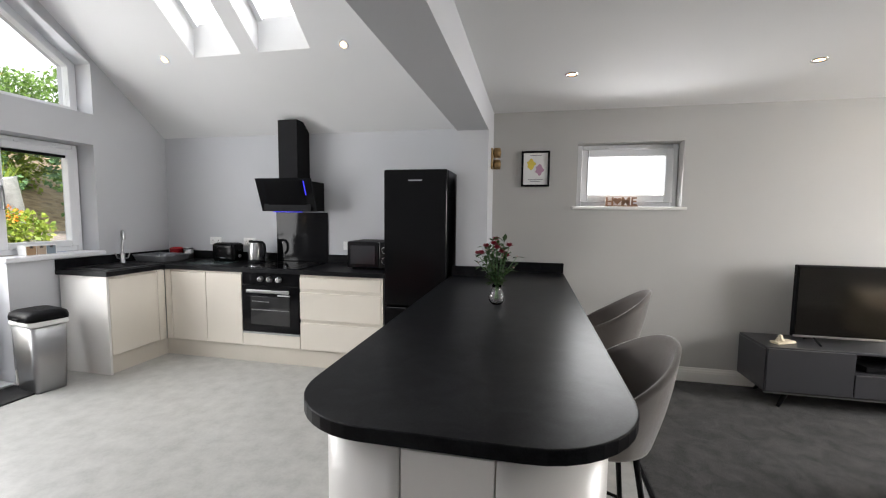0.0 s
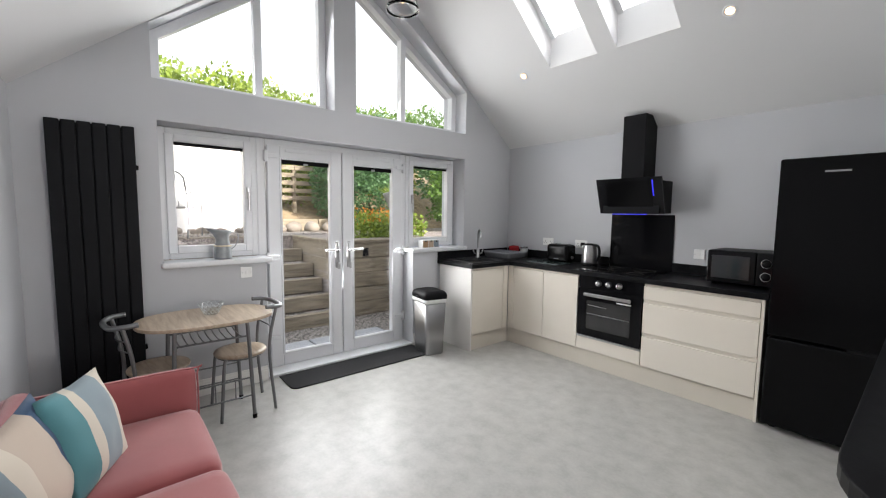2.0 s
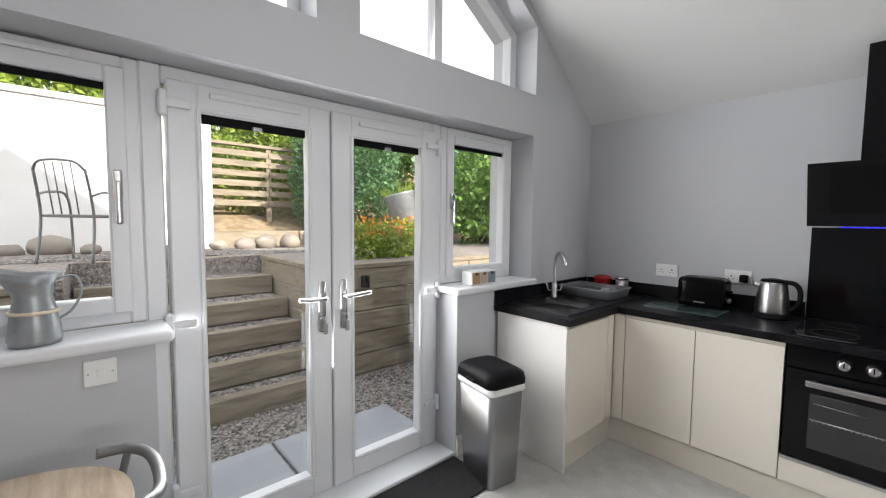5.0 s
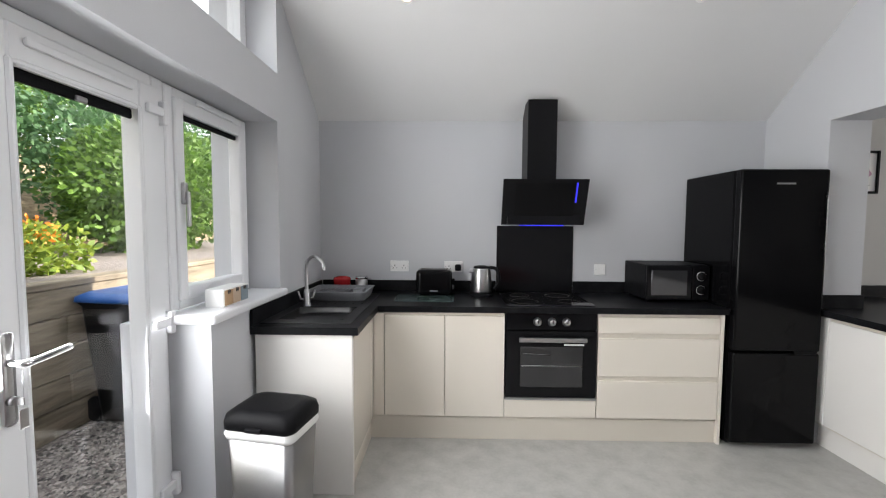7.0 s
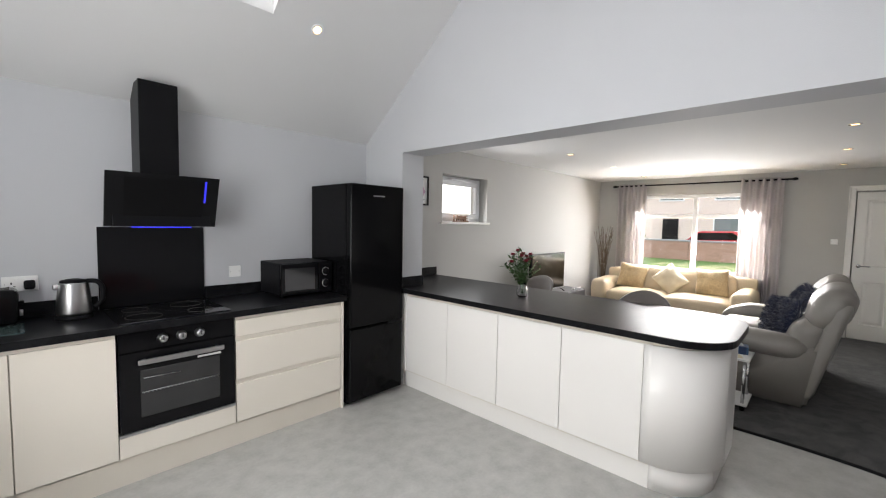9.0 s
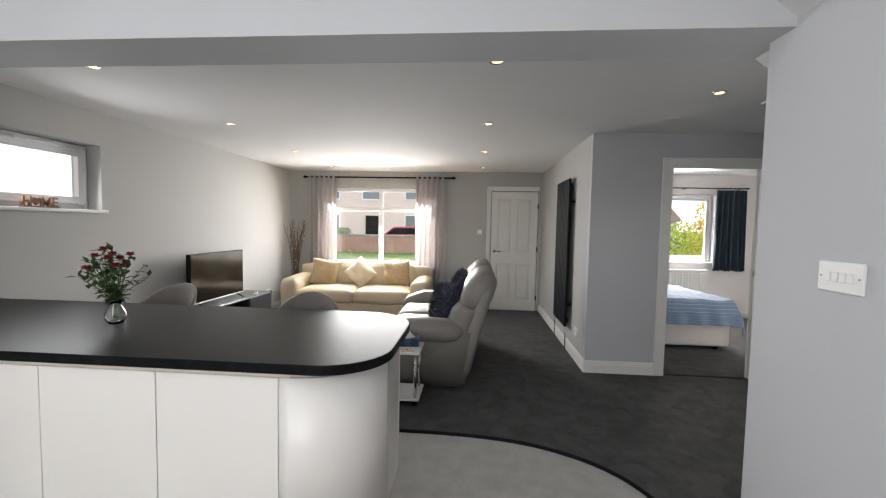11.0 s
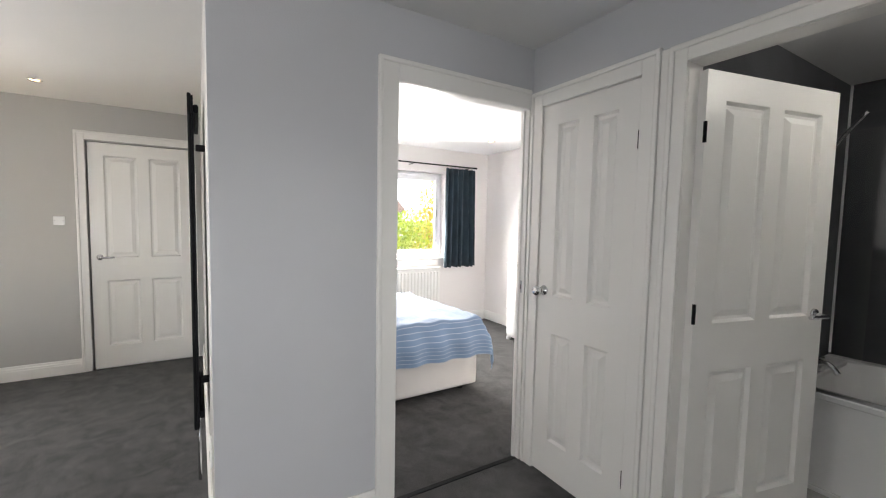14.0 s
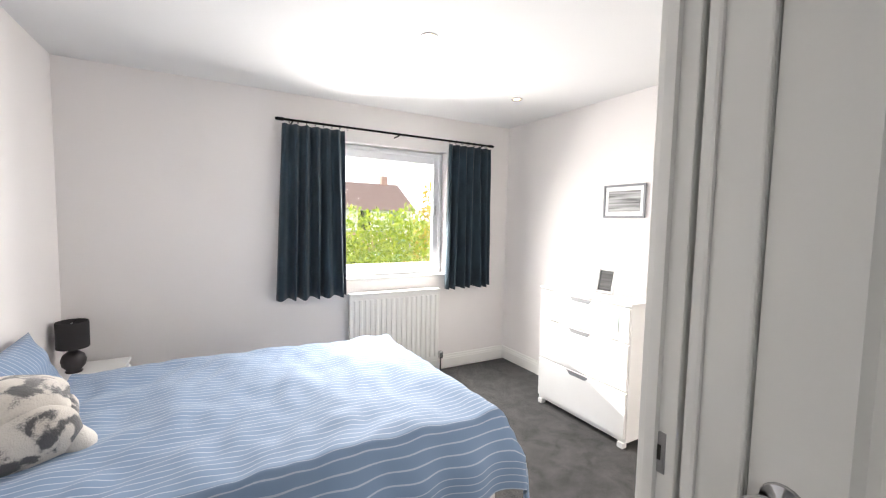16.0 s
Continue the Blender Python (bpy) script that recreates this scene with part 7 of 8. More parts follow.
# ---- bedroom ----
casement("window_9", -3.38, -2.33, 0.914, 2.03, 1, "white upvc bedroom window", x=XF + 0.16, inward=-1)
structure("window_sill_5", box(XF + 0.01, XF + 0.12, -3.405, -2.305, 0.893, 0.914, 0.006, 2), TRIM, "white bedroom window sill", "window sill")
rod((4.985, -2.855, 2.12), -3.765 + 2.855, -1.945 + 2.855, 0.009, BLKMETAL, "thin black curtain pole over the bedroom window", rings=[-0.88 + 0.065 * k for k in range(7)] + [0.44 + 0.062 * k for k in range(8)], fin=0.013)
curtain("curtain", (4.98, -2.16, 2.09), 0.46, 1.30, 6, TEAL, "short dark teal velvet curtain, drawn open", depth=0.045, flare=0.15, seed=2, group="bedroom curtains")
curtain("curtain", (4.98, -3.56, 2.09), 0.46, 1.30, 6, TEAL, "short dark teal velvet curtain, drawn open", depth=0.045, flare=0.12, seed=6, group="bedroom curtains")

bed = thing("bed", (3.85, -1.7, 0), "double divan bed with pale blue striped bedding", "bed")
part("divan_base", soft_box(3.10, 4.41, -2.52, -0.67, 0.05, 0.34, 0.02, seed=1, rumple=0.002), BEDBASE, bed, "white divan base", world=True)
for xx in (3.19, 4.32):
    for yy in (-2.41, -0.8):
        part("castor", lathe([(0, 0.006), (0.025, 0.006), (0.025, 0.05), (0, 0.05)], 12, (xx, yy, 0)), BLKPLASTIC, bed, world=True)
part("mattress", soft_box(3.10, 4.41, -2.54, -0.67, 0.34, 0.54, 0.05, seed=2, rumple=0.003), BEDBASE, bed, world=True)
DUVET = striped("pale blue striped duvet cotton", [(0.0, (0.17, 0.25, 0.375)), (0.86, (0.40, 0.46, 0.56))], 1, 0.015, bump=0.1, attr="stripe")
dv = bmesh.new()
lay = dv.verts.layers.float.new("stripe")
nx, ny = 70, 90
g = {}
for i in range(nx + 1):
    for j in range(ny + 1):
        x = 3.755 + (2 * i / nx - 1) * 0.91
        y = -0.86 - 1.95 * j / ny
        ox = max(0, abs(x - 3.755) - 0.655)
        oy = max(0, -2.54 - y)
        drop = (ox ** 1.6 + oy ** 1.6) ** (1 / 1.6)
        k = min(1, drop * 8)
        fold = 0.018 * k * math.sin((y if ox > oy else x) * 26 + 2 * noise.noise(Vector((x, y, 1))))
        xx = 3.755 + math.copysign(min(abs(x - 3.755), 0.655 + 0.03 * k) + (fold if ox > oy else 0) + 0.035 * k + ox * 0.08, x - 3.755)
        yy = max(y, -2.54 - 0.05 * k - oy * 0.1) - (fold if oy >= ox else 0)
        wr = 0.020 * noise.noise(Vector((x * 3.0, y * 5, 0.3))) + 0.014 * noise.noise(Vector((x * 9 + y * 4, y * 10, 2)))
        z = 0.59 - drop * 0.93 + wr * (1 - k) - 0.03 * k + 0.018 * (1 - k)
        g[i, j] = dv.verts.new((xx, yy, z))
        g[i, j][lay] = x
for i in range(nx):
    for j in range(ny):
        dv.faces.new((g[i, j], g[i, j + 1], g[i + 1, j + 1], g[i + 1, j])).smooth = True
single("duvet", dv, DUVET, "pale blue duvet with thin white stripes, slightly rumpled", "duvet")
for k, xx in enumerate((3.43, 4.09)):
    p = pillow(0.66, 0.30, 0.13, seed=k + 20, rumple=0.02)
    pl2 = p.verts.layers.float.new("stripe")
    for v in p.verts:
        v[pl2] = v.co.x
    ob = single("pillow", p, DUVET, "pale blue striped pillow at the bed head", "pillow", "bed pillows")
    ob.matrix_basis = pose(xx, -0.82, 0.555, -22, 0, 0)
# folded plush throw
pt = thing("plush_toy", (3.95, -1.06, 0.575), "cream folded plush with dark grey spots on the bed", "plush toy")
SPOTTED = ramped("cream plush with dark grey spots", [(0.46, (0.66, 0.62, 0.56)), (0.57, (0.10, 0.098, 0.10)), (0.52, (0.60, 0.56, 0.51))], 9.0, 0.95, detail=3, distort=0.4, fine=220, bump=0.8, second=0.12, sheen=0.4)
part("body", soft_box(-0.20, 0.20, -0.16, 0.16, 0.0, 0.15, 0.07, 0.03, n=18, seed=11, rumple=0.06), SPOTTED, pt)
part("fold", soft_box(-0.15, 0.17, -0.13, 0.12, 0.12, 0.235, 0.055, 0.02, n=16, seed=23, rumple=0.05), SPOTTED, pt, "folded upper layer")
part("paw", soft_box(-0.19, -0.07, -0.16, -0.08, 0.0, 0.08, 0.04, 0.01, n=10, seed=5, rumple=0.02), STONEFUR, pt, "pale plush paw")
pt.matrix_basis = pose(3.66, -0.90, 0.575, 0, 0, 24)
# bedside
bs = thing("bedside_table", (4.86, -0.83, -0.05), "small white bedside table", "bedside table")
part("top", box(-0.21, 0.22, -0.17, 0.17, 0.50, 0.52, 0.003, 1), PLASTICW, bs)
part("body", box(-0.20, 0.21, -0.16, 0.16, 0.08, 0.498, 0.003, 1), PLASTICW, bs)
part("drawer_front", box(-0.17, 0.18, -0.175, -0.161, 0.32, 0.48, 0.003, 1), PLASTICW, bs)
for sx in (-0.17, 0.18):
    for sy in (-0.13, 0.13):
        part("leg", box(sx - 0.018, sx + 0.018, sy - 0.018, sy + 0.018, 0.056, 0.08), PLASTICW, bs)
bl = thing("table_lamp", (4.89, -0.755, 0.47), "small dark table lamp with a round ceramic base", "table lamp")
part("base", lathe([(0, 0), (0.045, 0), (0.05, 0.008), (0.04, 0.015), (0.065, 0.04), (0.072, 0.07), (0.06, 0.10), (0.03, 0.12), (0.012, 0.13), (0.012, 0.15), (0, 0.15)], 24), CHARCOAL, bl)
part("shade", lathe([(0.088, 0.14), (0.092, 0.145), (0.092, 0.285), (0.088, 0.29), (0.085, 0.285), (0.085, 0.145), (0.088, 0.14)], 28), paint("charcoal lampshade cloth", (0.035, 0.033, 0.035), 0.9, vary=0.1, bump=0.05, fine=400), bl, "charcoal drum shade")
b = bmesh.new()
tube(b, [(0, 0, 0.14), (0, 0, 0.28)], 0.004, 6)
tube(b, [(-0.088, 0, 0.28), (0.088, 0, 0.28)], 0.0025, 6)
part("shade_carrier", b, CHROME, bl)
bl.matrix_basis = pose(4.89, -0.755, 0.47) @ Matrix.Diagonal((0.84, 0.84, 1.05, 1.0))

# panel radiator under the bedroom window
rr = thing("white_radiator", (XF + 0.04, -2.87, 0.12), "white convector radiator under the bedroom window", "radiator")
part("panel", box(-0.075, -0.045, -0.42, 0.42, 0.0, 0.66, 0.006, 2), TRIM, rr)
for k in range(17):
    y0 = -0.40 + k * 0.0475
    part("flute", box(-0.086, -0.074, y0, y0 + 0.028, 0.035, 0.615, 0.005, 1), TRIM, rr)
part("top_grille", box(-0.088, -0.010, -0.42, 0.42, 0.655, 0.672, 0.003, 1), TRIM, rr)
for yy in (-0.30, 0.30):
    part("bracket", box(-0.046, -0.001, yy - 0.03, yy + 0.03, 0.1, 0.6), TRIM, rr)
v = bmesh.new()
tube(v, [(-0.055, -0.44, 0.03), (-0.055, -0.455, 0.02), (-0.055, -0.455, -0.11)], 0.008, 8)
bx(v, -0.075, -0.035, -0.475, -0.435, 0.0, 0.07, 0.01, 2)
part("valve", v, CHROME, rr)

# chest of drawers
ch = thing("chest_of_drawers", (3.736, -3.882, 0), "white chest of drawers with a frosted top drawer", "chest of drawers")
part("carcass", box(-0.39, 0.39, -0.20, 0.175, 0.04, 0.905, 0.003, 1), PLASTICW, ch)
part("top", box(-0.40, 0.40, -0.205, 0.195, 0.905, 0.925, 0.003, 1), PLASTICW, ch)
for z0, z1, k in ((0.68, 0.892, 0), (0.375, 0.665, 1), (0.07, 0.36, 2)):
    d = part("drawer_front", box(-0.385, 0.385, 0.176, 0.192, z0, z1, 0.003, 1), PLASTICW, ch)
    if k == 0:
        part("frosted_panel", box(-0.31, 0.31, 0.191, 0.1945, z0 + 0.045, z1 - 0.045), paint("frosted glass panel", (0.55, 0.64, 0.62), 0.25, vary=0.03, bump=0), d, "pale frosted glass panel")
    # flat grey plate paints the shade of a scooped grip
    gp = wallbox([(-0.10, z1), (0.10, z1), (0.07, z1 - 0.028), (-0.07, z1 - 0.028)], "y", 0.1915, 0.1945)
    part("finger_grip", gp, GREYPL, d, "finger grip scoop, its shade put in grey")
for sx in (-0.36, 0.36):
    for sy in (-0.17, 0.17):
        part("foot", box(sx - 0.02, sx + 0.02, sy - 0.02, sy + 0.02, 0.006, 0.04), PLASTICW, ch)


def photo(name, m, w, h, mat, label, fw, border=0.025, light=0.45):
    p = thing(name, (0, 0, 0), label, "picture frame", "bedroom pictures")
    part("frame", ring(bmesh.new(), "y", -0.016, 0.0, -w / 2, w / 2, 0, h, fw, 0.002), mat, p)
    part("mount", box(-w / 2 + fw * 0.8, w / 2 - fw * 0.8, -0.007, -0.003, fw * 0.8, h - fw * 0.8), PLASTICW, p)
    part("print", box(-w / 2 + fw + border, w / 2 - fw - border, -0.0085, -0.0065, fw + border * 1.2, h - fw - border * 1.2), ramped("grey landscape print", [(0.35, (0.05, 0.05, 0.05)), (0.65, (light, light, light))], 5, 0.5, stretch=(0.4, 1, 12), bump=0, fine=20), p)
    p.matrix_basis = m


photo("framed_print", pose(3.727, -4.088, 1.456, 0, 0, 180), 0.345, 0.24, GREYPL, "small grey-framed landscape print on the bedroom wall", 0.015)
photo("photo_frame", pose(3.68, -3.86, 0.926, -14, 0, 190), 0.13, 0.175, PLASTICW, "white photo frame with a dark picture on the chest", 0.014, 0.003, 0.12)

# ---- bathroom ----
tbm = thing("bathtub", (0.532, -3.80, 0), "white bathtub with a plain panel", "bathtub")
part("front_panel", box(-0.84, 0.86, 0.44, 0.46, 0.0, 0.50, 0.003, 1), ENAMEL, tbm)
part("plinth_trim", box(-0.84, 0.86, 0.46, 0.475, 0.0, 0.03, 0.003, 1), ENAMEL, tbm)
rm = bmesh.new()
for q in ((-0.84, 0.86, 0.38, 0.475), (-0.84, 0.86, -0.48, -0.40), (-0.84, -0.74, -0.40, 0.38), (0.74, 0.86, -0.40, 0.38)):
    bx(rm, q[0], q[1], q[2], q[3], 0.50, 0.535, 0.006, 1)
part("rim", rm, ENAMEL, tbm)
bo = loft([(0.52, 0.80, 0.39, 0.12), (0.30, 0.72, 0.33, 0.12), (0.14, 0.66, 0.28, 0.12)])
bmesh.ops.delete(bo, geom=[f for f in bo.faces if len(f.verts) > 4 and f.calc_center_median().z > 0.5], context="FACES")
for f in bo.faces:
    f.normal_flip()
bmesh.ops.translate(bo, vec=(0.0, -0.01, 0), verts=bo.verts)
part("basin", bo, ENAMEL, tbm)
bt = thing("bath_tap", (1.29, -3.66, 0.535), "chrome bath mixer tap with shower hose", "tap")
b = bmesh.new()
tube(b, [(0, -0.09, 0), (0, -0.09, 0.07)], 0.02, 10)
tube(b, [(0, 0.09, 0), (0, 0.09, 0.07)], 0.02, 10)
tube(b, [(0, -0.09, 0.06), (0, 0.09, 0.06)], 0.018, 10)
tube(b, arc([(0, 0, 0.06), (-0.06, 0, 0.08), (-0.11, 0, 0.03)], 4), 0.015, 10)
part("body", b, CHROME, bt)
b = bmesh.new()
tube(b, [(0, -0.14, 0.075), (0, -0.05, 0.095)], 0.01, 8)
tube(b, [(0, 0.14, 0.075), (0, 0.05, 0.095)], 0.01, 8)
part("levers", b, CHROME, bt)
sh = thing("shower_rail", (1.382, -3.85, 0.9), "chrome shower riser rail with hand shower and hose", "shower")
b = bmesh.new()
tube(b, [(-0.03, 0, 0.15), (-0.03, 0, 1.05)], 0.009, 10)
tube(b, [(0.018, 0, 0.18), (-0.03, 0, 0.18)], 0.008, 8)
tube(b, [(0.018, 0, 1.02), (-0.03, 0, 1.02)], 0.008, 8)
part("rail", b, CHROME, sh)
b = bmesh.new()
tube(b, arc([(-0.03, 0.0, 0.95), (-0.10, 0.03, 1.05), (-0.20, 0.06, 1.16)], 4), 0.011, 8)
part("hand_shower", b, CHROME, sh)
b = bmesh.new()
tube(b, arc([(-0.03, 0.02, 0.95), (-0.06, 0.10, 0.4), (-0.04, 0.15, -0.2), (-0.05, 0.2, -0.30)], 6), 0.006, 6)
part("hose", b, STEEL, sh)
scr = thing("shower_screen", (0.985, -3.345, 0.54), "clear hinged glass bath screen", "shower screen")
b = box(0.55 - 1.2, 1.60 - 1.2, -0.003, 0.003, 0.0, 1.35)
gl = part("glass_panel", b, PANE, scr)
gl.visible_shadow = False
part("edge_profile", box(0.38, 0.41, -0.012, 0.012, 0.0, 1.36, 0.003, 1), CHROME, scr)
part("seal_strip", box(-0.65, 0.38, -0.006, 0.006, -0.006, 0.012), STEEL, scr)
lamp_b = bpy.data.lights.new("bathroom_light", "POINT")
lamp_b.energy, lamp_b.color, lamp_b.shadow_soft_size = 3, (1.0, 0.95, 0.88), 0.05
lb = new("bathroom_light", lamp_b)
lb.location = (0.4, -2.9, ZC - 0.12)
downlight(0.4, -2.9, ZC + 0.002)


# ---- outside: garden behind, street in front ----
ZG, ZTERR = -0.06, 1.03      # patio and upper terrace
XR = -5.70                   # face of the retaining wall
SY0, SY1 = 0.62, 2.28        # width of the steps


def ground_z(x, y):
    if x > 5.2:
        return -0.12 + 0.02 * min(1, max(0, (x - 10) / 5))
    if x > XR - 0.02 or (x > -7.16 and SY0 < y < SY1):
        return ZG
    d = max(0, -8.9 - x)
    return ZTERR + 0.04 * noise.noise(Vector((x, y, 0))) + min(d, 7) * 0.42 + max(0, d - 7) * 0.06


gx = [-400, -120, -60, -30, -22, -16, -14, -12, -11, -10, -9.4, -8.9, -8.4, -7.8, -7.17, -7.15, -6.5, XR - 0.03, XR - 0.01, -5.2, -4.6, -4.0, 0, 5.0, 5.4, 8, 14.5, 20, 26, 60, 150, 400]
gy = [-400, -120, -40, -15, -8, -4, -2, -1, 0, SY0 - 0.01, SY0 + 0.01, 1.2, 1.8, SY1 - 0.01, SY1 + 0.01, 3, 4, 5, 6, 7, 9, 12, 20, 40, 120, 400]
gb = bmesh.new()
gv = [[gb.verts.new((x, y, ground_z(x, y))) for y in gy] for x in gx]
for i in range(len(gx) - 1):
    for j in range(len(gy) - 1):
        gb.faces.new((gv[i][j], gv[i + 1][j], gv[i + 1][j + 1], gv[i][j + 1]))
gob = structure("ground", gb, GRAVEL, "gravel, soil bank and lawn around the bungalow", "ground")
gob.data.materials.append(SOIL)
gob.data.materials.append(GRASS)
gob.data.materials.append(ASPHALT)
gob.data.materials.append(CONCRETE)
for p in gob.data.polygons:
    c = p.center
    p.material_index = 0 if -8.9 < c.x < 5.2 else 1 if -30 < c.x <= -8.9 else 4 if 5 < c.x < 14.5 else 3 if 20 < c.x < 26 else 2
houseslab = structure("slab", box(XGO, XF + 0.25, -4.5, YK + 0.2, -0.30, -0.121), PAVING, "concrete slab under the bungalow", "slab")


def leaves(name, blobs, count, size, mat, seed, parent=None, kind="", label="", shell=0.55):
    """A crown of small folded leaves scattered through lumpy blobs (centre, radii)."""
    r = np.random.default_rng(seed)
    vol = np.array([b[1][0] * b[1][1] + b[1][1] * b[1][2] for b in blobs])
    pick = r.choice(len(blobs), count, p=vol / vol.sum())
    cen = np.array([b[0] for b in blobs])[pick]
    rad = np.array([b[1] for b in blobs])[pick]
    d = r.normal(size=(count, 3))
    d /= np.linalg.norm(d, axis=1)[:, None]
    lump = 1 + 0.16 * np.sin(d[:, 0] * 7 + pick) * np.sin(d[:, 1] * 6 + 1) + 0.12 * np.sin(d[:, 2] * 11 + pick * 2)
    rr = (1 - shell * r.random(count) ** 2.2) * lump
    p = cen + d * rad * rr[:, None]
    ax = r.normal(size=(count, 3)) * 0.8 + d * 0.7
    ax /= np.linalg.norm(ax, axis=1)[:, None]
    sd_ = np.cross(ax, r.normal(size=(count, 3)))
    sd_ /= np.linalg.norm(sd_, axis=1)[:, None]
    ln = size * r.uniform(0.6, 1.3, count)[:, None]
    v = np.stack([p, p + ax * ln * 0.5 + sd_ * ln * 0.28, p + ax * ln, p + ax * ln * 0.5 - sd_ * ln * 0.28], 1).reshape(-1, 3)
    f = np.arange(count * 4).reshape(-1, 4)
    me = bpy.data.meshes.new(name)
    me.from_pydata(v.tolist(), [], f.tolist())
    me.materials.append(mat)
    ob = new(name, me)
    if parent:
        ob.parent = parent
        ob.matrix_parent_inverse = BASE[parent].inverted()
    return tagged(ob, label, "", "", kind)


def shrub(name, at, label, blobs, count, size, mat, seed, category="shrub", trunk=0.6):
    s = thing(name, at, label, category)
    tb_ = bmesh.new()
    r = random.Random(seed)
    for k in range(4):
        a = r.uniform(0, 6.28)
        tube(tb_, arc([(0.05 * math.cos(a), 0.05 * math.sin(a), -0.05), (0.15 * math.cos(a), 0.15 * math.sin(a), trunk * 0.5), (0.35 * math.cos(a), 0.35 * math.sin(a), trunk)], 4), [0.05 - 0.03 * q / 8 for q in range(9)], 6)
    part("stems", tb_, BARK, s)
    leaves("foliage", [((at[0] + c[0], at[1] + c[1], at[2] + c[2]), rad) for c, rad in blobs], count, size, mat, seed, s)
    return s


TZ = ZTERR
shrub("conifer_shrub", (-8.2, 4.45, TZ), "dense blue-green conifer shrub", [((0, 0, 0.7), (0.6, 0.62, 0.75)), ((0.1, -0.2, 1.5), (0.5, 0.5, 0.7)), ((-0.1, 0.2, 1.9), (0.4, 0.4, 0.55))], 9000, 0.07, LEAFB, 1)
shrub("conifer_shrub", (-9.4, 3.95, TZ + 0.15), "dark blue-green conifer shrub by the fence", [((0, 0, 0.9), (0.42, 0.42, 0.9)), ((0, 0, 1.7), (0.32, 0.32, 0.55))], 6000, 0.07, LEAFB, 2)
shrub("laurel_bush", (-7.3, 6.5, TZ), "large rounded green laurel bush", [((0, 0.2, 0.75), (0.95, 1.3, 0.85)), ((-0.2, 0.7, 1.3), (0.8, 0.9, 0.65)), ((0.1, -0.5, 0.95), (0.65, 0.65, 0.65))], 15000, 0.10, LEAF, 3)
shrub("laurel_bush", (-9.0, 8.6, TZ), "tall dark green laurel behind the terrace", [((0, 0, 1.2), (1.2, 1.5, 1.2)), ((0, -1.3, 1.7), (1.0, 1.1, 1.0)), ((0, 0.8, 2.2), (0.9, 1.2, 0.9))], 11000, 0.12, LEAFB, 4)
shrub("garden_tree", (-11.0, 6.3, TZ + 0.8), "green tree at the top of the garden", [((0, 0, 1.6), (1.0, 1.2, 1.0)), ((0.3, 1.3, 1.9), (0.9, 1.0, 0.9)), ((0, -1.0, 1.5), (0.8, 0.9, 0.8)), ((0, 2.6, 1.6), (1.0, 1.0, 1.0))], 12000, 0.11, LEAF, 5, "tree", 1.4)
hd2 = thing("boundary_hedge", (-12.0, 1.0, ground_z(-12.0, 1)), "long sunlit green hedge along the top of the bank", "hedge")
hb2 = []
for k in range(22):
    yy = -8.5 + k * 0.72
    top_ = 5.02 - 0.085 * max(yy, -1.0) + 0.12 * math.sin(k * 2.1)
    hb2.append(((-12.0 + 0.25 * math.sin(k * 1.3), yy, top_ - 0.75), (0.75, 0.62, 0.75)))
    hb2.append(((-11.5 + 0.2 * math.sin(k * 1.9), yy + 0.3, top_ - 1.75), (0.9, 0.65, 1.1)))
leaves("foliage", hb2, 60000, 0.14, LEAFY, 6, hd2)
tube(hs := bmesh.new(), [(0, -9, 0.2), (0, 6, 0.2)], 0.05, 6)
part("stems", hs, BARK, hd2)
ivy = []
for k in range(10):
    ivy.append(((-10.15, 0.6 + 0.4 * k, 2.3 + 0.25 * math.sin(k * 1.7)), (0.28, 0.42, 0.55)))
iv = thing("climbing_shrub", (-10.15, 2.4, ground_z(-10.1, 2)), "sunlit yellow-green climber over the garden fence", "climber")
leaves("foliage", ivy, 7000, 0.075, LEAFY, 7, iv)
tube(hs := bmesh.new(), arc([(0, -0.5, 0), (0.05, 0, 0.6), (0, 0.4, 1.2)], 4), 0.02, 6)
part("stems", hs, BARK, iv)

# garden fence
fz = ground_z(-9.8, 2)
gf = thing("garden_fence", (-9.8, 2.2, fz), "weathered horizontal slat garden fence", "fence")
for yy in (2.20, 3.25, 4.30):
    part("post", box(-9.85, -9.76, yy - 0.045, yy + 0.045, fz - 0.1, fz + 1.30, 0.006, 1), TIMBER, gf, world=True)
for k in range(6):
    for y0 in (2.20, 3.25):
        part("slat", box(-9.755, -9.735, y0, y0 + 1.04, fz + 0.28 + k * 0.17, fz + 0.28 + k * 0.17 + 0.10, 0.003, 1), TIMBER, gf, world=True)
part("top_rail", box(-9.87, -9.72, 2.15, 4.36, fz + 1.30, fz + 1.35, 0.004, 1), TIMBER, gf, world=True)

# white garden wall
ww = thing("garden_wall", (-8.9, -1.2, TZ), "white painted garden wall with a capped end pillar", "garden wall")
part("wall", box(-9.0, -8.85, -5.0, 1.92, TZ - 0.1, 2.85, 0.01, 1), RENDER, ww, world=True)
part("pillar", box(-9.02, -8.80, 1.92, 2.14, TZ - 0.1, 2.95, 0.012, 2), RENDER, ww, world=True)
part("coping", box(-9.05, -8.80, -5.0, 1.92, 2.85, 2.92, 0.012, 2), RENDER, ww, world=True)

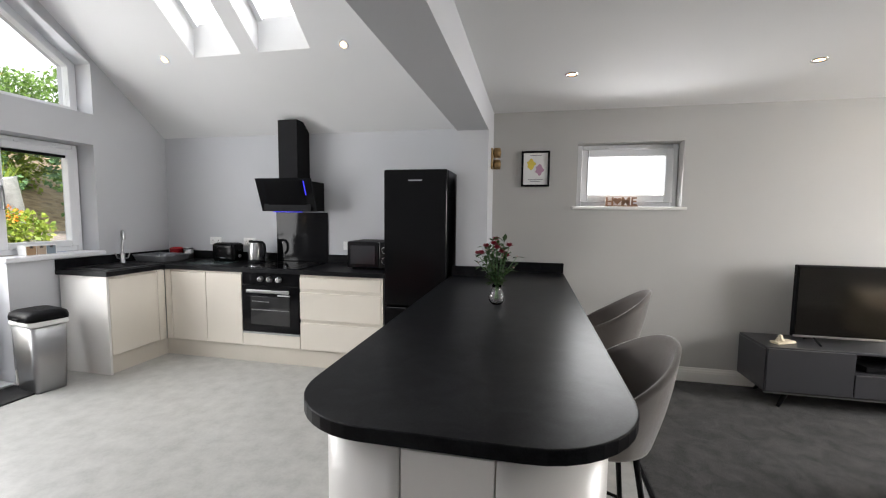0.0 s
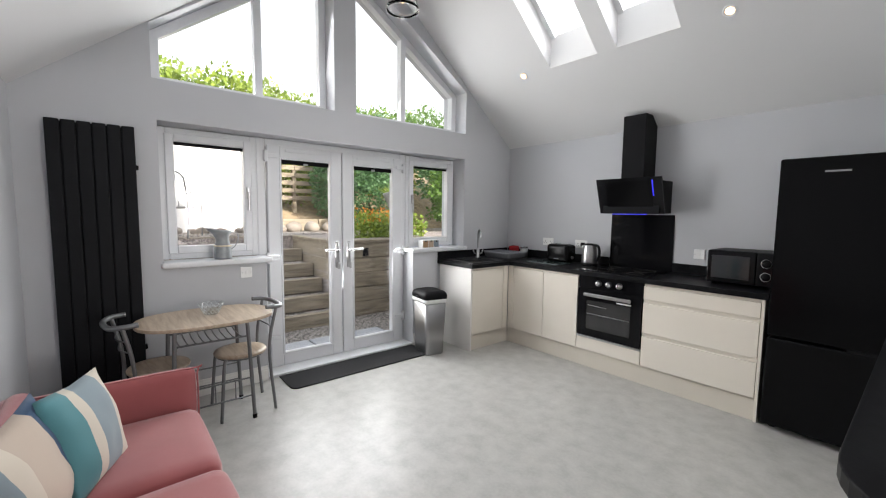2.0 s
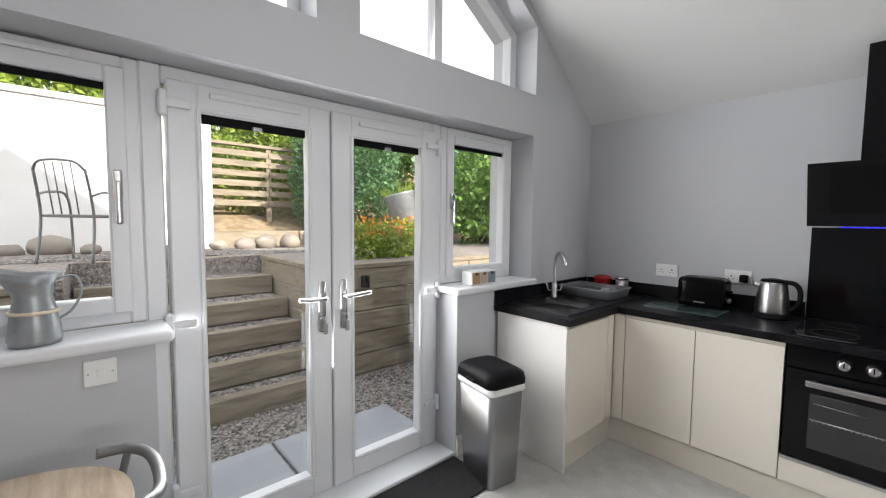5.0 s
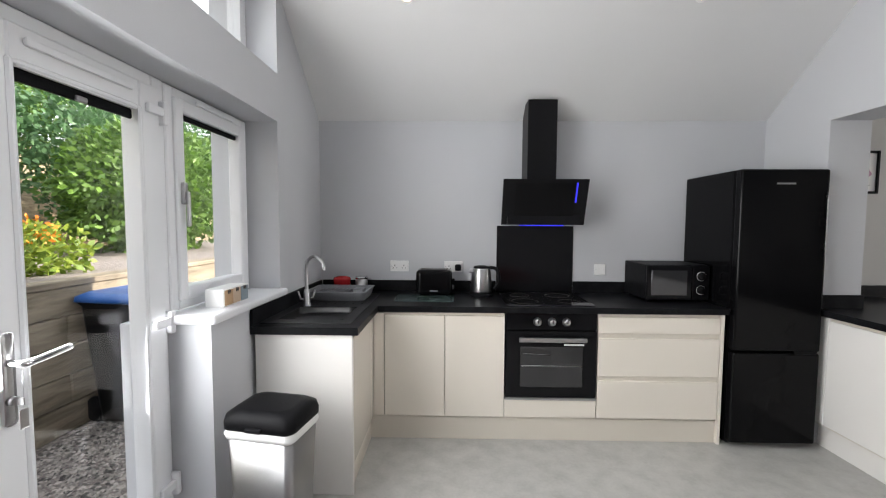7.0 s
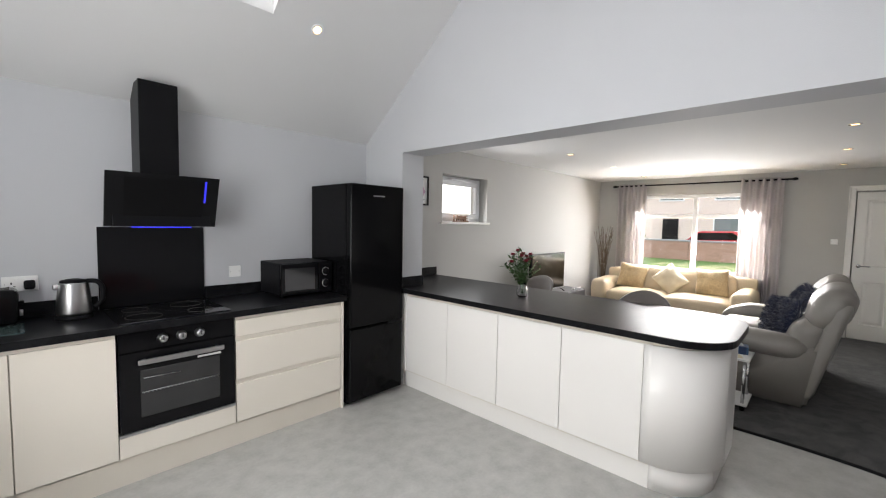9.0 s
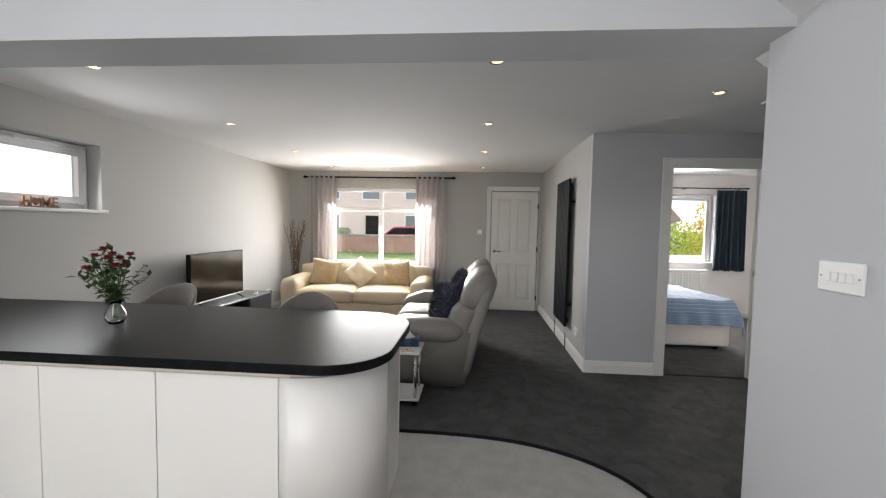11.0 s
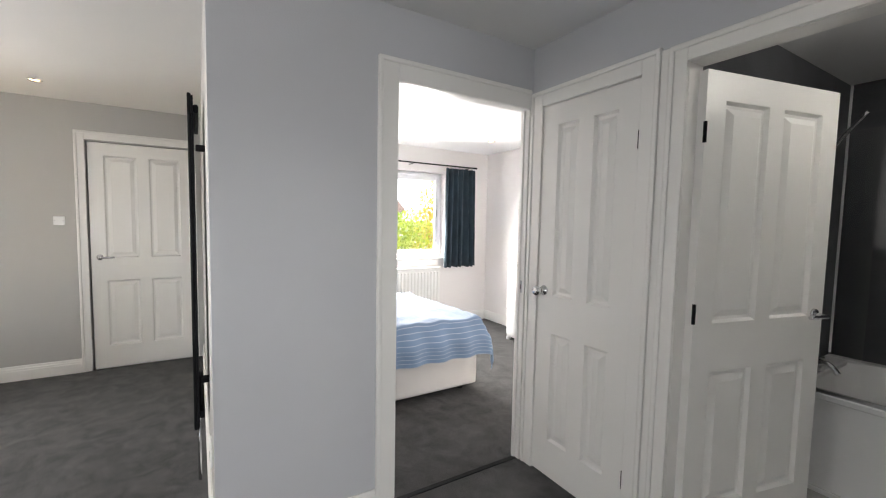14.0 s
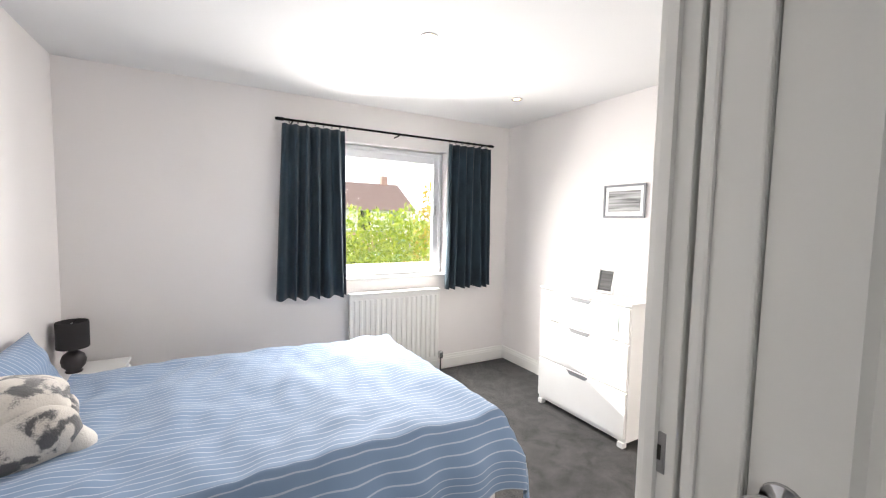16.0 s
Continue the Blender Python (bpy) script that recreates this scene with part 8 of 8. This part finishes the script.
# steps of timber sleepers with gravel treads
stx = [-5.39, -5.65, -5.96, -6.28, -6.73, -7.17]
sts = thing("garden_steps", (-6.2, 1.45, ZG), "timber sleeper steps with gravel treads", "garden steps")
for k, x in enumerate(stx):
    z1 = 0.12 + 0.182 * k
    part("riser", box(x - 0.10, x, SY0 + 0.02, SY1 - 0.02, z1 - 0.19, z1, 0.008, 2), TIMBER, sts, world=True)
    x2 = stx[k + 1] if k < 5 else x - 0.3
    tr = bmesh.new()
    bx(tr, x2 - 0.02, x - 0.09, SY0 + 0.02, SY1 - 0.02, z1 - 0.19, z1 - 0.025)
    part("tread", tr, GRAVEL, sts, "gravel tread", world=True)


def sleeper_wall(name, y0, y1, label):
    w_ = thing(name, (XR, (y0 + y1) / 2, ZG), label, "retaining wall")
    rows_ = 5
    for k in range(rows_):
        z0 = ZG + k * 0.21
        y = y0 - (0.7 if k % 2 and y0 > 0 else 0.0)
        while y < y1:
            a, b = max(y, y0), min(y + 1.8, y1)
            if b - a > 0.05:
                part("sleeper", box(XR, XR + 0.10 + 0.006 * ((k * 7) % 3), a + 0.003, b - 0.003, z0 + 0.003, z0 + 0.207, 0.008, 1), TIMBER, w_, world=True)
            y += 1.8
    part("capping", box(XR - 0.06, XR + 0.12, y0, y1, ZG + rows_ * 0.21, ZG + rows_ * 0.21 + 0.045, 0.006, 1), TIMBER, w_, world=True)
    return w_


wl_ = sleeper_wall("retaining_wall", SY1 + 0.10, 8.2, "stacked timber sleeper retaining wall beside the steps")
sleeper_wall("retaining_wall", -6.0, SY0 - 0.08, "stacked timber sleeper retaining wall beside the steps")
ck = thing("cheek_wall", (-6.4, SY1, ZG), "timber sleeper side wall of the steps", "retaining wall")
for k in range(5):
    z0 = ZG + k * 0.21
    part("sleeper", box(-7.3, XR + 0.10, SY1, SY1 + 0.09, z0 + 0.003, z0 + 0.207, 0.008, 1), TIMBER, ck, world=True)
part("capping", box(-7.3, XR + 0.12, SY1 - 0.01, SY1 + 0.098, ZG + 1.05, ZG + 1.095, 0.006, 1), TIMBER, ck, world=True)
br = thing("gate_latch", (XR + 0.12, 2.75, 0.86), "dark metal catch fixed to the sleeper wall", "latch")
part("plate", box(-0.012, 0.02, -0.04, 0.04, -0.06, 0.06, 0.004, 1), BLKMETAL, br)
part("hook", box(0.02, 0.05, -0.012, 0.012, -0.01, 0.045, 0.004, 1), BLKMETAL, br)

# rockery stones and log edging
rn = random.Random(12)
for k in range(16):
    r = rn.uniform(0.09, 0.19)
    s = bmesh.new()
    bmesh.ops.create_icosphere(s, subdivisions=2, radius=1)
    for v in s.verts:
        v.co *= 1 + 0.25 * noise.noise(v.co * 1.6 + Vector((k * 3.1, 0, 0)))
        v.co = Vector((v.co.x * r * 0.9, v.co.y * r * 1.3, v.co.z * r * 0.75))
    ob = single("rockery_stone", s, STONE, "rounded pale rockery stone edging the terrace", "stone", "rockery stones", smooth=True)
    yy = -1.2 + k * 0.33
    ob.matrix_basis = pose(-8.35 + rn.uniform(-0.12, 0.12), yy, TZ + r * 0.5, 0, 0, rn.uniform(0, 180))
lg = thing("log_edging", (-8.95, 2.4, TZ), "timber edging board below the soil bank", "edging")
for y0 in (2.15, 3.45):
    part("sleeper", box(-9.05, -8.9, y0, y0 + 1.29, TZ - 0.05, TZ + 0.24, 0.02, 2), TIMBER, lg, world=True)

# pebbles on patio, steps and terrace
def pebbles(name, zones, n, seed, label):
    r = np.random.default_rng(seed)
    base = np.array([(1, 0, 0), (-1, 0, 0), (0, 1, 0), (0, -1, 0), (0, 0, 0.7), (0, 0, -0.7)], float)
    fc = np.array([(0, 2, 4), (2, 1, 4), (1, 3, 4), (3, 0, 4), (2, 0, 5), (1, 2, 5), (3, 1, 5), (0, 3, 5)])
    area = np.array([(z[1] - z[0]) * (z[3] - z[2]) for z in zones])
    pk = r.choice(len(zones), n, p=area / area.sum())
    zz = np.array(zones)[pk]
    c = np.stack([r.uniform(zz[:, 0], zz[:, 1]), r.uniform(zz[:, 2], zz[:, 3]), zz[:, 4]], 1)
    sz = r.uniform(0.008, 0.022, n)
    a = r.uniform(0, 6.283, n)
    v = np.repeat(base[None], n, 0) * (1 + r.uniform(-0.3, 0.3, (n, 6, 1))) * sz[:, None, None] * np.stack([np.ones(n), r.uniform(0.6, 1, n), r.uniform(0.5, 0.9, n)], 1)[:, None]
    x = v[..., 0] * np.cos(a)[:, None] - v[..., 1] * np.sin(a)[:, None]
    y = v[..., 0] * np.sin(a)[:, None] + v[..., 1] * np.cos(a)[:, None]
    v = np.stack([x, y, v[..., 2]], -1) + c[:, None] + np.array([0, 0, 0.004])
    f = (fc[None] + 6 * np.arange(n)[:, None, None]).reshape(-1, 3)
    me = bpy.data.meshes.new(name)
    me.from_pydata(v.reshape(-1, 3).tolist(), [], f.tolist())
    me.materials.append(GRAVELBIT)
    return tagged(new(name, me), label, "gravel", kind="stuff")


GRAVELBIT = leafmat("loose gravel", (0.055, 0.05, 0.048), (0.55, 0.50, 0.46))
pebbles("gravel", [(-5.55, -4.3, 0.3, 5.0, ZG)] + [(stx[k + 1] if k < 5 else -7.4, stx[k] - 0.09, SY0 + 0.05, SY1 - 0.05, 0.12 + 0.182 * k - 0.025) for k in range(6)] + [(-8.2, -7.4, -0.5, 3.0, TZ)], 34000, 3, "loose pinkish-grey gravel on patio and steps")
for k, (y0, y1) in enumerate(((0.75, 1.60), (1.62, 2.50))):
    single("paving_slab", box(-4.85, -4.34, y0, y1, -0.12, -0.02, 0.008, 1), PAVING, "blue-grey paving slab outside the patio doors", "paving slab", "door step slabs")

# flowers, planter, chair, wheelie bin
fl = thing("flower_clump", (-6.15, 3.3, TZ), "clump of orange flowers and green leaves by the wall", "flowers")
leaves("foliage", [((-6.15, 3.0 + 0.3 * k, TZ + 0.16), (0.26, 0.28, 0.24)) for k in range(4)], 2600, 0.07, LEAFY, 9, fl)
leaves("flower_heads", [((-6.12, 3.05 + 0.3 * k, TZ + 0.34), (0.22, 0.22, 0.12)) for k in range(3)], 420, 0.045, FLOWERO, 10, fl)
tube(hs := bmesh.new(), [(0, 0, -0.03), (0, 0.05, 0.25)], 0.01, 6)
part("stems", hs, LEAFB, fl)
pz = thing("zinc_planter", (-7.0, 4.15, TZ), "tall zinc planter bucket with grasses", "planter")
pb3 = lathe([(0, -0.2), (0.13, -0.2), (0.23, 0.52), (0.245, 0.54), (0.225, 0.53), (0.2, 0.45), (0, 0.44)], 24)
part("bucket", pb3, GALV, pz)
gr = bmesh.new()
for k in range(80):
    a = rn.uniform(0, 6.28)
    blade(gr, Vector((0.1 * math.cos(a), 0.1 * math.sin(a), 0.44)), Vector((math.cos(a) * 0.7, math.sin(a) * 0.7, 1)), rn.uniform(0.2, 0.45), 0.015, Vector((0, 0, 1)))
part("grasses", gr, LEAFY, pz)
pz.matrix_basis = pose(-7.15, 4.42, TZ + 0.30, 12, -10, 0)

gc = thing("garden_chair", (-7.4, 0.72, TZ), "grey metal garden chair with a woven back", "garden chair", rz=60)
for sx in (-1, 1):
    tube(b := bmesh.new(), arc([(0.22 * sx, 0.22, 0.0), (0.23 * sx, 0.20, 0.60), (0.23 * sx, -0.05, 0.66), (0.22 * sx, -0.22, 0.62)], 5), 0.012, 8)
    part("front_leg", b, GREYMETAL, gc)
    tube(b := bmesh.new(), arc([(0.22 * sx, -0.27, 0.0), (0.21 * sx, -0.20, 0.43), (0.20 * sx, -0.28, 0.86)], 5), 0.012, 8)
    part("back_leg", b, GREYMETAL, gc)
WEAVE = paint("grey woven resin", (0.22, 0.21, 0.20), 0.8, vary=0.25, scale=60, bump=0.2, fine=200)
part("seat", soft_box(-0.21, 0.21, -0.20, 0.22, 0.42, 0.45, 0.012, n=6), WEAVE, gc)
tube(b := bmesh.new(), arc([(-0.20, -0.28, 0.84), (-0.12, -0.31, 0.92), (0.12, -0.31, 0.92), (0.20, -0.28, 0.84)], 5), 0.012, 8)
part("top_rail", b, GREYMETAL, gc)
for xx in (-0.10, -0.035, 0.035, 0.10):
    tube(b := bmesh.new(), [(xx, -0.215, 0.45), (xx, -0.30, 0.91)], 0.006, 6)
    part("back_bar", b, GREYMETAL, gc)

wb = thing("wheelie_bin", (-5.27, 3.80, ZG), "dark grey wheeled bin with a blue lid", "wheelie bin", rz=-8)
part("body", loft([(0.03, 0.20, 0.24, 0.04), (0.90, 0.26, 0.31, 0.05), (0.93, 0.28, 0.33, 0.05)]), BLKPLASTIC, wb)
part("lid", loft([(0.935, 0.29, 0.34, 0.05), (0.97, 0.285, 0.335, 0.05), (1.0, 0.24, 0.29, 0.06)]), paint("blue plastic lid", (0.02, 0.09, 0.30), 0.4, vary=0.06, bump=0.02), wb, "blue plastic lid")
for sy in (-0.22, 0.22):
    wc = lathe([(0, -0.02), (0.09, -0.02), (0.10, 0), (0.09, 0.02), (0, 0.02)], 18)
    part("wheel", turn(wc, Matrix.Translation((-0.24, sy, 0.10)) @ Matrix.Rotation(radians(90), 4, "X")), BLKPLASTIC, wb)

# street side
fwall = thing("front_garden_wall", (20.0, 2.0, -0.10), "low brick wall beyond the front lawn", "garden wall")
for k in range(10):
    y0 = -9.0 + 2.4 * k
    part("wall_panel", box(19.9, 20.12, y0, y0 + 2.39, -0.15, 0.80, 0.01, 1), BRICK, fwall, world=True)
part("coping", box(19.86, 20.16, -9.0, 15.0, 0.80, 0.88, 0.012, 1), PAVING, fwall, world=True)
structure("pavement", box(20.2, 21.4, -60, 60, -0.14, -0.02, 0.01, 1), PAVING, "grey street pavement", "pavement")


def house(at, w_, d_, label, wallmat, eaves=4.9):
    """A house whose front faces local -x."""
    h_ = thing("house", at, label, "house")
    part("walls", box(0, d_, -w_ / 2, w_ / 2, -0.15, eaves), wallmat, h_)
    part("roof", wallbox([(-0.4, eaves - 0.05), (d_ + 0.4, eaves - 0.05), (d_ / 2, eaves + 2.5)], "y", -w_ / 2 - 0.3, w_ / 2 + 0.3), ROOFT, h_)
    part("chimney", box(d_ / 2 - 0.3, d_ / 2 + 0.3, -w_ / 2 + 0.8, -w_ / 2 + 1.4, eaves + 1.6, eaves + 3.2), BRICK, h_)
    for z0 in (0.9, 3.3)[:1 if eaves < 4 else 2]:
        for yy in (-w_ / 3, 0.0, w_ / 3):
            if z0 < 1 and yy == 0:
                part("front_door", box(-0.05, 0.0, -0.5, 0.5, 0, 2.1), BLKMETAL, h_)
                continue
            wn_ = part("window", ring(bmesh.new(), "x", -0.06, 0.0, yy - 0.8, yy + 0.8, z0, z0 + 1.3, 0.08), UPVC, h_)
            # glass colour lifted too, for the same painted haze
            part("glazing", box(-0.03, -0.02, yy - 0.72, yy + 0.72, z0 + 0.08, z0 + 1.22), paint("window glass paled for haze", (0.18, 0.21, 0.23), 0.08, bump=0), wn_)
    return h_


house((29.0, 8.5, 0.0), 10.0, 7.0, "brick house across the street, paled for haze", HAZEBRICK)
house((34.0, -12.2, 0.0), 8.5, 8.0, "pale rendered bungalow farther along the street", RENDER, 2.2)
house((30.0, 20.0, 0.0), 9.0, 7.0, "pale rendered house across the street", RENDER)
# parked car
car = thing("car", (22.6, 4.9, -0.10), "red hatchback parked beyond the low wall", "car", rz=90)
CARRED = paint("red car paint", (0.40, 0.015, 0.02), 0.2, vary=0.03, bump=0, coat=0.8)
side_ = [(-2.0, 0.28), (2.0, 0.28), (2.05, 0.62), (1.9, 0.80), (1.05, 0.92), (0.45, 1.42), (-1.05, 1.45), (-1.75, 1.05), (-2.0, 0.95)]
cb_ = wallbox(side_, "y", -0.82, 0.82)
bmesh.ops.bevel(cb_, geom=cb_.edges[:], offset=0.07, segments=3, affect="EDGES")
part("body", cb_, CARRED, car, smooth=True)
for s in (-1, 1):
    part("side_window", wallbox([(0.92, 0.95), (0.42, 1.34), (-1.0, 1.37), (-1.5, 1.02)], "y", *sorted((s * 0.815, s * 0.825))), BLKGLASS, car)
part("windscreen", box(0.72, 0.74, -0.65, 0.65, 0.92, 1.38, rot=Matrix.Rotation(radians(-50), 4, "Y")), BLKGLASS, car)
for xx in (-1.25, 1.28):
    for s in (-1, 1):
        tw_ = lathe([(0, -0.09), (0.22, -0.09), (0.31, -0.07), (0.31, 0.07), (0.22, 0.09), (0, 0.09)], 24)
        wh = part("wheel", turn(tw_, Matrix.Translation((xx, s * 0.76, 0.31)) @ Matrix.Rotation(radians(90), 4, "X")), BLKPLASTIC, car)
        rm_ = lathe([(0, -0.095), (0.19, -0.095), (0.19, 0.095), (0, 0.095)], 16)
        part("rim", turn(rm_, Matrix.Translation((xx, s * 0.76, 0.31)) @ Matrix.Rotation(radians(90), 4, "X")), STEEL, wh)
for s in (-1, 1):
    part("headlight", box(1.93, 2.04, s * 0.62 - 0.14, s * 0.62 + 0.14, 0.62, 0.74, 0.02, 2), PLASTICW, car)
LEAFH = leafmat("golden privet leaves", (0.16, 0.26, 0.02), (0.42, 0.48, 0.05))
# planting seen from the bedroom
shrub("front_hedge", (8.3, -3.6, -0.12), "bright yellow-green hedge outside the bedroom window", [((0, 1.4 - 0.55 * k, 0.85 + 0.06 * math.sin(k * 2)), (0.55, 0.5, 0.85)) for k in range(5)], 11000, 0.08, LEAFH, 15, "hedge")
shrub("autumn_tree", (9.2, -6.0, -0.12), "yellow autumn tree in the front garden", [((0, 0, 1.3), (0.8, 0.9, 1.2)), ((0.2, -0.7, 2.0), (0.9, 0.9, 0.9)), ((0, 0.5, 0.9), (0.6, 0.6, 0.8))], 8000, 0.09, LEAFO, 16, "tree", 1.0)
shrub("front_shrub", (24.5, 9.5, -0.1), "green shrub behind the low brick wall", [((0, 0, 0.7), (0.5, 0.8, 0.6))], 2500, 0.08, LEAF, 17)
